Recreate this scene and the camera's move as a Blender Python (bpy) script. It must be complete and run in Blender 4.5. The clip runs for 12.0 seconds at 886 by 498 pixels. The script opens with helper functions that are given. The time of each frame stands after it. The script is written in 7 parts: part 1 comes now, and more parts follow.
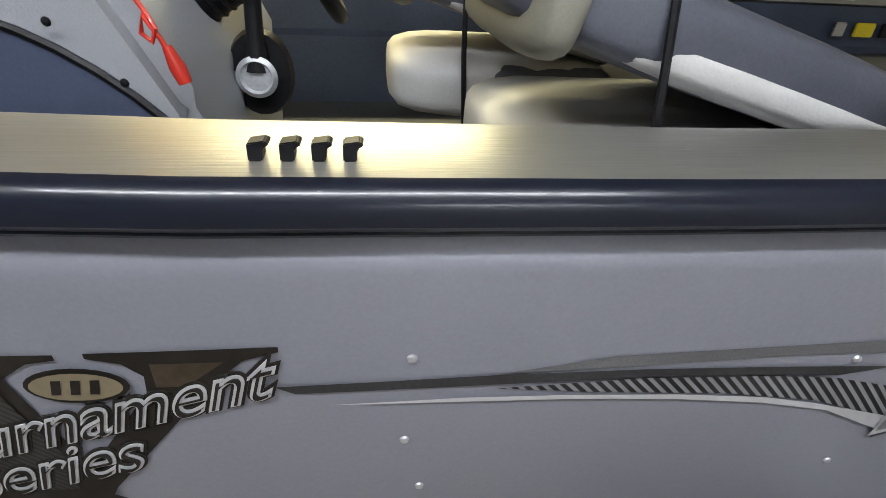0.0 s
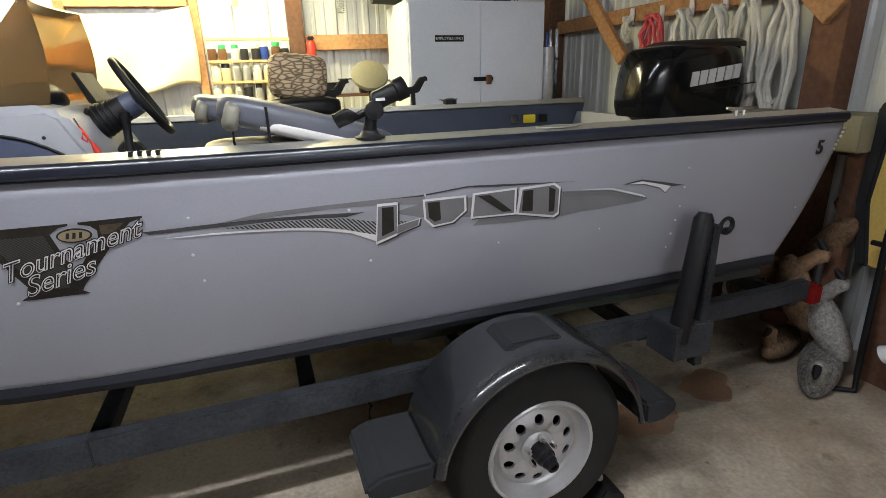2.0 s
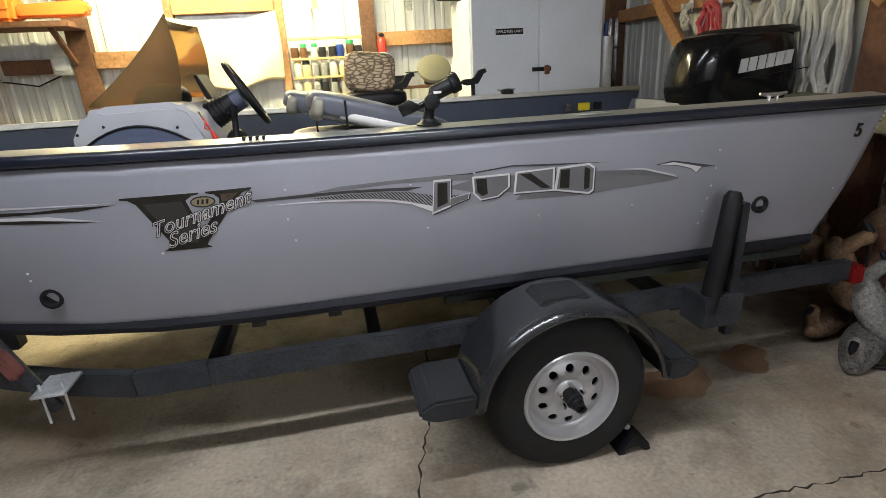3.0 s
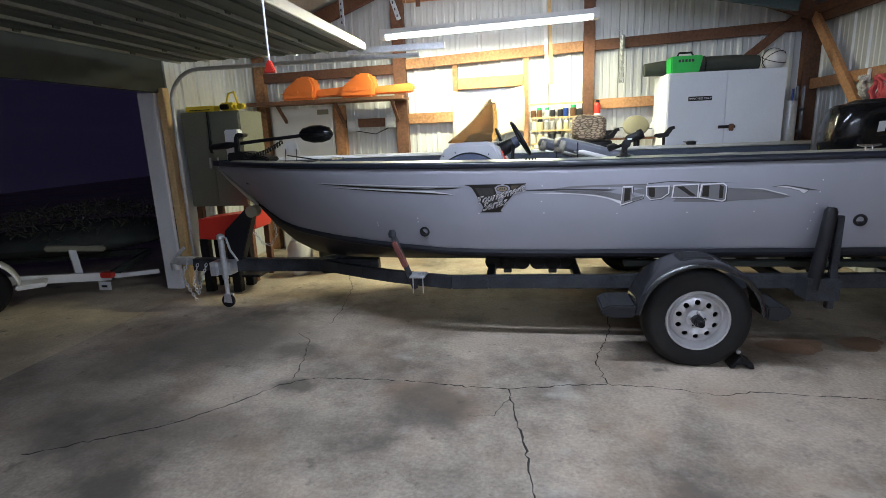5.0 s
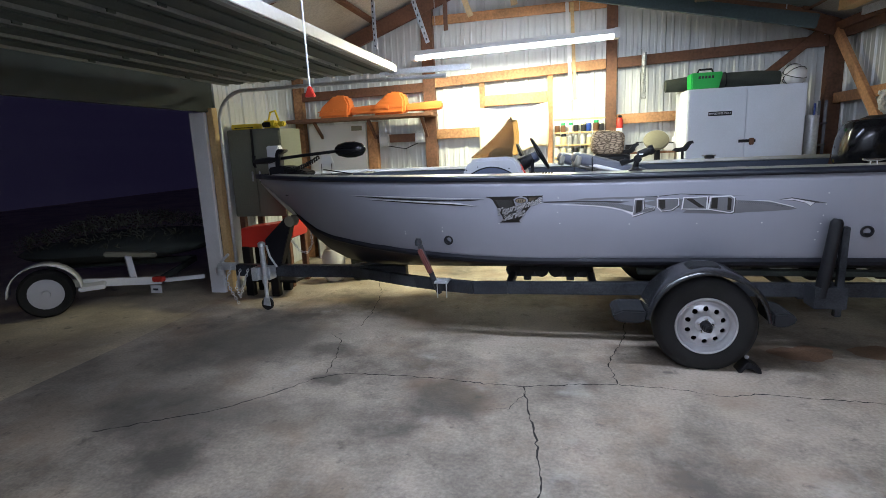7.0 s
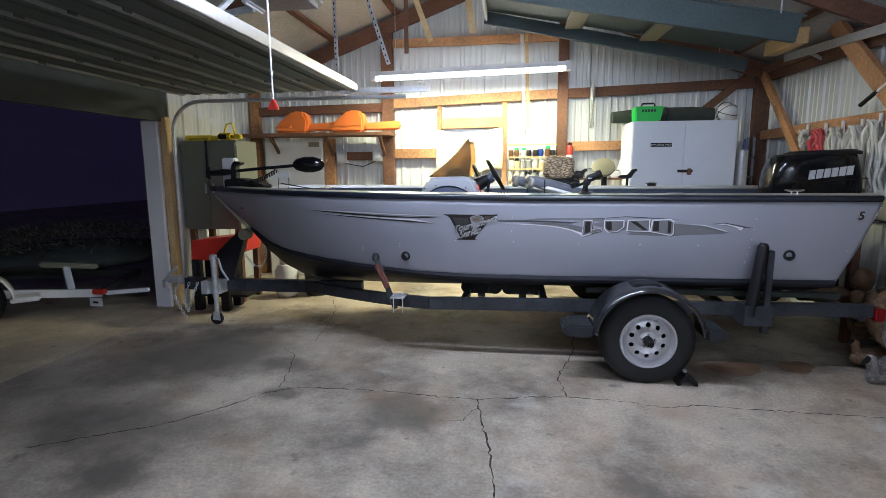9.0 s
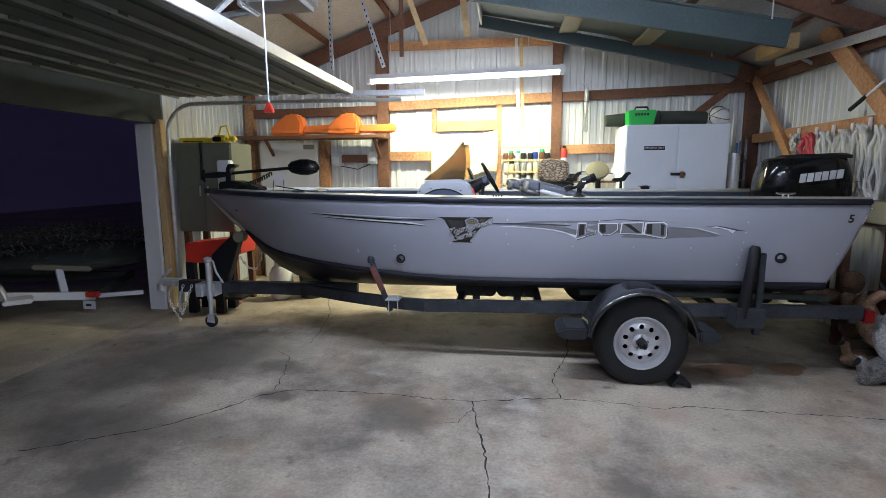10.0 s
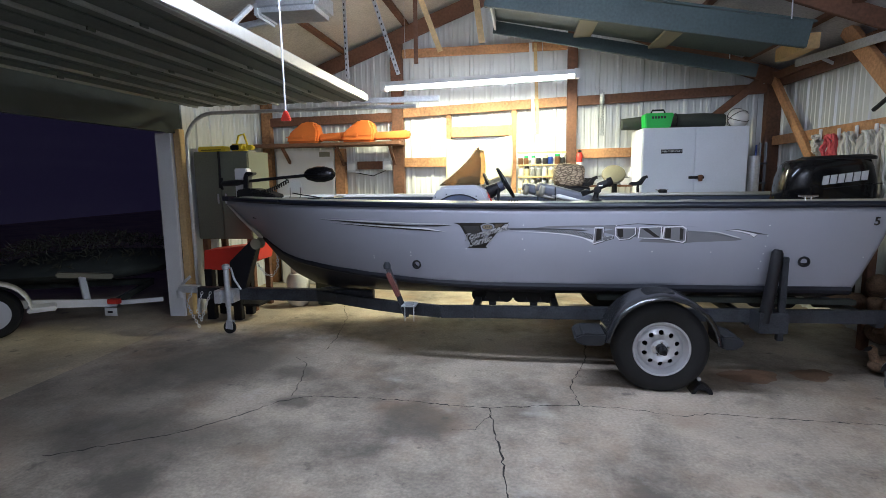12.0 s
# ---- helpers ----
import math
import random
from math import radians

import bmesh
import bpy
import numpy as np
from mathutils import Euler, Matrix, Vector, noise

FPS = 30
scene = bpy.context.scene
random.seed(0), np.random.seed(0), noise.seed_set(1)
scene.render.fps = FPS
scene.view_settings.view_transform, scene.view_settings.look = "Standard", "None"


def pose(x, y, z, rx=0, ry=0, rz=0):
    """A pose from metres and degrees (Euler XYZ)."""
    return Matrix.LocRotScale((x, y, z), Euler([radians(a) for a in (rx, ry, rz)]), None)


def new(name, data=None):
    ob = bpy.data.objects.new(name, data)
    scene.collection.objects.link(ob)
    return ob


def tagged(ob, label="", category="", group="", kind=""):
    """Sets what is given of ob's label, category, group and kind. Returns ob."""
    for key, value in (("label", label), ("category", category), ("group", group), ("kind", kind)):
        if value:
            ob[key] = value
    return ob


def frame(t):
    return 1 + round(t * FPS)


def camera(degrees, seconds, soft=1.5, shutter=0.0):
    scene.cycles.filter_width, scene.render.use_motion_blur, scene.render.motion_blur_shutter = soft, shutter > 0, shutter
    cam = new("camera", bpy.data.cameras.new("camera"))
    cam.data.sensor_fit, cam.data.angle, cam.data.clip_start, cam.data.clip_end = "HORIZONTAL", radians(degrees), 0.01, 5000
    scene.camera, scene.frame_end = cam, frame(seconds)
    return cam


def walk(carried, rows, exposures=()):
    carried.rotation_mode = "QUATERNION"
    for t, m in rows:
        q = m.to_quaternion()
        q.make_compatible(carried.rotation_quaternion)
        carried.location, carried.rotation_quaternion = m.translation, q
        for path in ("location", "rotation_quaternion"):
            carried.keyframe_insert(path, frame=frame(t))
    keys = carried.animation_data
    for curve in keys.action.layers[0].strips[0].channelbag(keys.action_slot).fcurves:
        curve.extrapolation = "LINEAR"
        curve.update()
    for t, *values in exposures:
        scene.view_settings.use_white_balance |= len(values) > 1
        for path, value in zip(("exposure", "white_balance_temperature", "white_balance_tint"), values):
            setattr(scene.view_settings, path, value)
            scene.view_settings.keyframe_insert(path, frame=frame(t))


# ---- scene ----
cam = camera(80.97, 12.0, soft=0.6)
# seconds, x, y, z, yaw, pitch, roll
ROWS = [
    (0.0, -1.062, -0.110, 1.579, -8.12, -31.04, -3.20),
    (0.5, -1.054, -0.386, 1.584, -9.63, -24.24, -1.80),
    (1.0, -0.905, -0.683, 1.603, -11.23, -21.71, -0.70),
    (1.5, -0.821, -0.938, 1.615, -14.07, -20.89, 0.30),
    (2.0, -0.814, -1.406, 1.616, -19.12, -18.25, 1.70),
    (2.5, -0.624, -1.631, 1.584, -15.56, -19.78, 3.00),
    (3.0, -0.850, -1.748, 1.637, -11.51, -19.03, 3.10),
    (3.5, -1.137, -1.985, 1.680, -3.59, -17.91, 3.20),
    (3.7, -1.111, -2.213, 1.640, 1.90, -15.54, 3.40),
    (5.3, -1.142, -3.793, 1.643, 9.89, -11.89, 2.20),
    (5.5, -1.173, -3.841, 1.633, 10.04, -11.24, 2.10),
    (6.0, -1.146, -3.894, 1.651, 10.57, -10.34, 1.80),
    (6.5, -1.030, -3.909, 1.662, 12.40, -10.75, 2.20),
    (6.7, -1.006, -3.915, 1.668, 13.16, -11.09, 2.50),
    (8.3, -1.030, -3.995, 1.631, 11.44, -9.64, 1.40),
    (8.5, -1.037, -4.021, 1.639, 10.22, -9.49, 0.90),
    (9.0, -1.032, -4.025, 1.632, 7.70, -8.71, 0.30),
    (9.5, -1.033, -4.035, 1.636, 6.85, -8.45, 0.10),
    (10.0, -1.034, -4.041, 1.636, 7.09, -8.45, 0.20),
    (10.5, -1.039, -4.041, 1.639, 7.52, -8.54, 0.40),
    (11.0, -1.045, -4.045, 1.640, 7.93, -8.34, 0.50),
    (11.5, -1.044, -4.039, 1.640, 8.42, -8.05, 0.70),
    (12.0, -1.043, -4.036, 1.636, 8.74, -7.81, 0.80),
]
walk(cam, [(t, pose(x, y, z, 90 + pitch, 0, yaw) @ pose(0, 0, 0, 0, 0, -roll)) for t, x, y, z, yaw, pitch, roll in ROWS],
     [(0.0, -0.1, 6650, 10), (0.5, -0.25, 6650, 10), (1.5, 0.15, 6700, 11), (2.5, 0.15, 6700, 11), (3.5, 0.05, 6700, 10), (5.5, 0.14, 5650, 14), (12.0, 0.2, 5650, 14)])

# ---------- light ----------
world = bpy.data.worlds.new("night")
scene.world = world
world.use_nodes = True
world.node_tree.nodes["Background"].inputs[0].default_value = (0.014, 0.011, 0.03, 1)
world.node_tree.nodes["Background"].inputs[1].default_value = 0.23
scene.view_settings.exposure = 0.0


def tube_light(name, a, b, width, watts, colour):
    """A long fluorescent lamp's light, shining down between two points."""
    a, b = Vector(a), Vector(b)
    d = bpy.data.lights.new(name, "AREA")
    d.shape, d.size, d.size_y, d.energy, d.color = "RECTANGLE", (b - a).length, width, watts, colour
    ob = new(name, d)
    ob.matrix_world = Matrix.Translation((a + b) / 2) @ pose(0, 0, 0, 0, 0, math.degrees(math.atan2(b.y - a.y, b.x - a.x)))
    return ob


WARM, COOL = (1.0, 0.92, 0.5), (0.87, 0.92, 1.0)

# ---------- materials ----------
MATS = {}


def mat(name, base, rough=0.6, metal=0.0, vary=0.12, scale=6.0, grain=60.0, bump=0.15, coat=0.0, tint=None, stretch=(1, 1, 1), dist=0.004):
    """Noise-varied surface: broad blotches, fine grain, and a little relief."""
    if name in MATS:
        return MATS[name]
    m = bpy.data.materials.new(name)
    m.use_nodes = True
    nt = m.node_tree
    b = nt.nodes["Principled BSDF"]
    tc = nt.nodes.new("ShaderNodeTexCoord")
    mp = nt.nodes.new("ShaderNodeMapping")
    mp.inputs["Scale"].default_value = stretch
    nt.links.new(tc.outputs["Object"], mp.inputs["Vector"])
    n1, n2 = nt.nodes.new("ShaderNodeTexNoise"), nt.nodes.new("ShaderNodeTexNoise")
    for n, sc, det in ((n1, scale, 4), (n2, grain, 6)):
        n.inputs["Scale"].default_value, n.inputs["Detail"].default_value = sc, det
        nt.links.new(mp.outputs[0], n.inputs["Vector"])
    add = nt.nodes.new("ShaderNodeMath")
    add.operation = "ADD"
    nt.links.new(n1.outputs["Fac"], add.inputs[0])
    nt.links.new(n2.outputs["Fac"], add.inputs[1])
    info = nt.nodes.new("ShaderNodeObjectInfo")
    rnd = nt.nodes.new("ShaderNodeMath")
    rnd.operation = "MULTIPLY_ADD"
    rnd.inputs[1].default_value = 0.32
    nt.links.new(info.outputs["Random"], rnd.inputs[0])
    nt.links.new(add.outputs[0], rnd.inputs[2])
    ramp = nt.nodes.new("ShaderNodeMapRange")
    ramp.inputs["From Min"].default_value, ramp.inputs["From Max"].default_value = 0.65, 1.6
    nt.links.new(rnd.outputs[0], ramp.inputs["Value"])
    mix = nt.nodes.new("ShaderNodeMix")
    mix.data_type = "RGBA"
    t = tint or base
    mix.inputs["A"].default_value = (*[max(0, c * (1 - vary * 1.6)) for c in base], 1)
    mix.inputs["B"].default_value = (*[min(1, c * (1 + vary)) for c in t], 1)
    nt.links.new(ramp.outputs[0], mix.inputs["Factor"])
    nt.links.new(mix.outputs["Result"], b.inputs["Base Color"])
    b.inputs["Roughness"].default_value, b.inputs["Metallic"].default_value = rough, metal
    b.inputs["Coat Weight"].default_value = coat
    b.inputs["Coat Roughness"].default_value = 0.08
    rr = nt.nodes.new("ShaderNodeMapRange")
    rr.inputs["To Min"].default_value, rr.inputs["To Max"].default_value = max(0.03, rough - 0.08), min(1, rough + 0.1)
    nt.links.new(n1.outputs["Fac"], rr.inputs["Value"])
    nt.links.new(rr.outputs[0], b.inputs["Roughness"])
    bp = nt.nodes.new("ShaderNodeBump")
    bp.inputs["Strength"].default_value, bp.inputs["Distance"].default_value = bump, dist
    nt.links.new(n2.outputs["Fac"], bp.inputs["Height"])
    nt.links.new(bp.outputs[0], b.inputs["Normal"])
    MATS[name] = m
    return m


def glow(name, colour, strength):
    m = bpy.data.materials.new(name)
    m.use_nodes = True
    b = m.node_tree.nodes["Principled BSDF"]
    b.inputs["Emission Color"].default_value, b.inputs["Emission Strength"].default_value = (*colour, 1), strength
    return m


def glass(name, colour, rough=0.05, alpha=1.0):
    m = bpy.data.materials.new(name)
    m.use_nodes = True
    b = m.node_tree.nodes["Principled BSDF"]
    b.inputs["Base Color"].default_value, b.inputs["Roughness"].default_value = (*colour, 1), rough
    b.inputs["Transmission Weight"].default_value = alpha
    b.inputs["IOR"].default_value = 1.1
    return m


HULL = mat("hull_grey_paint", (0.32, 0.325, 0.375), 0.46, 0.3, 0.07, 1.6, 220, 0.04, 0.08)
HULL_DARK = mat("hull_bottom_dark", (0.018, 0.019, 0.026), 0.5, 0.2, 0.2, 3, 90)
NAVY = mat("navy_rail", (0.008, 0.011, 0.022), 0.3, 0.0, 0.12, 4, 140, 0.05, 0.3)
BLACK = mat("black_plastic", (0.009, 0.009, 0.011), 0.45, 0.0, 0.2, 8, 200, 0.1)
GLOSS = mat("gloss_black", (0.006, 0.006, 0.007), 0.14, 0.0, 0.1, 2, 80, 0.01, 0.2)
RUBBER = mat("tyre_rubber", (0.015, 0.0145, 0.0145), 0.75, 0.0, 0.3, 9, 160, 0.3)
ALU = mat("brushed_aluminium", (0.6, 0.59, 0.55), 0.43, 0.9, 0.1, 3, 60, 0.12, 0, None, (0.25, 8, 8))
CHROME = mat("chrome", (0.75, 0.75, 0.75), 0.16, 1.0, 0.05, 6, 100, 0.03)
GALV = mat("galvanised_steel", (0.62, 0.64, 0.67), 0.42, 0.6, 0.2, 30, 140, 0.1)
RIM = mat("rim_silver", (0.5, 0.5, 0.52), 0.36, 0.6, 0.08, 5, 150, 0.05)
FRAME = mat("trailer_frame_paint", (0.014, 0.017, 0.023), 0.45, 0.1, 0.35, 7, 80, 0.2, 0, (0.042, 0.045, 0.052))
FENDER = mat("fender_plastic", (0.02, 0.021, 0.024), 0.22, 0.0, 0.2, 5, 120, 0.06, 0.45)
STEP = mat("step_textured", (0.02, 0.021, 0.024), 0.7, 0.0, 0.25, 8, 320, 0.5)
WOOD = mat("framing_lumber", (0.36, 0.175, 0.075), 0.75, 0, 0.4, 2.2, 30, 0.3, 0, (0.46, 0.24, 0.11), (1, 1, 1))
WOOD_DARK = mat("old_dark_lumber", (0.15, 0.07, 0.04), 0.8, 0, 0.4, 2.5, 30, 0.3)
WOOD_PALE = mat("pale_lumber", (0.6, 0.42, 0.2), 0.7, 0, 0.25, 3, 40, 0.2)
SIDING = mat("cream_wall_sheet", (0.6, 0.62, 0.63), 0.45, 0.1, 0.07, 1.4, 70, 0.05)
ROOFIN = mat("roof_underside", (0.47, 0.45, 0.42), 0.8, 0, 0.3, 1.5, 40, 0.2)
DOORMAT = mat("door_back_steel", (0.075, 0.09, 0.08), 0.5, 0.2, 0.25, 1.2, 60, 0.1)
RIBMAT = mat("door_rib_steel", (0.3, 0.31, 0.29), 0.45, 0.4, 0.2, 3, 60, 0.1)
RAIL = mat("pale_door_rail", (0.5, 0.49, 0.45), 0.45, 0.2, 0.15, 3, 80, 0.1)
WHITE = mat("white_paint", (0.72, 0.72, 0.74), 0.5, 0.0, 0.08, 2, 80, 0.08)
CABINET = mat("cabinet_white", (0.74, 0.78, 0.86), 0.45, 0.0, 0.08, 1.6, 90, 0.05)
OLIVE = mat("olive_locker", (0.17, 0.18, 0.14), 0.55, 0.1, 0.2, 2, 60, 0.06)
RED = mat("red_plastic", (0.6, 0.035, 0.02), 0.4, 0, 0.15, 4, 90, 0.06, 0.2)
ORANGE = mat("orange_plastic", (0.78, 0.2, 0.035), 0.45, 0, 0.12, 4, 120, 0.08)
YELLOW = mat("yellow_plastic", (0.8, 0.62, 0.03), 0.45, 0, 0.12, 5, 120, 0.06)
GREEN = mat("bright_green_plastic", (0.03, 0.5, 0.07), 0.4, 0, 0.12, 4, 120, 0.06)
DKGREEN = mat("dark_green_beam", (0.055, 0.08, 0.085), 0.55, 0, 0.3, 2, 40, 0.15)
CANVAS = mat("cream_canvas", (0.78, 0.68, 0.46), 0.9, 0, 0.07, 2.5, 260, 0.3)
VINYL = mat("charcoal_vinyl", (0.09, 0.095, 0.12), 0.4, 0, 0.15, 4, 260, 0.15)
VINYL_LT = mat("pale_vinyl", (0.6, 0.59, 0.58), 0.45, 0, 0.08, 5, 260, 0.12)
CONSOLE = mat("console_grey", (0.36, 0.37, 0.4), 0.5, 0, 0.08, 4, 300, 0.2)
CONSOLE_NAVY = mat("console_navy", (0.07, 0.085, 0.14), 0.45, 0, 0.1, 4, 300, 0.15)
INNER = mat("boat_inner_blue_grey", (0.06, 0.075, 0.115), 0.4, 0.1, 0.2, 3, 90, 0.06)
CARPET = mat("boat_carpet", (0.07, 0.072, 0.08), 0.95, 0, 0.25, 10, 400, 0.6)
ROPE_W = mat("white_rope", (0.66, 0.64, 0.58), 0.9, 0, 0.2, 8, 300, 0.6)
ROPE_R = mat("red_rope", (0.6, 0.1, 0.11), 0.9, 0, 0.2, 8, 300, 0.6)
SILVER = mat("silver_decal", (0.72, 0.72, 0.74), 0.35, 0.4, 0.06, 6, 100, 0.02)
DECAL = mat("black_decal", (0.02, 0.017, 0.014), 0.35, 0, 0.3, 12, 80, 0.05)
DECAL_GREY = mat("grey_fade_decal", (0.17, 0.168, 0.178), 0.4, 0.2, 0.25, 5, 400, 0.02)
TAN = mat("tan_decal", (0.27, 0.22, 0.14), 0.4, 0.2, 0.12, 10, 100, 0.02)
HATCH = mat("hatched_decal", (0.03, 0.03, 0.033), 0.35, 0.2, 0.2, 8, 120, 0.02)
nt = HATCH.node_tree
wave = nt.nodes.new("ShaderNodeTexWave")
wave.bands_direction = "DIAGONAL"
wave.inputs["Scale"].default_value = 50
wtc = nt.nodes.new("ShaderNodeTexCoord")
nt.links.new(wtc.outputs["Object"], wave.inputs["Vector"])
wr = nt.nodes.new("ShaderNodeValToRGB")
wr.color_ramp.elements[0].color, wr.color_ramp.elements[1].color = (0.02, 0.02, 0.022, 1), (0.3, 0.3, 0.32, 1)
wr.color_ramp.elements[0].position, wr.color_ramp.elements[1].position = 0.45, 0.65
nt.links.new(wave.outputs["Fac"], wr.inputs["Fac"])
nt.links.new(wr.outputs[0], nt.nodes["Principled BSDF"].inputs["Base Color"])
DECAL_SOFT = mat("dark_grey_decal", (0.045, 0.044, 0.047), 0.38, 0.2, 0.35, 9, 200, 0.02)
BRONZE = mat("bronze_decal", (0.1, 0.075, 0.05), 0.35, 0.4, 0.3, 9, 120, 0.02)
HATCH_DARK = mat("woven_decal", (0.02, 0.02, 0.02), 0.4, 0.1, 0.2, 8, 120, 0.02)
nt = HATCH_DARK.node_tree
wave = nt.nodes.new("ShaderNodeTexWave")
wave.bands_direction = "DIAGONAL"
wave.inputs["Scale"].default_value = 75
wtc = nt.nodes.new("ShaderNodeTexCoord")
nt.links.new(wtc.outputs["Object"], wave.inputs["Vector"])
wr = nt.nodes.new("ShaderNodeValToRGB")
wr.color_ramp.elements[0].color, wr.color_ramp.elements[1].color = (0.008, 0.008, 0.008, 1), (0.05, 0.047, 0.043, 1)
nt.links.new(wave.outputs["Fac"], wr.inputs["Fac"])
nt.links.new(wr.outputs[0], nt.nodes["Principled BSDF"].inputs["Base Color"])
RIVET = mat("bare_rivet", (0.62, 0.62, 0.64), 0.35, 0.5, 0.08, 20, 200, 0.02)
for m in (BLACK, RUBBER, FRAME, STEP, HULL_DARK, DECAL, GLOSS):
    m.node_tree.nodes["Principled BSDF"].inputs["Specular IOR Level"].default_value = 0.25
NIGHT = mat("night_dark", (0.02, 0.02, 0.025), 0.95, 0, 0.4, 1.0, 20, 0.2)
CAMO = mat("camo_cloth", (0.3, 0.21, 0.12), 0.95, 0, 0.5, 22, 40, 0.6, 0, (0.7, 0.55, 0.36))
nt = CAMO.node_tree
vor = nt.nodes.new("ShaderNodeTexVoronoi")
vor.feature = "DISTANCE_TO_EDGE"
vor.inputs["Scale"].default_value = 19
ctc, cmp = nt.nodes.new("ShaderNodeTexCoord"), nt.nodes.new("ShaderNodeMapping")
cmp.inputs["Scale"].default_value, cmp.inputs["Rotation"].default_value = (1.0, 1.0, 2.6), (0.4, 0.7, 0.2)
nt.links.new(ctc.outputs["Object"], cmp.inputs["Vector"])
nt.links.new(cmp.outputs["Vector"], vor.inputs["Vector"])
cr_ = nt.nodes.new("ShaderNodeValToRGB")
cr_.color_ramp.elements[0].color, cr_.color_ramp.elements[1].color = (0.11, 0.07, 0.04, 1), (0.62, 0.48, 0.32, 1)
cr_.color_ramp.elements[0].position, cr_.color_ramp.elements[1].position = 0.0, 0.22
nt.links.new(vor.outputs["Distance"], cr_.inputs["Fac"])
nt.links.new(cr_.outputs[0], nt.nodes["Principled BSDF"].inputs["Base Color"])
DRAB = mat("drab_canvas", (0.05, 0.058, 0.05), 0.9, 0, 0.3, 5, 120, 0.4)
KHAKI = mat("khaki_plastic", (0.21, 0.195, 0.135), 0.6, 0, 0.15, 4, 100, 0.1)
BROWN = mat("brown_feathered", (0.09, 0.05, 0.03), 0.8, 0, 0.6, 14, 60, 0.4, 0, (0.17, 0.1, 0.055))
GREYDUCK = mat("speckled_grey", (0.05, 0.048, 0.045), 0.7, 0, 0.8, 40, 90, 0.3, 0, (0.2, 0.19, 0.18))
BOTTLES = [mat("can_" + n, c, 0.35, 0.2, 0.1, 8, 90, 0.03) for n, c in (("white", (0.75, 0.74, 0.68)), ("blue", (0.03, 0.07, 0.32)), ("grey", (0.35, 0.36, 0.36)), ("cream", (0.7, 0.6, 0.35)), ("black", (0.03, 0.03, 0.035)), ("green", (0.02, 0.3, 0.1)), ("yellow", (0.75, 0.6, 0.05)), ("brown", (0.16, 0.08, 0.04)), ("red", (0.5, 0.04, 0.03)))]


def concrete(name, base, dark):
    m = mat(name, base, 0.55, 0, 0.3, 2.3, 48, 0.6, 0, None, (1, 1, 1), 0.004)
    nt = m.node_tree
    b = nt.nodes["Principled BSDF"]
    tc = nt.nodes.new("ShaderNodeTexCoord")
    n = nt.nodes.new("ShaderNodeTexNoise")
    n.inputs["Scale"].default_value, n.inputs["Detail"].default_value, n.inputs["Roughness"].default_value = 0.75, 9, 0.68
    nt.links.new(tc.outputs["Object"], n.inputs["Vector"])
    r = nt.nodes.new("ShaderNodeValToRGB")
    r.color_ramp.elements[0].position, r.color_ramp.elements[1].position = 0.38, 0.56
    nt.links.new(n.outputs["Fac"], r.inputs["Fac"])
    mix = nt.nodes.new("ShaderNodeMix")
    mix.data_type = "RGBA"
    old = b.inputs["Base Color"].links[0].from_socket
    mix.inputs["A"].default_value = (*dark, 1)
    nt.links.new(old, mix.inputs["B"])
    nt.links.new(r.outputs[0], mix.inputs["Factor"])
    last = mix.outputs["Result"]
    for scale, lo, hi, colour, amount in ((1.15, 0.5, 0.68, (0.3, 0.2, 0.125), 0.6), (5.5, 0.62, 0.7, (0.1, 0.085, 0.07), 0.7), (2.1, 0.6, 0.75, (0.6, 0.57, 0.52), 0.5), (26, 0.62, 0.72, (0.12, 0.1, 0.085), 0.55), (70, 0.62, 0.75, (0.5, 0.46, 0.4), 0.3), (11, 0.68, 0.72, (0.05, 0.045, 0.04), 0.75)):
        n2 = nt.nodes.new("ShaderNodeTexNoise")
        n2.inputs["Scale"].default_value, n2.inputs["Detail"].default_value, n2.inputs["Roughness"].default_value = scale, 7, 0.62
        mp = nt.nodes.new("ShaderNodeMapping")
        mp.inputs["Location"].default_value = (scale * 3.1, scale * 1.7, 0)
        nt.links.new(tc.outputs["Object"], mp.inputs["Vector"])
        nt.links.new(mp.outputs["Vector"], n2.inputs["Vector"])
        mr = nt.nodes.new("ShaderNodeMapRange")
        mr.inputs["From Min"].default_value, mr.inputs["From Max"].default_value, mr.inputs["To Max"].default_value = lo, hi, amount
        nt.links.new(n2.outputs["Fac"], mr.inputs["Value"])
        mx = nt.nodes.new("ShaderNodeMix")
        mx.data_type = "RGBA"
        nt.links.new(last, mx.inputs["A"])
        mx.inputs["B"].default_value = (*colour, 1)
        nt.links.new(mr.outputs["Result"], mx.inputs["Factor"])
        last = mx.outputs["Result"]
    nt.links.new(last, b.inputs["Base Color"])
    return m


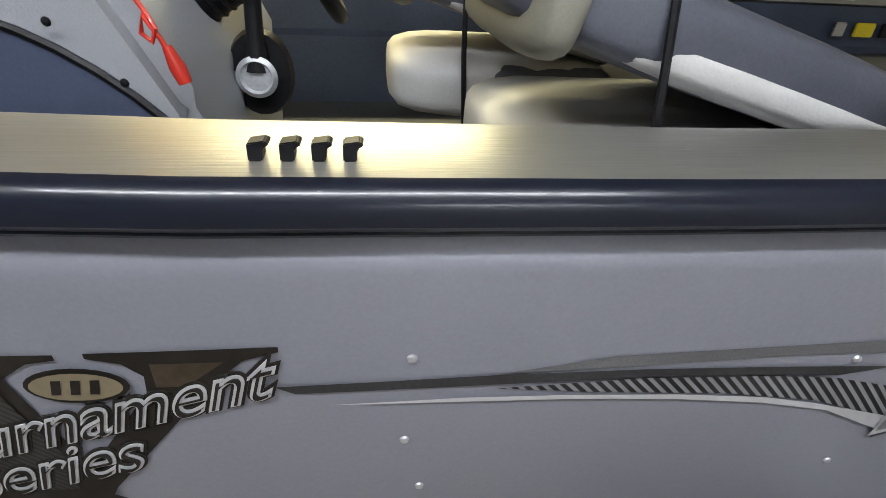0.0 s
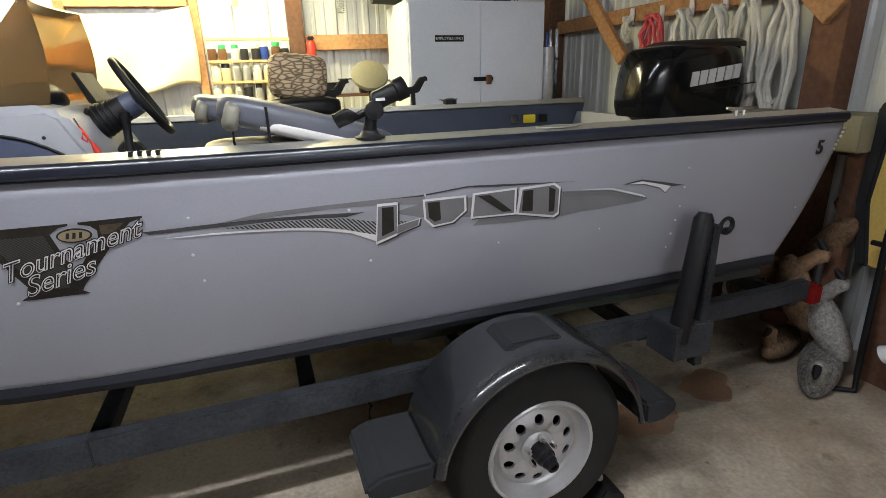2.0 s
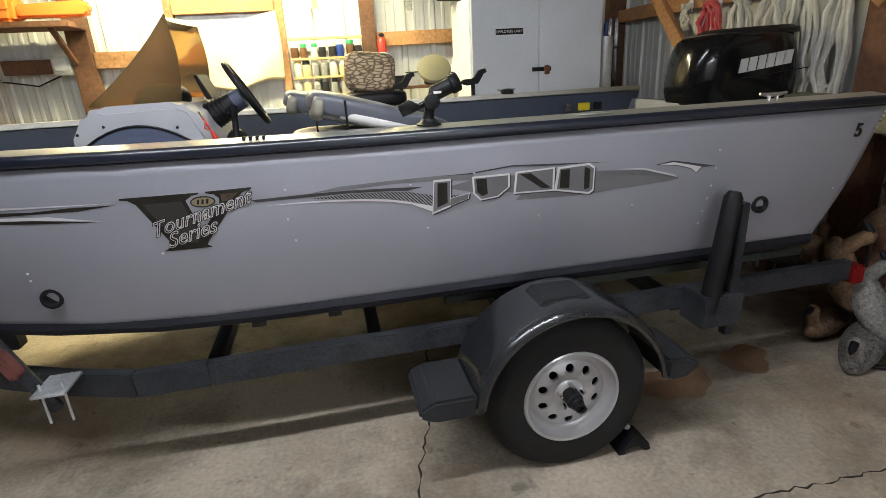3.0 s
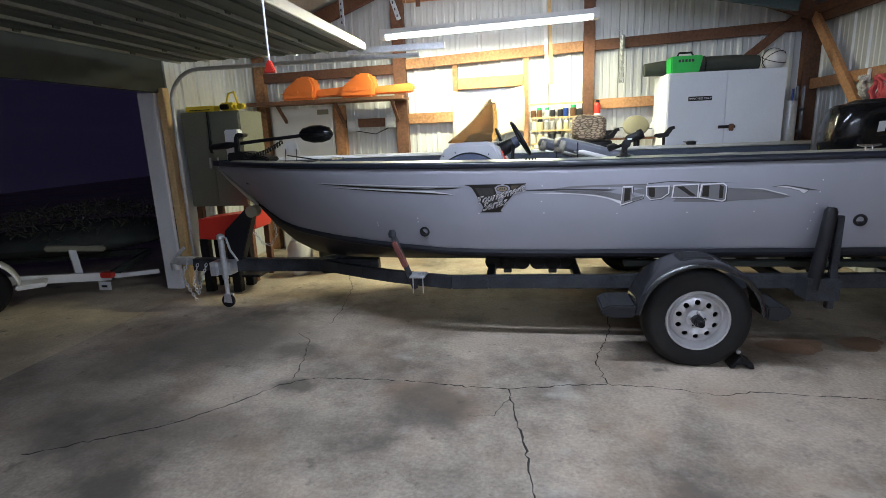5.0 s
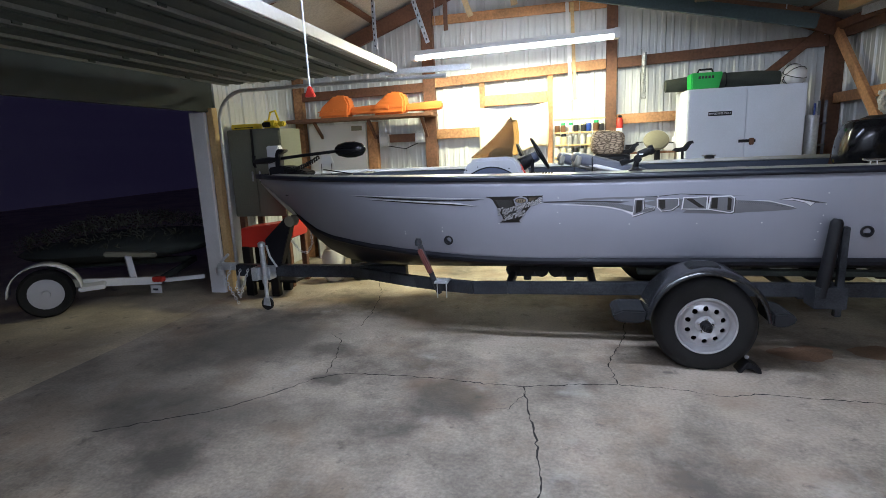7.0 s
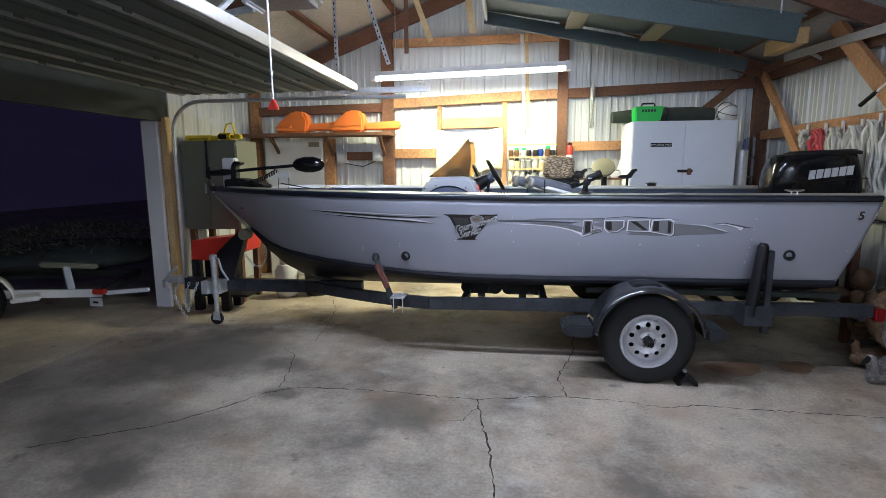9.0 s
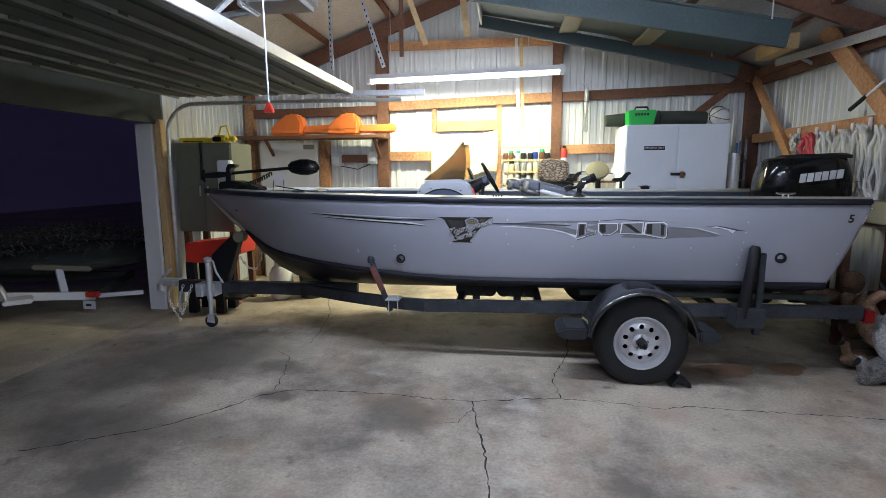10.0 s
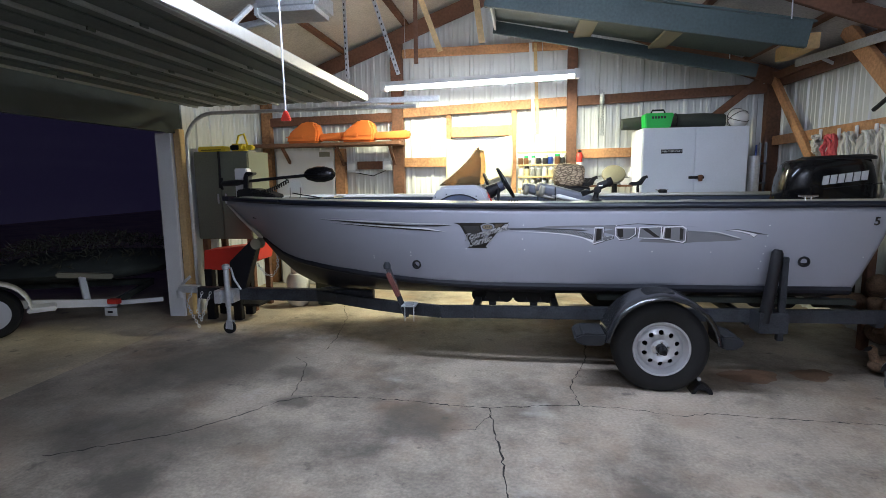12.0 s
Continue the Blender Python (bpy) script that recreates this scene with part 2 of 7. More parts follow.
def soak(m, patches, colour):
    """Damp, oily patches with ragged soft edges, each at (x, y, half length, half width, strength)."""
    nt = m.node_tree
    b = nt.nodes["Principled BSDF"]
    tc = nt.nodes.new("ShaderNodeTexCoord")
    n = nt.nodes.new("ShaderNodeTexNoise")
    n.inputs["Scale"].default_value, n.inputs["Detail"].default_value, n.inputs["Roughness"].default_value = 2.6, 6, 0.65
    nt.links.new(tc.outputs["Object"], n.inputs["Vector"])
    wob = nt.nodes.new("ShaderNodeMix")
    wob.data_type, wob.blend_type = "RGBA", "LINEAR_LIGHT"
    wob.inputs["Factor"].default_value = 0.22
    nt.links.new(tc.outputs["Object"], wob.inputs["A"])
    nt.links.new(n.outputs["Color"], wob.inputs["B"])
    last = b.inputs["Base Color"].links[0].from_socket
    for x, y, rx, ry, amount in patches:
        mp = nt.nodes.new("ShaderNodeMapping")
        mp.inputs["Location"].default_value, mp.inputs["Scale"].default_value = (-x / rx, -y / ry, 0), (1 / rx, 1 / ry, 0)
        nt.links.new(wob.outputs["Result"], mp.inputs["Vector"])
        g = nt.nodes.new("ShaderNodeTexGradient")
        g.gradient_type = "SPHERICAL"
        nt.links.new(mp.outputs["Vector"], g.inputs["Vector"])
        mr = nt.nodes.new("ShaderNodeMapRange")
        mr.inputs["From Min"].default_value, mr.inputs["From Max"].default_value, mr.inputs["To Max"].default_value = 0.05, 0.5, amount
        nt.links.new(g.outputs["Fac"], mr.inputs["Value"])
        mx = nt.nodes.new("ShaderNodeMix")
        mx.data_type = "RGBA"
        nt.links.new(last, mx.inputs["A"])
        mx.inputs["B"].default_value = (*colour, 1)
        nt.links.new(mr.outputs["Result"], mx.inputs["Factor"])
        last = mx.outputs["Result"]
    nt.links.new(last, b.inputs["Base Color"])


CONCRETE = concrete("garage_concrete", (0.41, 0.35, 0.28), (0.125, 0.104, 0.084))
soak(CONCRETE, [(-3.75, 0.15, 0.9, 0.75, 0.75), (-2.95, 0.0, 0.3, 0.22, 0.7), (-2.72, -0.56, 0.22, 0.14, 0.7), (-1.75, -0.75, 0.4, 0.35, 0.55), (-2.75, -1.1, 0.7, 0.3, 0.4), (-3.6, -1.2, 0.8, 0.5, 0.55), (-3.2, -1.7, 0.3, 0.2, 0.6), (-4.3, -0.8, 1.2, 0.9, 0.4), (0.9, 0.35, 0.6, 0.3, 0.35)], (0.085, 0.075, 0.06))
DRIVE = concrete("driveway_concrete", (0.55, 0.47, 0.33), (0.36, 0.3, 0.21))
CRACK = mat("crack_dark", (0.025, 0.022, 0.02), 0.95, 0, 0.4, 20, 90, 0.3)

# ---------- mesh helpers ----------


def finish(name, bm, material, parent=None, label="", smooth=False):
    me = bpy.data.meshes.new(name)
    bmesh.ops.recalc_face_normals(bm, faces=bm.faces)
    bm.to_mesh(me)
    bm.free()
    if smooth:
        me.shade_smooth()
        me.set_sharp_from_angle(angle=radians(40))
    me.materials.append(material)
    ob = new(name, me)
    if parent is not None:
        ob.parent = parent
        inv = parent.matrix_basis.inverted()
        if parent.parent is not None:
            inv = Matrix.Identity(4)
        ob.matrix_parent_inverse = inv
    if label:
        tagged(ob, label)
    return ob


part = finish


def thing(name, label, category, at=(0, 0, 0), group="", kind=""):
    ob = new(name)
    ob.empty_display_size = 0.05
    ob.matrix_basis = Matrix.Translation(at)
    return tagged(ob, label, category, group, kind)


def bm_box(x0, x1, y0, y1, z0, z1, bevel=0.004, bm=None):
    bm = bm or bmesh.new()
    r = bmesh.ops.create_cube(bm, size=1)
    for v in r["verts"]:
        v.co = Vector((x0 + (v.co.x + 0.5) * (x1 - x0), y0 + (v.co.y + 0.5) * (y1 - y0), z0 + (v.co.z + 0.5) * (z1 - z0)))
    if bevel:
        es = list({e for v in r["verts"] for e in v.link_edges})
        bmesh.ops.bevel(bm, geom=es, offset=min(bevel, 0.45 * min(abs(x1 - x0), abs(y1 - y0), abs(z1 - z0))), segments=2, affect="EDGES")
    return bm


def box(name, x0, x1, y0, y1, z0, z1, material, parent=None, bevel=0.004, label=""):
    return finish(name, bm_box(x0, x1, y0, y1, z0, z1, bevel), material, parent, label)


def bm_beam(a, b, w, h, bevel=0.004, bm=None, up=(0, 0, 1)):
    """A squared bar from a to b, w wide across and h high."""
    a, b = Vector(a), Vector(b)
    d = (b - a).normalized()
    s = d.cross(Vector(up))
    if s.length < 0.01:
        s = d.cross(Vector((0, 1, 0)))
    s.normalize()
    u = s.cross(d)
    tmp = bm_box(0, (b - a).length, -w / 2, w / 2, -h / 2, h / 2, bevel)
    m = Matrix((d, -s, u)).transposed().to_4x4()
    m.translation = a
    bmesh.ops.transform(tmp, matrix=m, verts=tmp.verts)
    if bm is None:
        return tmp
    me = bpy.data.meshes.new("tmp")
    tmp.to_mesh(me)
    tmp.free()
    bm.from_mesh(me)
    bpy.data.meshes.remove(me)
    return bm


def beam(name, a, b, w, h, material, parent=None, bevel=0.004, label="", up=(0, 0, 1)):
    return finish(name, bm_beam(a, b, w, h, bevel, None, up), material, parent, label)


def bm_tube(path, r, seg=10, caps=True, bm=None, closed=False):
    """A round tube along a path; r is one radius or a list."""
    bm = bm or bmesh.new()
    pts = [Vector(p) for p in path]
    rs = r if isinstance(r, (list, tuple)) else [r] * len(pts)
    rings, n0 = [], None
    for i, p in enumerate(pts):
        if closed:
            d = (pts[(i + 1) % len(pts)] - pts[i - 1]).normalized()
        else:
            d = (pts[min(i + 1, len(pts) - 1)] - pts[max(i - 1, 0)]).normalized()
        if n0 is None:
            n0 = d.orthogonal().normalized()
        n0 = (n0 - d * n0.dot(d)).normalized()
        b = d.cross(n0)
        rings.append([bm.verts.new(p + rs[i] * (math.cos(k * 2 * math.pi / seg) * n0 + math.sin(k * 2 * math.pi / seg) * b)) for k in range(seg)])
    for q in range(len(rings) if closed else len(rings) - 1):
        A, B = rings[q], rings[(q + 1) % len(rings)]
        for k in range(seg):
            bm.faces.new((A[k], A[(k + 1) % seg], B[(k + 1) % seg], B[k]))
    if caps and not closed:
        bm.faces.new(rings[0][::-1])
        bm.faces.new(rings[-1])
    return bm


def tube(name, path, r, material, parent=None, seg=10, label="", closed=False):
    return finish(name, bm_tube(path, r, seg, True, None, closed), material, parent, label, True)


def bm_lathe(profile, axis="z", at=(0, 0, 0), seg=24, bm=None, scale=(1, 1), caps=True):
    """Turns (radius, height) pairs round an axis."""
    bm = bm or bmesh.new()
    at = Vector(at)
    rings = []
    for r, h in profile:
        ring = []
        for k in range(seg):
            a = 2 * math.pi * k / seg
            c, s = r * math.cos(a) * scale[0], r * math.sin(a) * scale[1]
            ring.append(bm.verts.new(at + Vector({"z": (c, s, h), "y": (c, h, s), "x": (h, c, s)}[axis])))
        rings.append(ring)
    for A, B in zip(rings, rings[1:]):
        for k in range(seg):
            bm.faces.new((A[k], A[(k + 1) % seg], B[(k + 1) % seg], B[k]))
    if caps and profile[0][0] > 1e-5:
        bm.faces.new(rings[0][::-1])
    if caps and profile[-1][0] > 1e-5:
        bm.faces.new(rings[-1])
    bmesh.ops.remove_doubles(bm, verts=bm.verts, dist=1e-5)
    return bm


def lathe(name, profile, material, parent=None, axis="z", at=(0, 0, 0), seg=24, label="", scale=(1, 1)):
    return finish(name, bm_lathe(profile, axis, at, seg, None, scale), material, parent, label, True)


def bm_prism(pts, axis, lo, hi, bevel=0.0, bm=None):
    """An outline of 2D points pushed along an axis from lo to hi (x: (y, z), y: (x, z), z: (x, y))."""
    own = bmesh.new()
    f = {"x": lambda p, h: (h, p[0], p[1]), "y": lambda p, h: (p[0], h, p[1]), "z": lambda p, h: (p[0], p[1], h)}[axis]
    a = [own.verts.new(f(p, lo)) for p in pts]
    b = [own.verts.new(f(p, hi)) for p in pts]
    n = len(pts)
    own.faces.new(a)
    own.faces.new(b[::-1])
    for i in range(n):
        own.faces.new((a[i], b[i], b[(i + 1) % n], a[(i + 1) % n]))
    bmesh.ops.recalc_face_normals(own, faces=own.faces)
    if bevel:
        bmesh.ops.bevel(own, geom=list(own.edges), offset=bevel, segments=2, affect="EDGES", clamp_overlap=True)
    if bm is None:
        return own
    me = bpy.data.meshes.new("tmp")
    own.to_mesh(me)
    own.free()
    bm.from_mesh(me)
    bpy.data.meshes.remove(me)
    return bm


def prism(name, pts, axis, lo, hi, material, parent=None, bevel=0.0, label="", smooth=False):
    return finish(name, bm_prism(pts, axis, lo, hi, bevel), material, parent, label, smooth)


def writing(name, words, size, m, material, parent=None, depth=0.001, shear=0.0, label="", fat=0.0):
    c = bpy.data.curves.new(name, "FONT")
    c.offset = fat
    c.body, c.size, c.extrude, c.shear, c.align_x, c.align_y = words, size, depth, shear, "CENTER", "CENTER"
    tmp = bpy.data.objects.new("tmp", c)
    scene.collection.objects.link(tmp)
    me = bpy.data.meshes.new_from_object(tmp.evaluated_get(bpy.context.evaluated_depsgraph_get()))
    bpy.data.objects.remove(tmp)
    bm = bmesh.new()
    bm.from_mesh(me)
    bmesh.ops.transform(bm, matrix=m, verts=bm.verts)
    return finish(name, bm, material, parent, label)


def lerp_table(tab, x):
    """Smooth value between rows of (x, value)."""
    xs = [t[0] for t in tab]
    if x <= xs[0]:
        return tab[0][1]
    for (a, va), (b, vb) in zip(tab, tab[1:]):
        if x <= b:
            return va + (vb - va) * (x - a) / (b - a)
    return tab[-1][1]


def blob(name, at, size, material, parent=None, seed=0, rough=0.15, sub=3, label="", turn=0):
    bm = bmesh.new()
    bmesh.ops.create_icosphere(bm, subdivisions=sub, radius=1)
    for v in bm.verts:
        k = 1 + rough * noise.noise(v.co * 1.7 + Vector((seed * 3.1, seed, 0)))
        v.co = Vector((v.co.x * size[0], v.co.y * size[1], v.co.z * size[2])) * k
    bmesh.ops.transform(bm, matrix=pose(*at, 0, 0, turn), verts=bm.verts)
    return finish(name, bm, material, parent, label, True)


# ---------- the garage ----------
XL, XR, YB, YF = -5.1, 2.4, 3.85, -6.5
EAVE, RIDGE_X, RIDGE_Z = 2.92, -1.35, 4.3
DOOR_Y0, DOOR_Y1, DOOR_Z = -3.6, 1.67, 2.2

tagged(finish("floor", bm_box(XL + 0.12, XR + 0.2, YF - 0.2, YB + 0.2, -0.15, 0.0, 0), CONCRETE), "stained grey concrete garage floor", "floor", kind="structure")
tagged(finish("ground", bm_box(-60, XL + 0.12, -40, 60, -0.3, -0.004, 0), DRIVE), "pale concrete driveway outside in the dark", "ground", kind="structure")


def crack(points, width, seed):
    """A wandering dark split in the slab."""
    rng = random.Random(seed)
    path = []
    for (ax, ay), (bx, by) in zip(points, points[1:]):
        n = max(2, int(math.hypot(bx - ax, by - ay) / 0.035))
        for i in range(n):
            f = i / n
            path.append((ax + (bx - ax) * f + rng.uniform(-0.011, 0.011), ay + (by - ay) * f + rng.uniform(-0.011, 0.011)))
    path.append(points[-1])
    bm = bmesh.new()
    rows = []
    for i, (x, y) in enumerate(path):
        ax, ay = path[max(0, i - 1)]
        bx, by = path[min(len(path) - 1, i + 1)]
        d = Vector((bx - ax, by - ay, 0)).normalized()
        s = Vector((-d.y, d.x, 0)) * width * rng.uniform(0.25, 1.2) * 0.42
        p = Vector((x, y, 0.0015))
        rows.append((bm.verts.new(p - s), bm.verts.new(p + s)))
    for a, b in zip(rows, rows[1:]):
        bm.faces.new((a[0], a[1], b[1], b[0]))
    return tagged(finish("floor_crack", bm, CRACK), "dark crack in the concrete floor", "crack", "floor cracks", "structure")


crack([(-3.9, -1.5), (-3.26, -1.12), (-3.0, -0.84), (-2.83, -0.59), (-2.65, -0.47), (-2.31, -0.45), (-1.88, -0.45), (-1.54, -0.5), (-1.26, -0.51), (-0.93, -0.43), (-0.63, -0.39)], 0.014, 1)
crack([(-0.63, -0.39), (-0.25, -0.41), (0.06, -0.49), (0.22, -0.42), (0.79, -0.44), (1.44, -0.46), (2.3, -0.5)], 0.012, 2)
crack([(-1.26, -0.51), (-1.22, -0.83), (-1.15, -1.17), (-1.11, -1.6), (-1.15, -2.4), (-1.0, -3.6)], 0.014, 3)
crack([(-2.77, -0.48), (-2.84, -0.16), (-2.96, 0.22), (-3.11, 0.35)], 0.01, 4)
crack([(-0.63, -0.39), (-0.66, -0.02), (-0.49, 0.51), (-0.4, 1.2)], 0.011, 5)
crack([(-1.25, -0.62), (-1.34, -0.84), (-1.49, -0.86)], 0.006, 6)
crack([(-2.91, 0.6), (-2.95, 1.0), (-3.09, 1.71), (-3.3, 2.22), (-3.5, 3.4)], 0.008, 7)


def stain(cx, cy, rx, ry, colour, seed):
    """A thin irregular patch on the slab, a cast shadow put into colour."""
    rng = random.Random(seed)
    ph = [rng.uniform(0, 6.28) for _ in range(3)]
    bm = bmesh.new()
    pts = []
    for i in range(36):
        t = 2 * math.pi * i / 36
        r = 1 + 0.18 * math.sin(2 * t + ph[0]) + 0.12 * math.sin(3 * t + ph[1]) + 0.06 * math.sin(7 * t + ph[2])
        pts.append(bm.verts.new((cx + rx * r * math.cos(t), cy + ry * r * math.sin(t), 0.001)))
    bm.faces.new(pts)
    return tagged(finish("floor_stain", bm, colour), "irregular brown patch painting the wheel's shadow on the floor", "stain", "floor stains", "structure")


# Brown patches paint the wheel and fender's cast shadow onto the slab.
stain(0.8, 0.34, 0.2, 0.17, mat("brown_shadow_tint", (0.17, 0.1, 0.06), 0.6, 0, 0.3, 8, 60, 0.5), 1)
stain(1.3, 0.42, 0.16, 0.13, mat("brown_shadow_tint", (0.17, 0.1, 0.06)), 2)


def siding(name, axis, at, lo, hi, z0, top, outward, label, skip=None):
    """A wall of ribbed metal sheets; each sheet is a piece. top(u) gives the height along the wall."""
    wall = thing(name, label, "wall", (0, 0, 0), kind="structure")
    pitch, sheet = 0.3, 0.9
    u = lo
    while u < hi - 0.01:
        e = min(u + sheet, hi)
        prof, v = [], u
        while v < e - 1e-6:
            for du, h in ((0.0, 0.02), (0.025, 0.02), (0.04, 0.0), (0.1, 0.0), (0.11, 0.005), (0.13, 0.005), (0.14, 0.0), (0.19, 0.0), (0.2, 0.005), (0.22, 0.005), (0.23, 0.0), (0.27, 0.0), (0.285, 0.02)):
                if v + du <= e:
                    prof.append((v + du, h))
            v += pitch
        prof.append((e, 0.02))
        bm = bmesh.new()
        rows = []
        for a, h in prof:
            zs = (z0(a), top(a))
            rows.append([bm.verts.new((a, at - outward * h, z) if axis == "x" else (at - outward * h, a, z)) for z in zs])
        for A, B in zip(rows, rows[1:]):
            bm.faces.new((A[0], B[0], B[1], A[1]))
        back = at + outward * 0.02
        r2 = [[bm.verts.new((a, back, z) if axis == "x" else (back, a, z)) for z in (z0(a), top(a))] for a in (prof[0][0], prof[-1][0])]
        bm.faces.new((r2[0][0], r2[0][1], r2[1][1], r2[1][0]))
        for k in (0, -1):
            bm.faces.new((rows[k][0], rows[k][1], r2[k][1], r2[k][0]))
        finish("sheet", bm, SIDING, wall)
        u = e
    return wall


def roof_z(x):
    return RIDGE_Z - abs(x - RIDGE_X) * (RIDGE_Z - EAVE) / (RIDGE_X - XL)


siding("wall_back", "x", YB, XL, XR, lambda u: 0, lambda u: roof_z(u) + 0.05, 1, "cream ribbed metal back wall of the garage")
siding("wall_right", "y", XR, YF, YB, lambda u: 0, lambda u: EAVE, 1, "cream ribbed metal side wall of the garage")
siding("wall_left", "y", XL, DOOR_Y1 + 0.12, YB, lambda u: 0, lambda u: EAVE, -1, "cream ribbed metal wall beside the open door")
# Dark drab colour stands in for the shaded curve of the raised door.
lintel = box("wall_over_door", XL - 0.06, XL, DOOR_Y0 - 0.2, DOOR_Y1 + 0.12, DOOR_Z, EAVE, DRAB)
tagged(lintel, "wall strip over the open garage door, coloured dark as if shaded", "wall", kind="structure")
tagged(box("wall_left_end", XL - 0.06, XL, YF, DOOR_Y0 - 0.2, 0, EAVE, WHITE), "plain wall on the far side of the door", "wall", kind="structure")
tagged(box("wall_front", XL, XR, YF - 0.1, YF, 0, 4.4, WHITE), "plain wall closing the garage behind", "wall", kind="structure")
for s, name in ((-1, "roof_left"), (1, "roof_right")):
    xe = XL - 0.15 if s < 0 else XR + 0.15
    bm = bm_beam((RIDGE_X, (YB + YF) / 2, RIDGE_Z + 0.12), (xe, (YB + YF) / 2, roof_z(xe) + 0.12), YB - YF + 0.3, 0.04, 0, None, (0, 0, 1))
    tagged(finish(name, bm, ROOFIN), "dusty underside of the metal roof", "roof", kind="structure")

# framing on the back wall
fr = thing("wall_framing", "orange-brown timber posts and girts on the wall", "framing", kind="structure")
YG = YB - 0.09


def girt(x0, x1, za, zb, h, m=WOOD, deep=0.045):
    beam("girt", (x0, YG, za), (x1, YG, zb), deep, h, m, fr)


def stud(x, z0, z1, w, m=WOOD, deep=0.12):
    box("post", x - w / 2, x + w / 2, YB - 0.02 - deep, YB - 0.02, z0, z1, m, fr)


stud(-2.9, 0, 3.75, 0.17, WOOD_DARK)
stud(-0.355, 0, 3.95, 0.135, WOOD_DARK)
stud(-3.82, 0, 2.1, 0.15)
stud(2.3, 0, 2.95, 0.2, WOOD_DARK)
stud(-5.0, 0, 2.9, 0.14)
stud(-2.13, 0, 2.62, 0.07, WOOD, 0.07)
stud(-1.17, 0, 2.62, 0.07, WOOD, 0.07)
stud(0.57, 0, 2.02, 0.07, WOOD, 0.07)
girt(-5.0, -2.98, 2.52, 2.55, 0.13, WOOD_DARK)
girt(-2.81, -0.43, 2.6, 2.69, 0.13)
girt(-0.28, 2.2, 2.69, 2.77, 0.13, WOOD_DARK)
girt(-2.81, -2.17, 1.87, 1.87, 0.14)
girt(-0.28, 0.53, 1.95, 1.96, 0.13)
girt(-2.09, -1.21, 2.3, 2.31, 0.15)
girt(-3.74, -2.99, 1.84, 1.84, 0.12, WOOD_DARK)
girt(-2.81, -0.43, 3.45, 3.46, 0.12)
for s, x1 in ((-1, XL), (1, XR)):
    beam("rafter", (RIDGE_X, YG - 0.03, RIDGE_Z - 0.06), (x1, YG - 0.03, roof_z(x1) - 0.06), 0.06, 0.2, WOOD_DARK, fr)
beam("brace", (1.55, YG - 0.02, 2.42), (2.2, YG - 0.02, 2.95), 0.05, 0.1, WOOD_DARK, fr)

fs = thing("side_framing", "orange-brown girts and slanting braces on the side wall", "framing", kind="structure")
XG = XR - 0.09
beam("girt", (XG, YB - 0.15, 2.83), (XG, -4, 2.74), 0.05, 0.12, WOOD_DARK, fs)
beam("girt", (XG, YB - 0.15, 2.07), (XG, -4, 2.1), 0.05, 0.12, WOOD, fs)
beam("girt", (XG, YB - 0.15, 1.2), (XG, -4, 1.2), 0.05, 0.12, WOOD_DARK, fs)
box("plate", XR - 0.16, XR - 0.02, YF, YB - 0.15, EAVE - 0.06, EAVE + 0.04, WOOD_DARK, fs)
beam("brace", (XG - 0.06, YB - 0.2, 2.85), (XG - 0.06, 2.55, 1.72), 0.05, 0.12, WOOD, fs)
beam("brace", (XG - 0.08, 2.1, 3.1), (XG - 0.08, 0.75, 1.9), 0.06, 0.17, WOOD, fs)
box("post", XR - 0.16, XR - 0.02, 0.7, 0.9, 0, EAVE - 0.06, WOOD_DARK, fs)
box("post", XR - 0.16, XR - 0.02, -2.3, -2.15, 0, EAVE - 0.06, WOOD_DARK, fs)

# rafters and purlins under the roof
rf = thing("roof_framing", "dark timber rafters and purlins under the roof", "framing", kind="structure")
for y in (1.4, -1.0, -3.4, -5.6):
    for x1 in (XL, XR):
        beam("rafter", (RIDGE_X, y, RIDGE_Z - 0.02), (x1, y, roof_z(x1) - 0.02), 0.05, 0.16, WOOD_DARK, rf)
for s in (-1, 1):
    for k in (0.12, 0.37, 0.62, 0.87):
        x = RIDGE_X + s * k * (RIDGE_X - XL)
        beam("purlin", (x, YF, roof_z(x) + 0.06), (x, YB, roof_z(x) + 0.06), 0.09, 0.045, WOOD_DARK, rf)

# door jamb, tracks and the raised door
jamb = thing("door_frame", "white-painted jamb of the open garage door", "door frame", kind="structure")
box("jamb", XL - 0.23, XL - 0.03, DOOR_Y1 - 0.05, DOOR_Y1 - 0.005, -0.01, DOOR_Z, WHITE, jamb)
box("wood_edge", XL - 0.03, XL + 0.05, DOOR_Y1, DOOR_Y1 + 0.1, 0, DOOR_Z + 0.05, WOOD_PALE, jamb)
TRZ = 2.42
track = [(XL + 0.12, DOOR_Y1 + 0.03, 0.02 + 0.2 * i) for i in range(10)]
for i in range(1, 9):
    a = i / 8 * math.pi / 2
    track.append((XL + 0.12 + 0.36 * (1 - math.cos(a)), DOOR_Y1 + 0.03, TRZ - 0.36 + 0.36 * math.sin(a)))
track += [(XL + 0.9, DOOR_Y1 + 0.03, TRZ), (-2.2, DOOR_Y1 + 0.03, TRZ)]
dt = thing("door_track", "galvanised garage door track bent from wall to ceiling", "door track", kind="structure")
tube("rail", track, 0.022, GALV, dt, 8)
beam("track_end", (-2.95, DOOR_Y1 + 0.08, 2.5), (-1.95, DOOR_Y1 + 0.08, 2.5), 0.05, 0.06, GALV, dt)

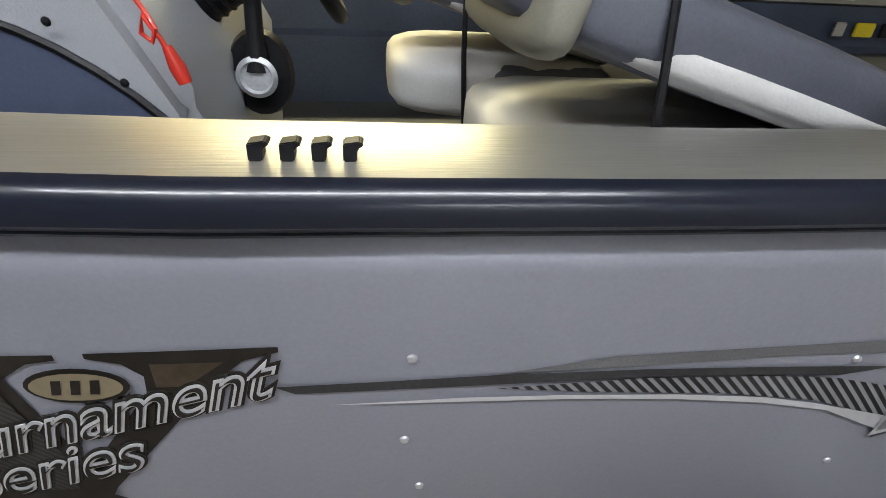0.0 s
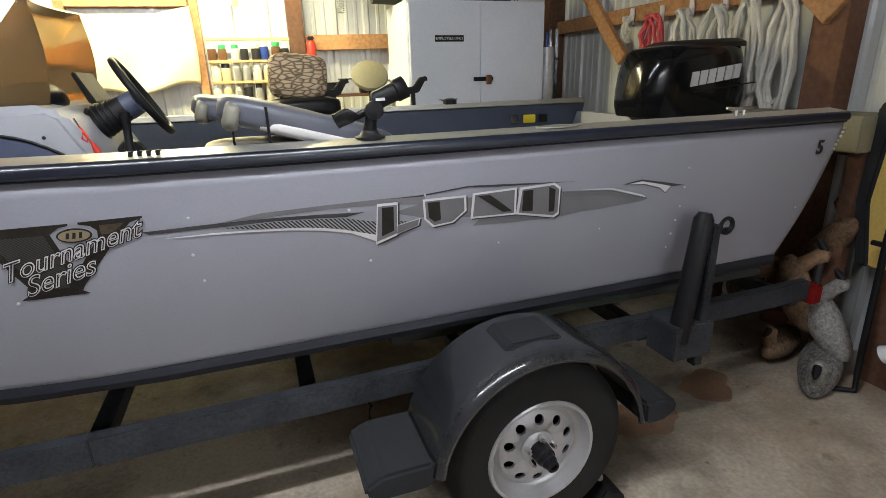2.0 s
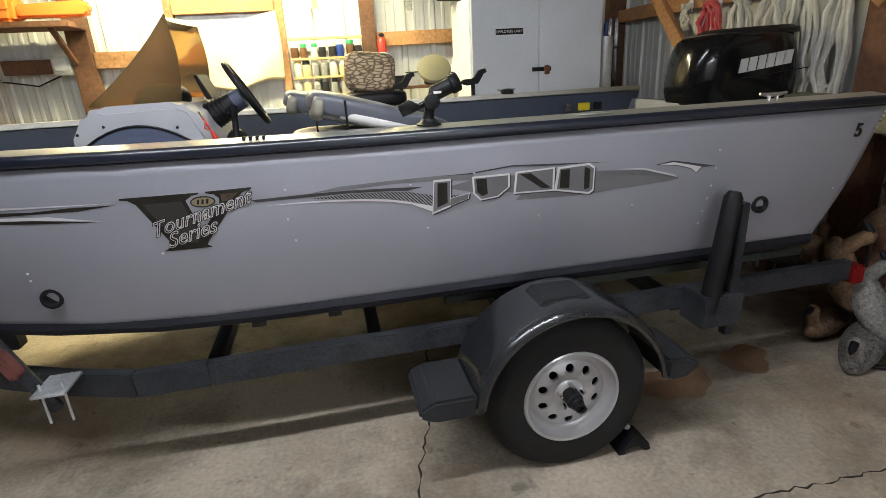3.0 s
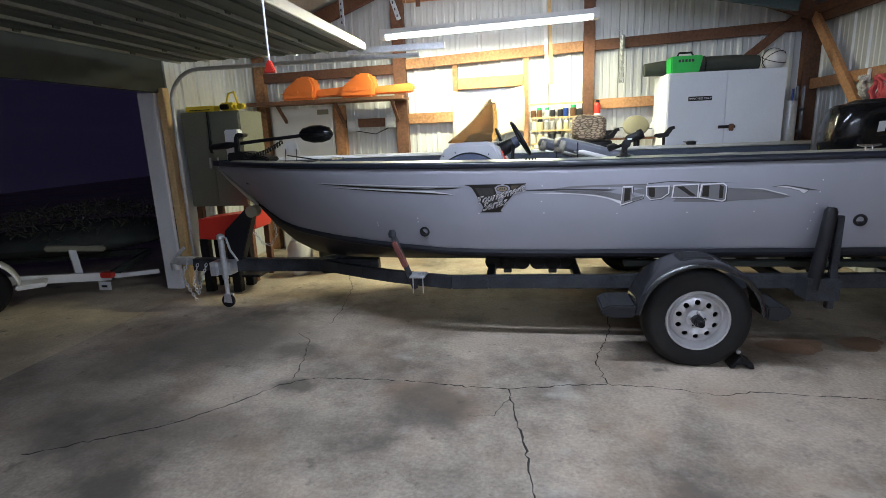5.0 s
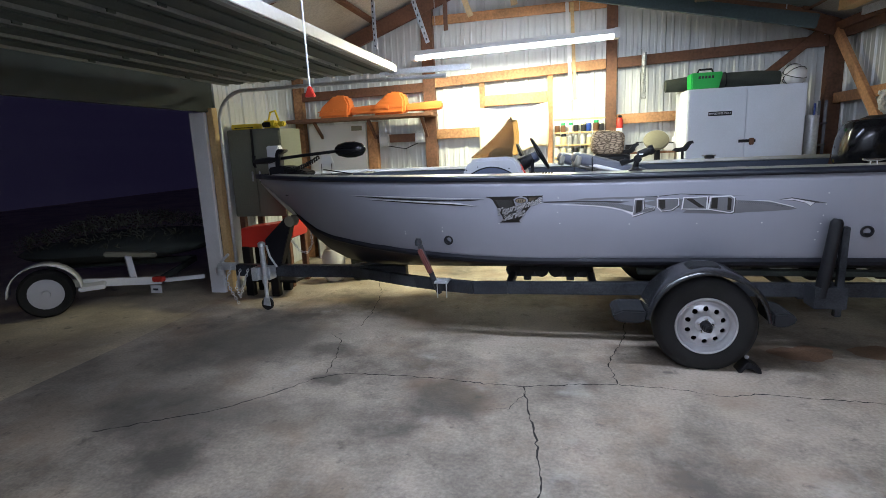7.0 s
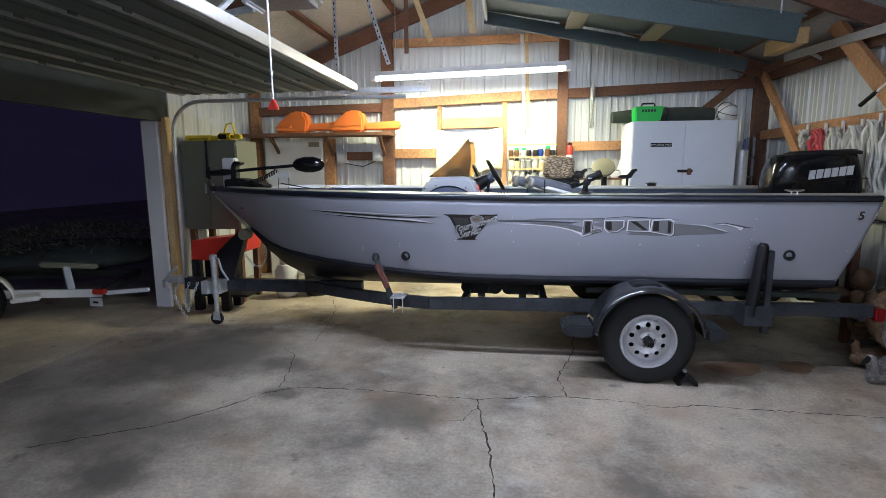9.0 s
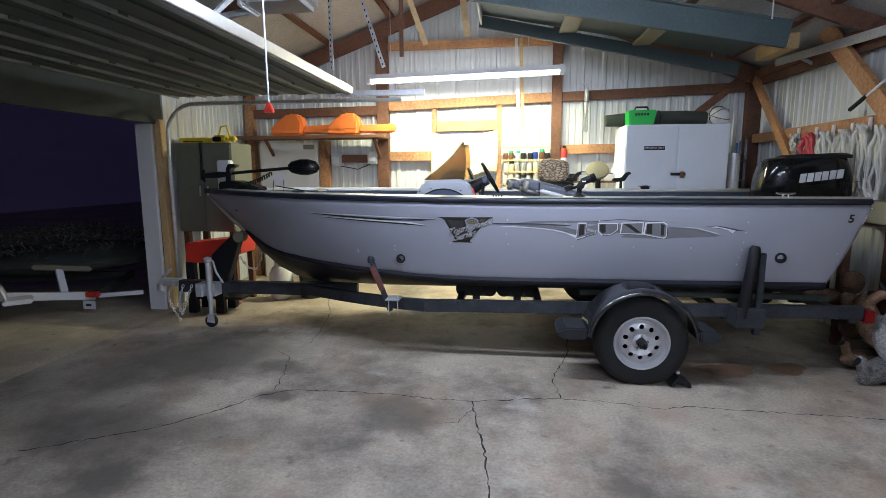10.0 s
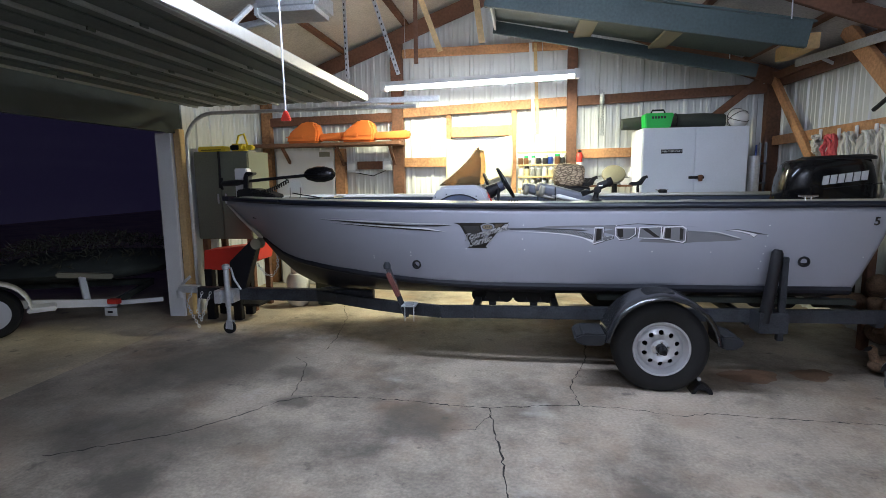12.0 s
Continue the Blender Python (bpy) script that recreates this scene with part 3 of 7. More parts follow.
gd = thing("garage_door", "raised sectional steel garage door seen from below", "garage door", (-3.9, 0, 2.46), kind="structure")
DX0, DX1 = XL + 0.42, -2.76
nsec = 6
DOOR_END = 1.5
for i in range(nsec):
    a, e = DX0 + (DX1 - DX0) * i / nsec, DX0 + (DX1 - DX0) * (i + 1) / nsec
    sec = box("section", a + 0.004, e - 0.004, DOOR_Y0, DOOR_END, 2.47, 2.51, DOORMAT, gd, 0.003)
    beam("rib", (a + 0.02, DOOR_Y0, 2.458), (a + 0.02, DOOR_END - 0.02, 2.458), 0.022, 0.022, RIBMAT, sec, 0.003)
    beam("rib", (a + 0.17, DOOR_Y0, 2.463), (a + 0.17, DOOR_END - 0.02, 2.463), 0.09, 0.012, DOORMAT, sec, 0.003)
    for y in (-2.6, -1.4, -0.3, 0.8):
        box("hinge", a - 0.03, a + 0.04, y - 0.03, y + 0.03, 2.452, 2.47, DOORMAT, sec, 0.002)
tube("door_arm", [(-2.86, -0.75, 2.5), (-2.98, -0.7, 2.56), (-3.0, -0.6, 2.68), (-2.95, -0.42, 2.85)], 0.02, GALV, gd, 6, "curved perforated steel arm")
for k, (z, mm) in enumerate(((2.452, RIBMAT), (2.478, RAIL), (2.504, RIBMAT), (2.53, RAIL))):
    box("bottom_rail", DX1 + 0.004 * (k % 2), DX1 + 0.05 - 0.008 * (k % 2), DOOR_Y0, DOOR_END, z, z + 0.024, mm, gd, 0.003, "grooved pale bottom rail")
box("seal", DX1 + 0.05, DX1 + 0.075, DOOR_Y0, DOOR_END, 2.46, 2.53, ALU, gd)

# ---------- lamps ----------
lamp = thing("fluorescent_lamp", "long lit two-tube fluorescent lamp hung by the wall", "lamp", (-1.65, 3.0, 2.87))
LA, LB = (-2.9, 3.0, 2.81), (-0.366, 3.0, 2.874)
TUBE = glow("lit_tube", (1.0, 0.95, 0.8), 22)
beam("housing", (LA[0] - 0.03, LA[1], LA[2] + 0.075), (LB[0] + 0.03, LB[1], LB[2] + 0.075), 0.13, 0.06, WHITE, lamp)
for dy in (-0.045, 0.045):
    tube("tube", [(LA[0], LA[1] + dy, LA[2] + 0.02), (LB[0], LB[1] + dy, LB[2] + 0.02)], 0.019, TUBE, lamp, 10, "glowing white tube")
for e in (LA, LB):
    box("end_cap", e[0] - 0.035, e[0] + 0.035, e[1] - 0.07, e[1] + 0.07, e[2] - 0.005, e[2] + 0.11, WHITE, lamp)
for x in (-2.6, -0.8):
    tube("chain", [(x, 3.0, 2.93), (x, 3.0, roof_z(x) + 0.1)], 0.004, GALV, lamp, 6)
l1 = tube_light("lamp_light", (LA[0], LA[1] - 0.0, LA[2] - 0.03), (LB[0], LB[1], LB[2] - 0.03), 0.12, 136, WARM)

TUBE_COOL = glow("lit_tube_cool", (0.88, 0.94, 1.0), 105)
lamp2 = thing("fluorescent_lamp", "long lit fluorescent lamp hung below the roof", "lamp", (-1.25, -0.75, 3.0))
box("housing", -2.55, 0.05, -0.82, -0.68, 3.07, 3.13, WHITE, lamp2)
tube("tube", [(-2.53, -0.75, 3.04), (0.03, -0.75, 3.04)], 0.019, TUBE_COOL, lamp2, 10, "glowing white tube")
for x in (-2.2, -0.3):
    tube("chain", [(x, -0.75, 3.13), (x, -0.75, roof_z(x) + 0.1)], 0.004, GALV, lamp2, 6)
l2 = tube_light("lamp_light_middle", (-2.53, -0.75, 3.0), (0.03, -0.75, 3.0), 0.12, 34, COOL)
# Unseen lamp added behind the camera to brighten hull, floor and side wall.
fill_lamp = thing("fluorescent_lamp", "added unseen fluorescent fill lamp behind the camera, hung on chains", "lamp", (0.5, -5.4, 2.75))
box("housing", -0.8, 1.8, -5.47, -5.33, 2.82, 2.88, WHITE, fill_lamp)
tube("tube", [(-0.78, -5.4, 2.79), (1.78, -5.4, 2.79)], 0.019, TUBE_COOL, fill_lamp, 10, "glowing white tube")
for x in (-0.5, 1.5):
    tube("chain", [(x, -5.4, 2.88), (x, -5.4, roof_z(x) + 0.1)], 0.004, GALV, fill_lamp, 6)
l3 = tube_light("fill_light_front", (-0.78, -5.4, 2.75), (1.78, -5.4, 2.75), 0.12, 34, COOL)

# ---------- the boat ----------
YC = 1.3


def half_beam(x):
    t = min(1, max(0, (-1.0 - x) / 3.27))
    return 1.05 * (1 - t ** 2.3) ** 0.9


def gun_z(x):
    return lerp_table([(-4.3, 1.375), (-3.0, 1.354), (-1, 1.333), (2, 1.333)], x)


def chine_z(x):
    return lerp_table([(-4.28, 1.395), (-3.87, 1.03), (-3.7, 0.95), (-3.5, 0.87), (-3.3, 0.825), (-2.9, 0.79), (-2.4, 0.76), (-1.8, 0.727), (-1, 0.716), (2, 0.732)], x)


def keel_z(x):
    return lerp_table([(-4.28, 1.395), (-3.87, 1.0), (-3.7, 0.8), (-3.5, 0.63), (-3.3, 0.53), (-3.0, 0.47), (-2.2, 0.45), (2, 0.47)], x)


def chine_half(x):
    t = min(1, max(0, (-1.2 - x) / 2.68))
    return 0.99 * (1 - t ** 2.0)


STATIONS = [-4.27, -4.2, -4.1, -4.0, -3.87, -3.8, -3.7, -3.6, -3.5, -3.3, -3.1, -2.9, -2.6, -2.3, -2.0, -1.6, -1.2, -0.8, -0.3, 0.3, 0.9, 1.4, 1.46]
RAKE = 0.23


def hull_x(x, f):
    """The transom leans aft; f is 0 at the chine and 1 at the rail."""
    return x + (RAKE * f if x > 1.44 else RAKE * f * max(0, (x - 0.9) / 0.56) if x > 0.9 else 0)


boat = thing("fishing_boat", "grey aluminium fishing boat with navy rub rail on a trailer", "boat", (-1.2, YC, 0.45))
FINE = [-4.27, -4.24, -4.2, -4.15, -4.1, -4.05, -4.0, -3.95, -3.9] + [-3.85 + 0.085 * i for i in range(62)] + [1.44, 1.46]
for side in (-1, 1):
    bm = bmesh.new()
    rows = []
    for x in FINE:
        hb, cb, cz, gz = half_beam(x), chine_half(x), chine_z(x), gun_z(x)
        cb = min(cb, hb)
        row = []
        for k in range(13):
            f = k / 12
            row.append(bm.verts.new((hull_x(x, f), YC + side * (cb + (hb - cb) * f + 0.02 * math.sin(f * math.pi) * min(1, hb)), cz + (gz - cz) * f)))
        row.append(bm.verts.new((hull_x(x, 1), YC + side * hb, gz + 0.05)))
        rows.append(row)
    for A, B in zip(rows, rows[1:]):
        for k in range(13):
            bm.faces.new((A[k], A[k + 1], B[k + 1], B[k]))
    bmesh.ops.remove_doubles(bm, verts=bm.verts, dist=1e-4)
    hull = finish("hull_side", bm, HULL, boat, "grey painted aluminium side", True)
    so = hull.modifiers.new("thick", "SOLIDIFY")
    so.thickness, so.offset = 0.003, 0
bm = bmesh.new()
rows = []
for x in STATIONS:
    cb = min(chine_half(x), half_beam(x))
    cz, kz = chine_z(x), keel_z(x)
    rows.append([bm.verts.new((x, YC + u * cb, (cz - 0.01) + (kz - cz) * (1 - abs(u)) ** 0.8)) for u in (-1, -0.97, -0.7, -0.35, 0, 0.35, 0.7, 0.97, 1)])
for A, B in zip(rows, rows[1:]):
    for k in range(8):
        bm.faces.new((A[k], A[k + 1], B[k + 1], B[k]))
bmesh.ops.remove_doubles(bm, verts=bm.verts, dist=1e-4)
part("hull_bottom", bm, HULL_DARK, boat, "dark vee bottom", True)
for side in (-1, 1):
    bm = bmesh.new()
    pts = [(x, YC + side * (min(chine_half(x), half_beam(x)) + 0.012), chine_z(x) - 0.005) for x in STATIONS[5:]]
    rows = []
    for x, y, z in pts:
        rows.append([bm.verts.new((x, y + side * dy, z + dz)) for dy, dz in ((-0.03, 0.046), (0.0, 0.037), (0.012, 0.012), (0.004, -0.012), (-0.03, -0.03))])
    for A, B in zip(rows, rows[1:]):
        for k in range(5):
            bm.faces.new((A[k], A[(k + 1) % 5], B[(k + 1) % 5], B[k]))
    bm.faces.new(rows[0])
    bm.faces.new(rows[-1][::-1])
    part("spray_strake", bm, HULL_DARK, boat, "", True)
    # rub rail: upper round bead over a lower dark lip
    bm = bmesh.new()
    prof = [(-0.02, 0.008), (0.006, 0.008), (0.012, 0.009), (0.014, 0.012), (0.012, 0.015), (0.018, 0.017), (0.025, 0.024), (0.026, 0.038), (0.022, 0.049), (0.012, 0.056), (-0.02, 0.058)]
    rows = []
    for x in STATIONS[:-1] + [1.46]:
        hb = half_beam(x)
        k = 1 if x > -4.0 else max(0.15, (x + 4.3) / 0.3)
        xx = x + RAKE if x > 1.44 else hull_x(x, 1)
        rows.append([bm.verts.new((xx - (0.05 - dy) * (1 - k), YC + side * max(0.0, hb + dy * k), gun_z(x) + 0.035 + dz)) for dy, dz in prof])
    n = len(prof)
    for A, B in zip(rows, rows[1:]):
        for k in range(n):
            bm.faces.new((A[k], A[(k + 1) % n], B[(k + 1) % n], B[k]))
    bm.faces.new(rows[-1])
    part("rub_rail", bm, NAVY, boat, "glossy navy rub rail", True)
    # gunwale top and inner side
    bm = bmesh.new()
    rows = []
    for x in STATIONS[3:]:
        hb = half_beam(x)
        xx = hull_x(x, 1)
        prof2 = [(0.008, 0.091), (-0.01, 0.095), (-0.075, 0.104), (-0.09, 0.102), (-0.092, 0.07), (-0.075, 0.06), (-0.01, 0.06)]
        rows.append([bm.verts.new((xx, YC + side * max(0.0, hb + dy), gun_z(x) + dz)) for dy, dz in prof2])
    for A, B in zip(rows, rows[1:]):
        for k in range(7):
            bm.faces.new((A[k], A[(k + 1) % 7], B[(k + 1) % 7], B[k]))
    bm.faces.new(rows[0])
    bm.faces.new(rows[-1][::-1])
    part("gunwale", bm, ALU, boat, "brushed aluminium gunwale cap", True)
    bm = bmesh.new()
    rows = []
    for x in STATIONS[6:]:
        hb = max(0.02, half_beam(x) - 0.085)
        lo = 0.9 if x > -2.3 else 1.27
        rows.append([bm.verts.new((hull_x(x, f), YC + side * (hb + off), z)) for off, z, f in ((0, gun_z(x) + 0.06, 1), (0.0, max(lo, 1.22) + 0.004, 0.8), (-0.03, max(lo, 1.2) + 0.002, 0.8), (-0.03, lo, 0.3))])
    for A, B in zip(rows, rows[1:]):
        for k in range(3):
            bm.faces.new((A[k], A[k + 1], B[k + 1], B[k]))
    part("inner_liner", bm, INNER, boat, "blue-grey inner side panel")
bm = bmesh.new()
outline = [(YC - 1.05, gun_z(1.46)), (YC - 0.99, 0.735), (YC, 0.47), (YC + 0.99, 0.735), (YC + 1.05, gun_z(1.46))]
a = [bm.verts.new((1.46 + RAKE * max(-0.4, (z - 0.735) / 0.61), y, z)) for y, z in outline]
b = [bm.verts.new((1.40 + RAKE * max(-0.4, (z - 0.735) / 0.61), y, z)) for y, z in outline]
bm.faces.new(a)
bm.faces.new(b[::-1])
for i in range(5):
    bm.faces.new((a[i], b[i], b[(i + 1) % 5], a[(i + 1) % 5]))
part("transom", bm, HULL, boat)
tube("stem_strip", [(-4.255, YC - 0.012, 1.375), (-4.12, YC - 0.02, 1.24), (-3.98, YC - 0.026, 1.11), (-3.87, YC - 0.03, 1.01)], [0.012, 0.018, 0.02, 0.016], ALU, boat, 10, "worn bare metal stem strip")
# scalloped weld bead down the stern corner
bm = bmesh.new()
for i in range(34):
    f = i / 33
    r = bmesh.ops.create_icosphere(bm, subdivisions=1, radius=0.0085)
    for v in r["verts"]:
        v.co += Vector((1.462 + RAKE * f, YC - (0.985 + 0.07 * f) - 0.004, 0.75 + 0.6 * f))
part("weld_bead", bm, ALU, boat)


def deck(name, x0, x1, z, material, label):
    bm = bmesh.new()
    xs = [x0 + (x1 - x0) * i / 10 for i in range(11)]
    rows = [[bm.verts.new((x, YC + s * max(0.02, half_beam(x) - 0.09), zz)) for zz in (z, z - 0.03) for s in (-1, 1)] for x in xs]
    for A, B in zip(rows, rows[1:]):
        bm.faces.new((A[0], A[1], B[1], B[0]))
        bm.faces.new((A[2], A[3], B[3], B[2]))
        bm.faces.new((A[0], A[2], B[2], B[0]))
        bm.faces.new((A[1], A[3], B[3], B[1]))
    for R in (rows[0], rows[-1]):
        bm.faces.new((R[0], R[1], R[3], R[2]))
    return part(name, bm, material, boat, label)


deck("bow_deck", -3.85, -2.3, 1.27, CARPET, "dark carpeted bow casting deck")
deck("cockpit_floor", -2.3, 0.6, 0.93, CARPET, "dark carpeted cockpit floor")
deck("stern_deck", 0.6, 1.5, 1.2, CARPET, "dark carpeted stern deck")
box("deck_riser", 0.57, 0.6, 0.4, 2.2, 0.93, 1.2, INNER, boat)
box("deck_riser", -2.31, -2.28, 0.5, 2.1, 0.93, 1.27, INNER, boat)


def hull_y(x, z):
    """The near side's outer face at a place along the boat."""
    hb, cb, cz, gz = half_beam(x), min(chine_half(x), half_beam(x)), chine_z(x), gun_z(x)
    f = min(1, max(0, (z - cz) / (gz - cz)))
    return YC - (cb + (hb - cb) * f + 0.02 * math.sin(f * math.pi) * min(1, hb))


def decal(name, outline, material, off=0.0015, parent=None, label="", sub=1):
    """A thin film that follows the hull side. The outline is (x, z)."""
    bm = bmesh.new()
    vs = [bm.verts.new((x, 0, z)) for x, z in outline]
    bm.faces.new(vs)
    bm.normal_update()
    bmesh.ops.triangulate(bm, faces=bm.faces)
    xs = [x for x, z in outline]
    for k in range(1, 8):
        xc = min(xs) + (max(xs) - min(xs)) * k / 8
        bmesh.ops.bisect_plane(bm, geom=bm.verts[:] + bm.edges[:] + bm.faces[:], plane_co=(xc, 0, 0), plane_no=(1, 0, 0))
    for v in bm.verts:
        v.co.y = hull_y(v.co.x, v.co.z) - off - 0.002
    ob = finish(name, bm, material, parent or boat, label)
    return ob


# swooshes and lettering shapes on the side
decal("stripe", [(-2.92, 1.272), (-2.6, 1.262), (-2.2, 1.245), (-1.9, 1.236), (-1.78, 1.242), (-1.62, 1.24), (-1.75, 1.228), (-2.1, 1.226), (-2.5, 1.245)], DECAL, 0.0015, None, "black swoosh")
decal("stripe", [(-2.92, 1.278), (-2.5, 1.262), (-2.0, 1.25), (-1.62, 1.248), (-1.9, 1.255), (-2.4, 1.27)], SILVER, 0.003)
decal("stripe", [(-2.8, 1.247), (-2.3, 1.222), (-1.9, 1.205), (-1.68, 1.185), (-1.85, 1.215), (-2.3, 1.232)], SILVER, 0.003)
decal("stripe", [(-2.75, 1.238), (-2.3, 1.212), (-1.9, 1.192), (-1.68, 1.183), (-1.9, 1.206), (-2.3, 1.225)], DECAL, 0.002)
decal("vee", [(-1.606, 1.262), (-1.337, 1.262), (-1.337, 1.256), (-1.362, 1.252), (-1.385, 1.236), (-1.352, 1.125), (-1.339, 1.125), (-1.272, 1.215), (-1.27, 1.235), (-1.285, 1.25), (-1.313, 1.257), (-1.313, 1.263), (-1.152, 1.265), (-1.152, 1.259), (-1.184, 1.25), (-1.216, 1.221), (-1.335, 1.075), (-1.342, 1.062), (-1.325, 1.05), (-1.498, 1.05), (-1.475, 1.064), (-1.472, 1.09), (-1.555, 1.235), (-1.58, 1.252), (-1.606, 1.256)], DECAL, 0.002, None, "large black letter vee")
decal("vee_weave", [(-1.532, 1.235), (-1.4, 1.235), (-1.366, 1.125), (-1.372, 1.075), (-1.45, 1.075), (-1.453, 1.095)], HATCH_DARK, 0.0028, None, "woven dark panel")
decal("vee_sheen", [(-1.262, 1.25), (-1.2, 1.25), (-1.236, 1.222), (-1.262, 1.222)], BRONZE, 0.0028, None, "dull bronze panel")


def oval(cx, cz, rx, rz, n=24):
    return [(cx + rx * math.cos(2 * math.pi * i / n), cz + rz * math.sin(2 * math.pi * i / n)) for i in range(n)]


decal("badge_rim", oval(-1.327, 1.227, 0.044, 0.021), DECAL, 0.0035)
decal("badge", oval(-1.327, 1.227, 0.039, 0.0165), TAN, 0.005, None, "tan oval badge")
for x in (-1.343, -1.327, -1.311):
    decal("badge_bar", [(x - 0.006, 1.219), (x + 0.002, 1.219), (x + 0.006, 1.236), (x - 0.002, 1.236)], DECAL, 0.006)
for words, size, x, z in (("Tournament", 0.074, -1.352, 1.178), ("Series", 0.078, -1.395, 1.108)):
    yy = hull_y(x, z)
    for off, mm, fat in ((0.0045, DECAL, 0.0042), (0.0066, SILVER, 0.0014), (0.0085, DECAL, -0.0014)):
        m = Matrix.Translation((x, yy - off, z)) @ pose(0, 0, 0, 90, 0, 0) @ pose(0, 0, 0, 0, 0, 15.5)
        tx = writing("lettering", words, size, m, mm, boat, 0.0006, 0.6, "silver-edged script lettering", fat)
        for v in tx.data.vertices:
            v.co.y += hull_y(v.co.x, v.co.z) - yy
# long dark swoosh with a silver lower edge, and the block lettering plate in it
decal("stripe", [(-0.95, 1.219), (-0.832, 1.236), (-0.629, 1.24), (-0.44, 1.242), (-0.3, 1.236), (-0.3, 1.21), (-0.467, 1.222), (-0.629, 1.226), (-0.8, 1.221)], DECAL_GREY, 0.001, None, "grey fading swoosh")
decal("stripe", [(-1.161, 1.216), (-1.143, 1.206), (-0.93, 1.206), (-0.80, 1.206), (-0.66, 1.2), (-0.574, 1.194), (-0.508, 1.204), (-0.62, 1.21), (-0.661, 1.212), (-0.796, 1.217), (-0.947, 1.219)], DECAL_SOFT, 0.002, None, "dark swoosh with a pointed end")
decal("stripe", [(-0.95, 1.2), (-0.8, 1.204), (-0.66, 1.198), (-0.574, 1.19), (-0.49, 1.17), (-0.40, 1.16), (-0.335, 1.152), (-0.36, 1.128), (-0.45, 1.1), (-0.477, 1.118), (-0.582, 1.155), (-0.70, 1.175), (-0.85, 1.188)], HATCH, 0.0015, None, "black checked swoosh")
decal("stripe", [(-1.114, 1.19), (-0.98, 1.191), (-0.879, 1.187), (-0.756, 1.179), (-0.65, 1.167), (-0.582, 1.152), (-0.477, 1.122), (-0.447, 1.089), (-0.481, 1.1), (-0.56, 1.138), (-0.65, 1.158), (-0.756, 1.172), (-0.879, 1.181), (-1.0, 1.186)], SILVER, 0.003)
decal("stripe", [(-0.42, 1.19), (-0.3, 1.215), (0.0, 1.215), (0.232, 1.2), (0.459, 1.187), (0.6, 1.15), (0.64, 1.132), (0.596, 1.123), (0.4, 1.113), (0.338, 1.113), (0.206, 1.1), (-0.124, 1.109), (-0.09, 1.14), (-0.3, 1.16)], DECAL_GREY, 0.001, None, "grey fading swoosh")
decal("stripe", [(0.232, 1.2), (0.459, 1.186), (0.605, 1.147), (0.64, 1.132), (0.58, 1.14), (0.459, 1.163), (0.242, 1.182)], HATCH, 0.0025)
decal("stripe", [(0.32, 1.199), (0.459, 1.193), (0.605, 1.152), (0.63, 1.138), (0.59, 1.149), (0.459, 1.186)], SILVER, 0.0035)
decal("stripe", [(0.511, 1.201), (0.598, 1.213), (0.702, 1.194), (0.822, 1.17), (0.751, 1.172), (0.719, 1.146), (0.693, 1.168), (0.623, 1.188)], DECAL_SOFT, 0.0025)
decal("stripe", [(0.53, 1.2), (0.6, 1.206), (0.7, 1.184), (0.745, 1.173), (0.719, 1.15), (0.69, 1.172), (0.62, 1.192)], SILVER, 0.0035)
decal("stripe", [(-0.438, 1.24), (-0.318, 1.236), (-0.14, 1.252), (-0.025, 1.243), (0.3, 1.233), (0.0, 1.25), (-0.14, 1.257), (-0.318, 1.241)], DECAL_SOFT, 0.002)


def block(outline, cores):
    """A silver-edged emblem block with a grey field and dark cores."""
    cx = sum(x for x, z in outline) / len(outline)
    cz = sum(z for x, z in outline) / len(outline)
    edge = [(cx + (x - cx) * 0.9, cz + (z - cz) * 0.86) for x, z in outline]
    shadow = [(x + 0.006, z - 0.005) for x, z in outline]
    decal("block_shadow", shadow, DECAL_SOFT, 0.004)
    decal("block_shape", outline, SILVER, 0.005, None, "silver-edged dark emblem block")
    decal("block_field", edge, DECAL_GREY, 0.0062)
    for core in cores:
        decal("block_core", core, DECAL, 0.0074)


# the maker's emblem as four plain blocks
block([(-0.406, 1.146), (-0.321, 1.163), (-0.326, 1.138), (-0.41, 1.113)], [])
block([(-0.468, 1.227), (-0.397, 1.227), (-0.402, 1.112), (-0.48, 1.086)], [[(-0.453, 1.213), (-0.413, 1.213), (-0.415, 1.13), (-0.458, 1.114)]])
block([(-0.31, 1.226), (-0.151, 1.226), (-0.15, 1.17), (-0.2, 1.132), (-0.276, 1.124), (-0.307, 1.156)], [[(-0.294, 1.214), (-0.25, 1.214), (-0.246, 1.15), (-0.27, 1.143), (-0.29, 1.16)]])
block([(-0.126, 1.229), (0.046, 1.234), (0.045, 1.134), (-0.135, 1.138)], [[(-0.108, 1.218), (-0.06, 1.218), (0.028, 1.15), (-0.01, 1.15)]])
block([(0.058, 1.232), (0.201, 1.238), (0.228, 1.218), (0.226, 1.116), (0.206, 1.103), (0.045, 1.134)], [[(0.072, 1.219), (0.112, 1.22), (0.112, 1.14), (0.068, 1.144)], [(0.178, 1.224), (0.205, 1.212), (0.204, 1.13), (0.18, 1.128)]])
m = Matrix.Translation((1.56, hull_y(1.4, 1.24) - 0.006, 1.27)) @ pose(0, 0, 0, 90, 0, 0)
writing("numeral", "5", 0.085, m, DECAL, boat, 0.0015, 0.1, "", 0.002)
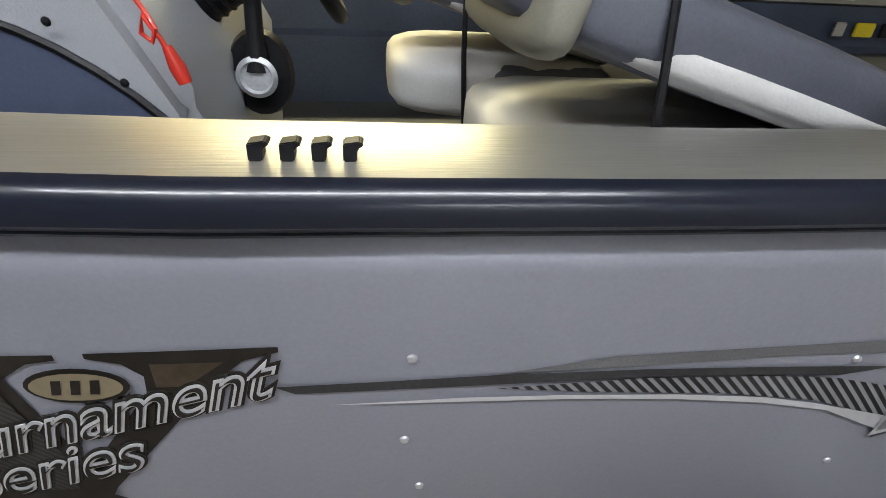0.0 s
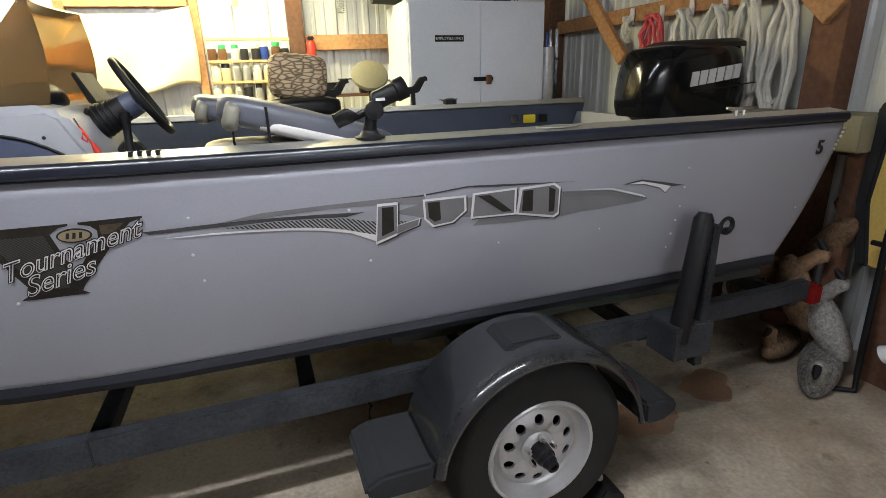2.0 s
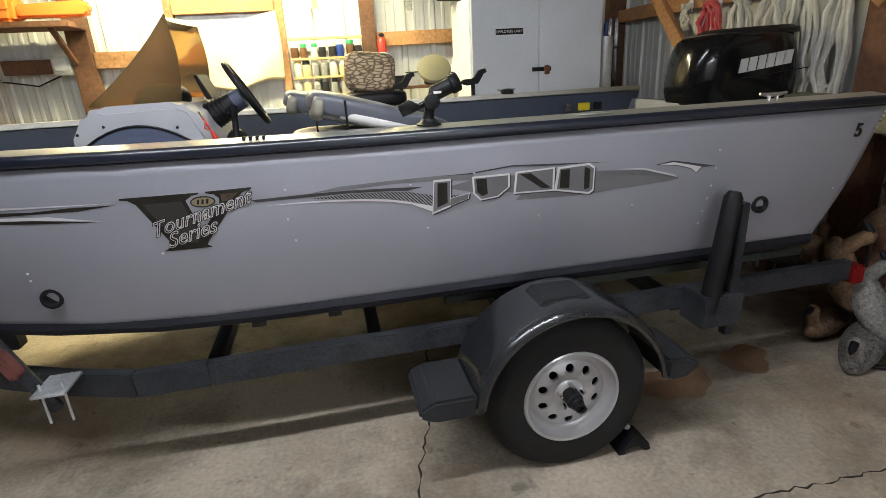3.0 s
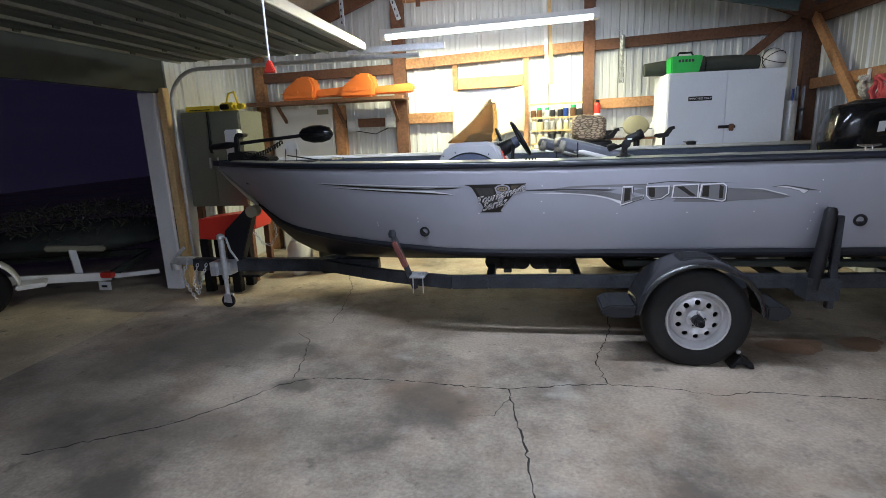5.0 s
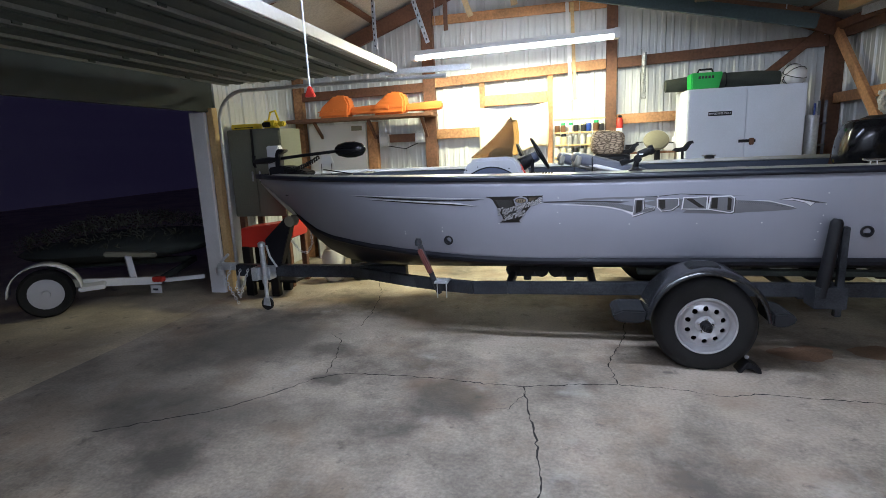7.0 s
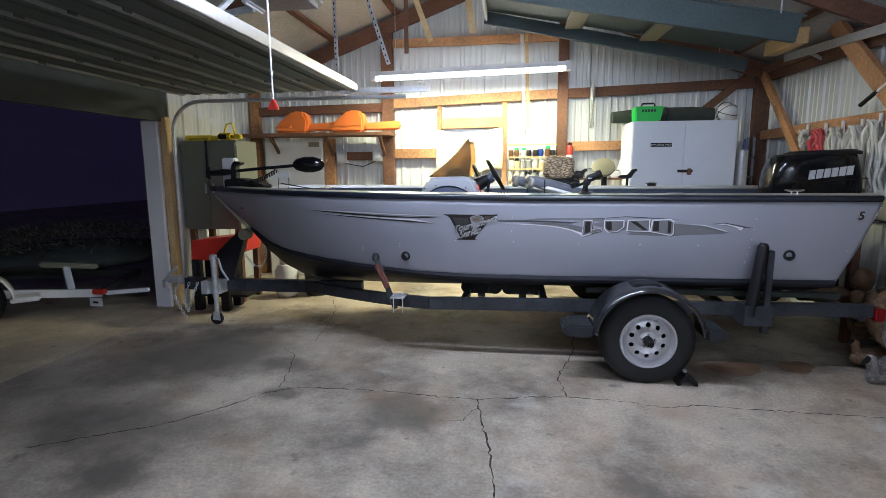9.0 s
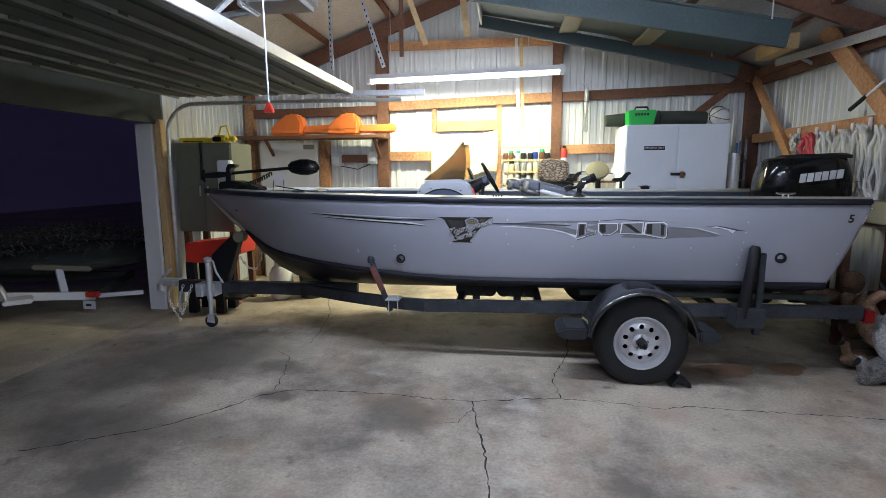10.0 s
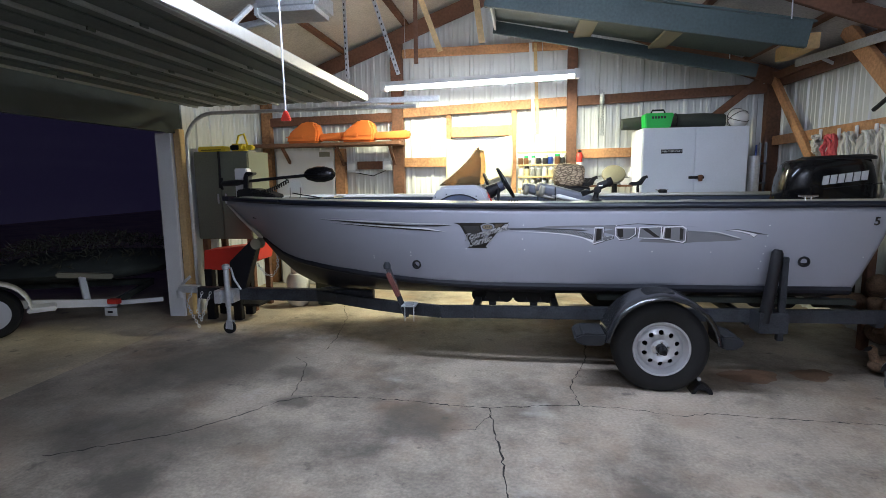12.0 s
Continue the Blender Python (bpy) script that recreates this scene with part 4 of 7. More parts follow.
# rivets
for x, z in [(-1.034, 1.243), (-1.04, 1.128), (-1.022, 1.04), (-1.507, 1.042), (-0.5, 1.03), (-0.02, 1.03), (0.42, 1.03), (0.83, 1.24), (0.82, 1.16), (0.81, 1.08), (0.8, 1.02), (0.79, 0.96), (0.78, 0.9), (-2.36, 0.95), (-2.36, 0.93), (-2.0, 0.97), (-2.0, 1.0), (1.5, 1.0), (-0.3, 1.24), (-0.56, 1.215)]:
    lathe("rivet", [(0.0001, -0.005), (0.004, -0.004), (0.006, 0.0)], RIVET, boat, "y", (x, hull_y(x, z), z), 10)
for x, z, r in ((-1.95, 0.89, 0.04), (1.095, 0.96, 0.042)):
    lathe("drain_port", [(r * 0.55, 0.02), (r * 0.55, -0.004), (r * 0.7, -0.014), (r, -0.012), (r * 1.02, 0.0)], BLACK, boat, "y", (x, hull_y(x, z), z), 24, "black round drain fitting")
# clips and cleats on the gunwale
YGUN = YC - 1.05 + 0.035
ZGUN = gun_z(0) + 0.101
for i in range(4):
    x = -1.15 + i * 0.023
    prism("rod_clip", [(x - 0.007, ZGUN - 0.004), (x + 0.003, ZGUN - 0.004), (x + 0.004, ZGUN + 0.006), (x + 0.009, ZGUN + 0.009), (x + 0.006, ZGUN + 0.012), (x - 0.007, ZGUN + 0.01)], "y", YGUN - 0.022, YGUN - 0.006, BLACK, boat, 0.001)


def cleat(x, y):
    bm = bmesh.new()
    bm_tube([(x - 0.07, y, ZGUN + 0.03), (x - 0.03, y, ZGUN + 0.024), (x + 0.03, y, ZGUN + 0.024), (x + 0.07, y, ZGUN + 0.03)], [0.006, 0.009, 0.009, 0.006], 8, True, bm)
    for dx in (-0.02, 0.02):
        bm_tube([(x + dx, y, ZGUN - 0.002), (x + dx, y, ZGUN + 0.024)], 0.008, 8, True, bm)
    part("cleat", bm, CHROME, boat, "polished mooring cleat", True)


cleat(1.1, YGUN)
cleat(-2.95, YC - half_beam(-2.95) + 0.04)
cleat(0.55, YC + 1.01)
bm = bm_lathe([(0.045, 0), (0.045, 0.004), (0.03, 0.008)], "z", (-0.12 + 0.35, YGUN, ZGUN - 0.001), 20, None, (2.0, 0.6))
part("hatch_plate", bm, ALU, boat, "", True)

# console, screen and wheel
con = part("console", bm_prism([(-1.88, 1.0), (-1.87, 1.42), (-1.8, 1.545), (-1.74, 1.565), (-1.44, 1.57), (-1.39, 1.545), (-1.3, 1.36), (-1.32, 1.0)], "y", 0.62, 1.32, 0.03), CONSOLE, boat, "pale grey helm console", True)
arc = [(-1.865 + 0.53 * i / 14, 1.26 + 0.225 * math.sin(math.pi * (0.1 + 0.82 * i / 14)) ** 0.7) for i in range(15)]
part("side_panel", bm_prism([(-1.865, 1.02)] + arc + [(-1.335, 1.02)], "y", 0.605, 0.625, 0.004), CONSOLE_NAVY, con, "dark navy side panel")
SCREEN = glass("smoked_acrylic", (0.5, 0.34, 0.17), 0.12, 0.8)
bm = bmesh.new()
S0, S1 = 0.67, 1.27
rows = []
for i in range(9):
    f = i / 8
    bow = 0.05 * math.sin(math.pi * f)
    y = S0 + (S1 - S0) * f
    rows.append([bm.verts.new((-1.78 - bow + 0.35 * k / 8 + 0.025 * math.sin(math.pi * k / 8), y, 1.568 + 0.335 * k / 8)) for k in range(9)])
for A, B in zip(rows, rows[1:]):
    for k in range(8):
        bm.faces.new((A[k], B[k], B[k + 1], A[k + 1]))
for row in (rows[0], rows[-1]):
    base = [bm.verts.new((-1.43 + 0.02 * math.sin(math.pi * k / 8), row[k].co.y, row[k].co.z)) for k in range(8)] + [row[8]]
    for k in range(8):
        bm.faces.new([row[k], base[k], base[k + 1], row[k + 1]] if k < 7 else [row[k], base[k], row[8]])
ws = part("windscreen", bm, SCREEN, con, "smoked brown acrylic windscreen", True)
so = ws.modifiers.new("thick", "SOLIDIFY")
so.thickness = 0.005
blob("dash_pod", (-1.56, 0.9, 1.58), (0.12, 0.16, 0.07), BLACK, con, 3, 0.05)
bm = bmesh.new()
wc = Vector((-1.2, 0.92, 1.58))
mw = Matrix.Translation(wc) @ pose(0, 0, 0, 0, 60, 5)
ring = [mw @ Vector((0.152 * math.cos(a), 0.152 * math.sin(a), 0)) for a in [2 * math.pi * i / 28 for i in range(28)]]
sw = part("steering_wheel", bm_tube(ring, 0.014, 10, True, None, True), BLACK, con, "black steering wheel", True)
for a in (0.5, 2.6, 4.7):
    part("spoke", bm_tube([mw @ Vector((0, 0, -0.02)), mw @ Vector((0.148 * math.cos(a), 0.148 * math.sin(a), 0))], 0.008, 8), BLACK, con)
boot = part("helm_boot", bm_tube([(-1.41, 0.92, 1.465), (-1.36, 0.92, 1.49), (-1.32, 0.92, 1.51), (-1.285, 0.92, 1.532), (-1.25, 0.92, 1.55)], [0.062, 0.06, 0.056, 0.05, 0.045], 18), BLACK, con, "ribbed black steering boot", True)
for k in range(7):
    c = Vector((-1.4, 0.92, 1.47)).lerp(Vector((-1.3, 0.92, 1.523)), k / 6)
    d = Vector((0.1, 0, 0.053)).normalized()
    u = Vector((-d.z, 0, d.x))
    r = 0.066 - 0.012 * k / 6
    tube("rib", [c + r * (math.cos(t) * Vector((0, 1, 0)) + math.sin(t) * u) for t in [2 * math.pi * i / 20 for i in range(20)]], 0.0045, BLACK, boot, 6, "", True)
part("helm_collar", bm_tube([(-1.262, 0.92, 1.543), (-1.222, 0.92, 1.564)], [0.049, 0.046], 20), CONSOLE_NAVY, con, "blue-grey steering collar", True)
part("gauge_screen", bm_prism([(-1.38, 1.56), (-1.42, 1.67), (-1.405, 1.675), (-1.355, 1.565)], "y", 0.92, 1.16, 0.004), BLACK, con, "tilted black fishfinder screen")
tube("safety_cord", [(-1.352, 0.62, 1.5), (-1.34, 0.612, 1.485), (-1.33, 0.608, 1.465), (-1.336, 0.606, 1.45), (-1.347, 0.607, 1.46), (-1.343, 0.609, 1.48), (-1.328, 0.61, 1.455), (-1.318, 0.61, 1.43)], 0.0035, RED, con, 7, "looped red kill-switch cord")
tube("cord_toggle", [(-1.322, 0.61, 1.445), (-1.314, 0.61, 1.42), (-1.308, 0.61, 1.4)], [0.006, 0.011, 0.009], RED, con, 10, "red plastic cord toggle")
tube("cord_clip", [(-1.362, 0.621, 1.525), (-1.353, 0.62, 1.5)], 0.004, CHROME, con, 6)
for x, z in ((-1.82, 1.465), (-1.72, 1.49), (-1.45, 1.47), (-1.38, 1.4)):
    lathe("panel_screw", [(0.0001, -0.004), (0.004, -0.003), (0.006, 0.0)], BLACK, con, "y", (x, 0.604, z), 8)
tube("panel_bead", [(x, 0.606, z) for x, z in arc], 0.006, BLACK, con, 6)
# throttle lever on the far side panel
thr = part("throttle_box", bm_lathe([(0.06, 0), (0.065, 0.02), (0.05, 0.045), (0.03, 0.05)], "y", (-1.27, 0.88, 1.35), 22, None, (0.9, 1.2)), BLACK, boat, "black throttle box", True)
tube("lever", [(-1.27, 0.87, 1.36), (-1.268, 0.87, 1.42), (-1.265, 0.87, 1.47)], [0.024, 0.015, 0.014], BLACK, thr, 12)
tube("lever_grip", [(-1.265, 0.87, 1.465), (-1.263, 0.868, 1.5), (-1.262, 0.868, 1.528), (-1.262, 0.868, 1.534)], [0.014, 0.016, 0.018, 0.01], BLACK, thr, 12)
lathe("lever_hub", [(0.022, 0.0), (0.034, -0.004), (0.036, -0.012), (0.028, -0.018), (0.024, -0.012)], GALV, thr, "y", (-1.27, 0.865, 1.352), 24, "brushed round lever hub")


# folded seats
def pad(dims, power=5.0, cuts=7):
    """A cushion: a cube with rounded edges."""
    bm = bmesh.new()
    bmesh.ops.create_cube(bm, size=2)
    bmesh.ops.subdivide_edges(bm, edges=bm.edges[:], cuts=cuts, use_grid_fill=True)
    for v in bm.verts:
        k = (abs(v.co.x) ** power + abs(v.co.y) ** power + abs(v.co.z) ** power) ** (1 / power)
        n = v.co / k
        v.co = Vector((n.x * dims[0], n.y * dims[1], n.z * dims[2] * (1 + 0.06 * noise.noise(n * 2.3))))
    return bm


def folded_seat(x, y, z, turn):
    seat = thing("helm_chair", "charcoal and pale vinyl boat seat, back folded down", "boat chair", (x, y, z), "boat chairs")
    M = pose(x, y, z, 0, 0, turn)

    def cushion(name, cx, cz, dims, pitch, m, label, power=5.0):
        bm = pad(dims, power)
        bmesh.ops.transform(bm, matrix=M @ Matrix.Translation((cx, 0, cz)) @ pose(0, 0, 0, 0, pitch, 0), verts=bm.verts)
        return part(name, bm, m, seat, label, True)

    cushion("seat_cushion", 0.0, 0.07, (0.29, 0.22, 0.062), 1, VINYL_LT, "pale vinyl seat cushion")
    cushion("seat_panel", 0.05, 0.078, (0.22, 0.224, 0.05), 1, VINYL, "charcoal vinyl insert")
    cushion("backrest", 0.0, 0.215, (0.31, 0.2, 0.052), 16, VINYL, "charcoal vinyl backrest folded down")
    cushion("backrest_edge", 0.02, 0.185, (0.285, 0.206, 0.028), 16, VINYL_LT, "pale vinyl edge band", 4)
    cushion("head_band", -0.255, 0.268, (0.03, 0.201, 0.053), 16, mat("khaki_vinyl", (0.24, 0.23, 0.19), 0.45, 0, 0.1, 5, 260, 0.12), "pale vinyl head band", 4)
    for s in (-1, 1):
        bm = bm_prism([(0.12, 0.13), (0.18, 0.15), (0.31, 0.09), (0.33, 0.06), (0.3, 0.03), (0.25, 0.04)], "y", s * 0.215 - 0.005, s * 0.215 + 0.005, 0.002)
        bmesh.ops.transform(bm, matrix=M, verts=bm.verts)
        part("hinge_plate", bm, VINYL_LT, seat, "pale grey hinge plate")
    tube("strap", [M @ Vector(p) for p in ((-0.14, -0.22, 0.0), (-0.15, -0.225, 0.15), (-0.15, -0.2, 0.29), (-0.15, 0.0, 0.31), (-0.15, 0.2, 0.29))], 0.005, BLACK, seat, 6)
    lathe("pedestal", [(0.16, -z + 0.935), (0.05, -z + 0.96), (0.04, 0.0), (0.12, 0.01), (0.12, 0.02)], BLACK, seat, "z", (x, y, z), 20)
    return seat


folded_seat(-0.63, 0.62, 1.25, 2)
folded_seat(-0.75, 1.12, 1.245, 0)


# ---------- trailer ----------
trailer = thing("boat_trailer", "dark grey steel boat trailer with single axle", "trailer", (0, YC, 0))
for side in (-1, 1):
    y = YC + side * 0.98
    beam("side_rail", (1.76, y, 0.525), (-1.45, y, 0.49), 0.055, 0.105, FRAME, trailer, 0.006)
    prev = (-1.45, y, 0.49)
    for i in range(1, 7):
        f = i / 6
        p = (-1.45 - 1.75 * f, YC - 0.1 + side * (0.98 * (1 - f ** 1.35) + 0.05) + 0.1 * (1 - f), 0.49 - 0.075 * f)
        beam("side_rail", prev, p, 0.055, 0.105, FRAME, trailer, 0.004)
        prev = p
beam("tongue", (-2.6, YC - 0.1, 0.40), (-4.62, YC - 0.1, 0.40), 0.09, 0.13, FRAME, trailer, 0.006)
for x in (1.7, 0.75, -0.75, -1.45):
    beam("cross_member", (x, YC - 0.98, 0.47), (x, YC + 0.98, 0.47), 0.06, 0.07, FRAME, trailer)
beam("axle", (0, 0.05, 0.335), (0, 2 * YC - 0.05, 0.335), 0.06, 0.06, FRAME, trailer)
for side in (-1, 1):
    for x in (-0.34, 0.34):
        beam("leaf_spring", (x, YC + side * 0.9, 0.42), (0, YC + side * 0.9, 0.36), 0.045, 0.025, FRAME, trailer)
# coupler, chain, jack
box("coupler", -4.86, -4.6, YC - 0.15, YC - 0.05, 0.4, 0.48, GALV, trailer, 0.015)
beam("coupler_latch", (-4.84, YC - 0.1, 0.48), (-4.72, YC - 0.1, 0.58), 0.02, 0.03, GALV, trailer)
lathe("coupler_ball_socket", [(0.045, 0.34), (0.05, 0.37), (0.05, 0.42), (0.03, 0.44)], GALV, trailer, "z", (-4.85, YC - 0.1, 0), 16)


def chain(name, pts, parent):
    bm = bmesh.new()
    n = 0
    for a, b in zip(pts, pts[1:]):
        a, b = Vector(a), Vector(b)
        k = max(1, int((b - a).length / 0.03))
        for i in range(k):
            c = a.lerp(b, (i + 0.5) / k)
            d = (b - a).normalized()
            s = d.orthogonal().normalized()
            if n % 2:
                s = d.cross(s)
            ring = [c + d * 0.021 * math.cos(t) + s * 0.012 * math.sin(t) for t in [2 * math.pi * q / 8 for q in range(8)]]
            bm_tube(ring, 0.0042, 5, True, bm, True)
            n += 1
    return part(name, bm, GALV, parent, "galvanised chain", True)


chain("safety_chain", [(-4.55, YC - 0.16, 0.42), (-4.6, YC - 0.2, 0.22), (-4.56, YC - 0.2, 0.1), (-4.5, YC - 0.2, 0.25), (-4.45, YC - 0.16, 0.42)], trailer)
chain("safety_chain", [(-4.66, YC - 0.15, 0.45), (-4.72, YC - 0.2, 0.3), (-4.66, YC - 0.2, 0.16), (-4.6, YC - 0.18, 0.02)], trailer)
chain("winch_chain", [(-3.95, YC - 0.02, 0.72), (-3.86, YC - 0.02, 0.6), (-3.78, YC, 0.58), (-3.72, YC, 0.68), (-3.72, YC, 0.86)], trailer)
JX, JY = -4.16, YC - 0.3
jk = part("jack_tube", bm_lathe([(0.03, 0.3), (0.03, 0.7), (0.04, 0.71), (0.04, 0.745), (0.02, 0.76)], "z", (JX, JY, 0), 16), GALV, trailer, "galvanised tongue jack", True)
lathe("jack_leg", [(0.022, 0.13), (0.022, 0.31)], GALV, trailer, "z", (JX, JY, 0), 14)
box("jack_clamp", JX - 0.1, JX + 0.05, JY + 0.02, JY + 0.155, 0.33, 0.47, GALV, trailer, 0.004)
box("jack_clamp", JX - 0.15, JX - 0.08, JY - 0.02, JY + 0.15, 0.33, 0.47, GALV, trailer, 0.004)
tube("jack_crank", [(JX, JY, 0.73), (JX + 0.07, JY - 0.02, 0.72), (JX + 0.1, JY - 0.02, 0.6), (JX + 0.17, JY - 0.02, 0.49)], 0.011, GALV, trailer, 8)
prism("jack_fork", [(JX - 0.035, 0.06), (JX + 0.05, 0.05), (JX + 0.045, 0.14), (JX - 0.02, 0.15)], "y", JY - 0.03, JY - 0.022, GALV, trailer)
prism("jack_fork", [(JX - 0.035, 0.06), (JX + 0.05, 0.05), (JX + 0.045, 0.14), (JX - 0.02, 0.15)], "y", JY + 0.022, JY + 0.03, GALV, trailer)
lathe("jack_wheel", [(0.02, -0.02), (0.055, -0.02), (0.068, -0.012), (0.068, 0.012), (0.055, 0.02), (0.02, 0.02)], RUBBER, trailer, "y", (JX + 0.0, JY, 0.068), 24, "black castor wheel")
# winch post
prism("winch_post", [(-4.2, 0.46), (-4.04, 0.46), (-3.9, 0.84), (-3.86, 0.96), (-3.93, 1.0), (-4.02, 0.92), (-4.2, 0.76)], "y", YC - 0.16, YC - 0.06, BLACK, trailer, 0.006)
lathe("bow_roller", [(0.02, -0.05), (0.06, -0.05), (0.05, 0.0), (0.06, 0.05), (0.02, 0.05)], KHAKI, trailer, "y", (-3.87, YC - 0.13, 0.96), 22, "amber rubber bow roller")
# front guides, clamps
for side in (-1, 1):
    y = YC + side * 0.98 - side * 0.03
    a = Vector((-2.2, YC + side * 1.03, 0.9))
    REDDISH = mat("red_brown_pad", (0.16, 0.05, 0.04), 0.7, 0, 0.3, 8, 90)
    beam("guide_arm", (-2.05, YC + side * 0.96, 0.42), (-2.19, YC + side * 1.02, 0.86), 0.04, 0.045, FRAME, trailer)
    beam("guide_pad", (-2.1, YC + side * 1.03, 0.62), (-2.19, YC + side * 1.03, 0.83), 0.04, 0.065, REDDISH, trailer, 0.01, "worn reddish guide pad", (0, 1, 0))
    lathe("guide_cap", [(0.03, -0.03), (0.034, 0.0), (0.02, 0.03)], FRAME, trailer, "z", (-2.2, YC + side * 1.02, 0.89), 12)
    box("clamp_plate", -2.07, -1.95, YC + side * 0.99 - 0.08, YC + side * 0.99 + 0.08, 0.535, 0.548, GALV, trailer, 0.002)
    for dx in (-2.05, -1.97):
        tube("u_bolt", [(dx, YC + side * 1.03, 0.575), (dx, YC + side * 1.03, 0.4)], 0.005, GALV, trailer, 8)
    # tall guide post at the stern with a padded sleeve
    yy = YC + side * 1.13
    tube("guide_sleeve", [(0.8, yy, 0.5), (0.835, yy, 0.78), (0.862, yy, 1.04), (0.866, yy, 1.065)], [0.046, 0.042, 0.04, 0.026], BLACK, trailer, 16, "black padded guide sleeve")
    beam("guide_post", (0.915, yy, 0.36), (0.918, yy, 1.01), 0.045, 0.045, FRAME, trailer, 0.004)
    box("guide_foot", 0.75, 0.96, yy - 0.04, yy + 0.13, 0.42, 0.58, FRAME, trailer, 0.005)
    box("tail_light", 1.765, 1.83, YC + side * 0.98 - 0.05, YC + side * 0.98 + 0.05, 0.45, 0.55, mat("dark_red_lens", (0.22, 0.012, 0.012), 0.25, 0, 0.1, 5, 90), trailer, 0.008, "red tail light")
# roller bunks under the hull
for x in (-1.32, -0.93, 1.15):
    for side in (-1, 1):
        y = YC + side * 0.42
        box("roller_bracket", x - 0.035, x + 0.035, y - 0.04, y + 0.04, 0.42, 0.54, FRAME, trailer)
        for dx in (-0.13, 0.0, 0.13):
            part("roller", bm_lathe([(0.03, -0.06), (0.066, -0.05), (0.07, 0.0), (0.066, 0.05), (0.03, 0.06)], "y", (x + dx, y, 0.52), 18), RUBBER, trailer, "", True)
        beam("roller_arm", (x - 0.14, y, 0.47), (x + 0.14, y, 0.47), 0.04, 0.04, FRAME, trailer, 0.003)
for side in (-1, 1):
    beam("bunk_board", (-0.4, YC + side * 0.8, 0.6), (1.6, YC + side * 0.8, 0.6), 0.09, 0.04, DRAB, trailer)


# wheel, tyre, fender
def road_wheel(y0, s, parent_thing):
    """s is -1 where the outer face looks to the near side."""
    c = (0, y0, 0.335)
    bm = bmesh.new()
    prof = [(0.2, 0.02), (0.206, 0.0), (0.22, -0.004), (0.25, -0.012), (0.3, -0.012), (0.312, -0.008), (0.332, 0.006), (0.35, 0.03), (0.353, 0.06), (0.353, 0.13), (0.35, 0.16), (0.332, 0.185), (0.3, 0.2), (0.215, 0.19), (0.205, 0.18)]
    bm_lathe([(r, -s * h) for r, h in prof], "y", c, 64, bm, (1, 1), False)
    for v in bm.verts:
        if v.co.z < 0.004:
            v.co.z = 0.001
    wheel = part("wheel", bm, RUBBER, parent_thing, "black trailer tyre on a silver rim", True)
    prof = [(0.212, 0.0), (0.207, -0.008), (0.196, -0.006), (0.192, 0.01), (0.186, 0.035), (0.176, 0.045), (0.168, 0.05), (0.16, 0.045), (0.15, 0.037)]
    rim = bm_lathe([(r, -s * h) for r, h in prof], "y", c, 48, None, (1, 1), False)
    rim = part("rim", rim, RIM, wheel, "silver ten-hole steel rim", True)
    # disc with ten round holes
    bm = bmesh.new()
    n, R0, R1, hr, rc = 10, 0.062, 0.151, 0.0185, 0.122
    for k in range(n):
        a0 = 2 * math.pi * k / n
        da = 2 * math.pi / n
        hole = []
        outer = []
        m = 16
        for q in range(m):
            t = 2 * math.pi * q / m
            ca, cr = a0 + da / 2, rc
            hx, hz = cr * math.cos(ca) + hr * math.cos(t + ca), cr * math.sin(ca) + hr * math.sin(t + ca)
            hole.append((hx, hz))
            # matching point on the sector's edge
            u, w = math.cos(t), math.sin(t)
            k2 = max(abs(u), abs(w))
            u, w = u / k2, w / k2
            rr = (R1 + R0) / 2 + u * (R1 - R0) / 2
            aa = ca + w * da / 2
            outer.append((rr * math.cos(aa), rr * math.sin(aa)))

        def dish(x, z):
            r = math.hypot(x, z)
            return -s * (0.037 - 0.018 * max(0, 1 - abs(r - 0.105) / 0.045))

        hv = [bm.verts.new((c[0] + x, y0 + dish(x, z), c[2] + z)) for x, z in hole]
        ov = [bm.verts.new((c[0] + x, y0 + dish(x, z), c[2] + z)) for x, z in outer]
        iv = [bm.verts.new((c[0] + x, y0 + dish(x, z) - s * 0.012, c[2] + z)) for x, z in hole]
        for q in range(m):
            bm.faces.new((hv[q], hv[(q + 1) % m], ov[(q + 1) % m], ov[q]))
            bm.faces.new((iv[q], iv[(q + 1) % m], hv[(q + 1) % m], hv[q]))
    bmesh.ops.remove_doubles(bm, verts=bm.verts, dist=2e-4)
    part("rim_disc", bm, RIM, wheel, "", True)
    part("rim_well", bm_lathe([(0.19, -s * 0.1), (0.0001, -s * 0.1)], "y", c, 24), BLACK, wheel)
    part("hub_plate", bm_lathe([(0.066, -s * 0.045), (0.066, -s * 0.03), (0.05, -s * 0.02), (0.03, -s * 0.018)], "y", c, 28), RIM, wheel, "", True)
    for k in range(5):
        a = 2 * math.pi * k / 5 + 0.3
        lathe("lug_nut", [(0.011, -s * 0.02), (0.011, s * 0.004), (0.006, s * 0.012)], CHROME, wheel, "y", (0.052 * math.cos(a), y0, 0.335 + 0.052 * math.sin(a)), 6)
    lathe("hub_cap", [(0.038, -s * 0.02), (0.036, s * 0.03), (0.03, s * 0.034), (0.028, s * 0.055), (0.024, s * 0.058), (0.022, s * 0.08), (0.014, s * 0.082), (0.012, s * 0.07)], BLACK, wheel, "y", c, 20, "black grease cap")
    return wheel


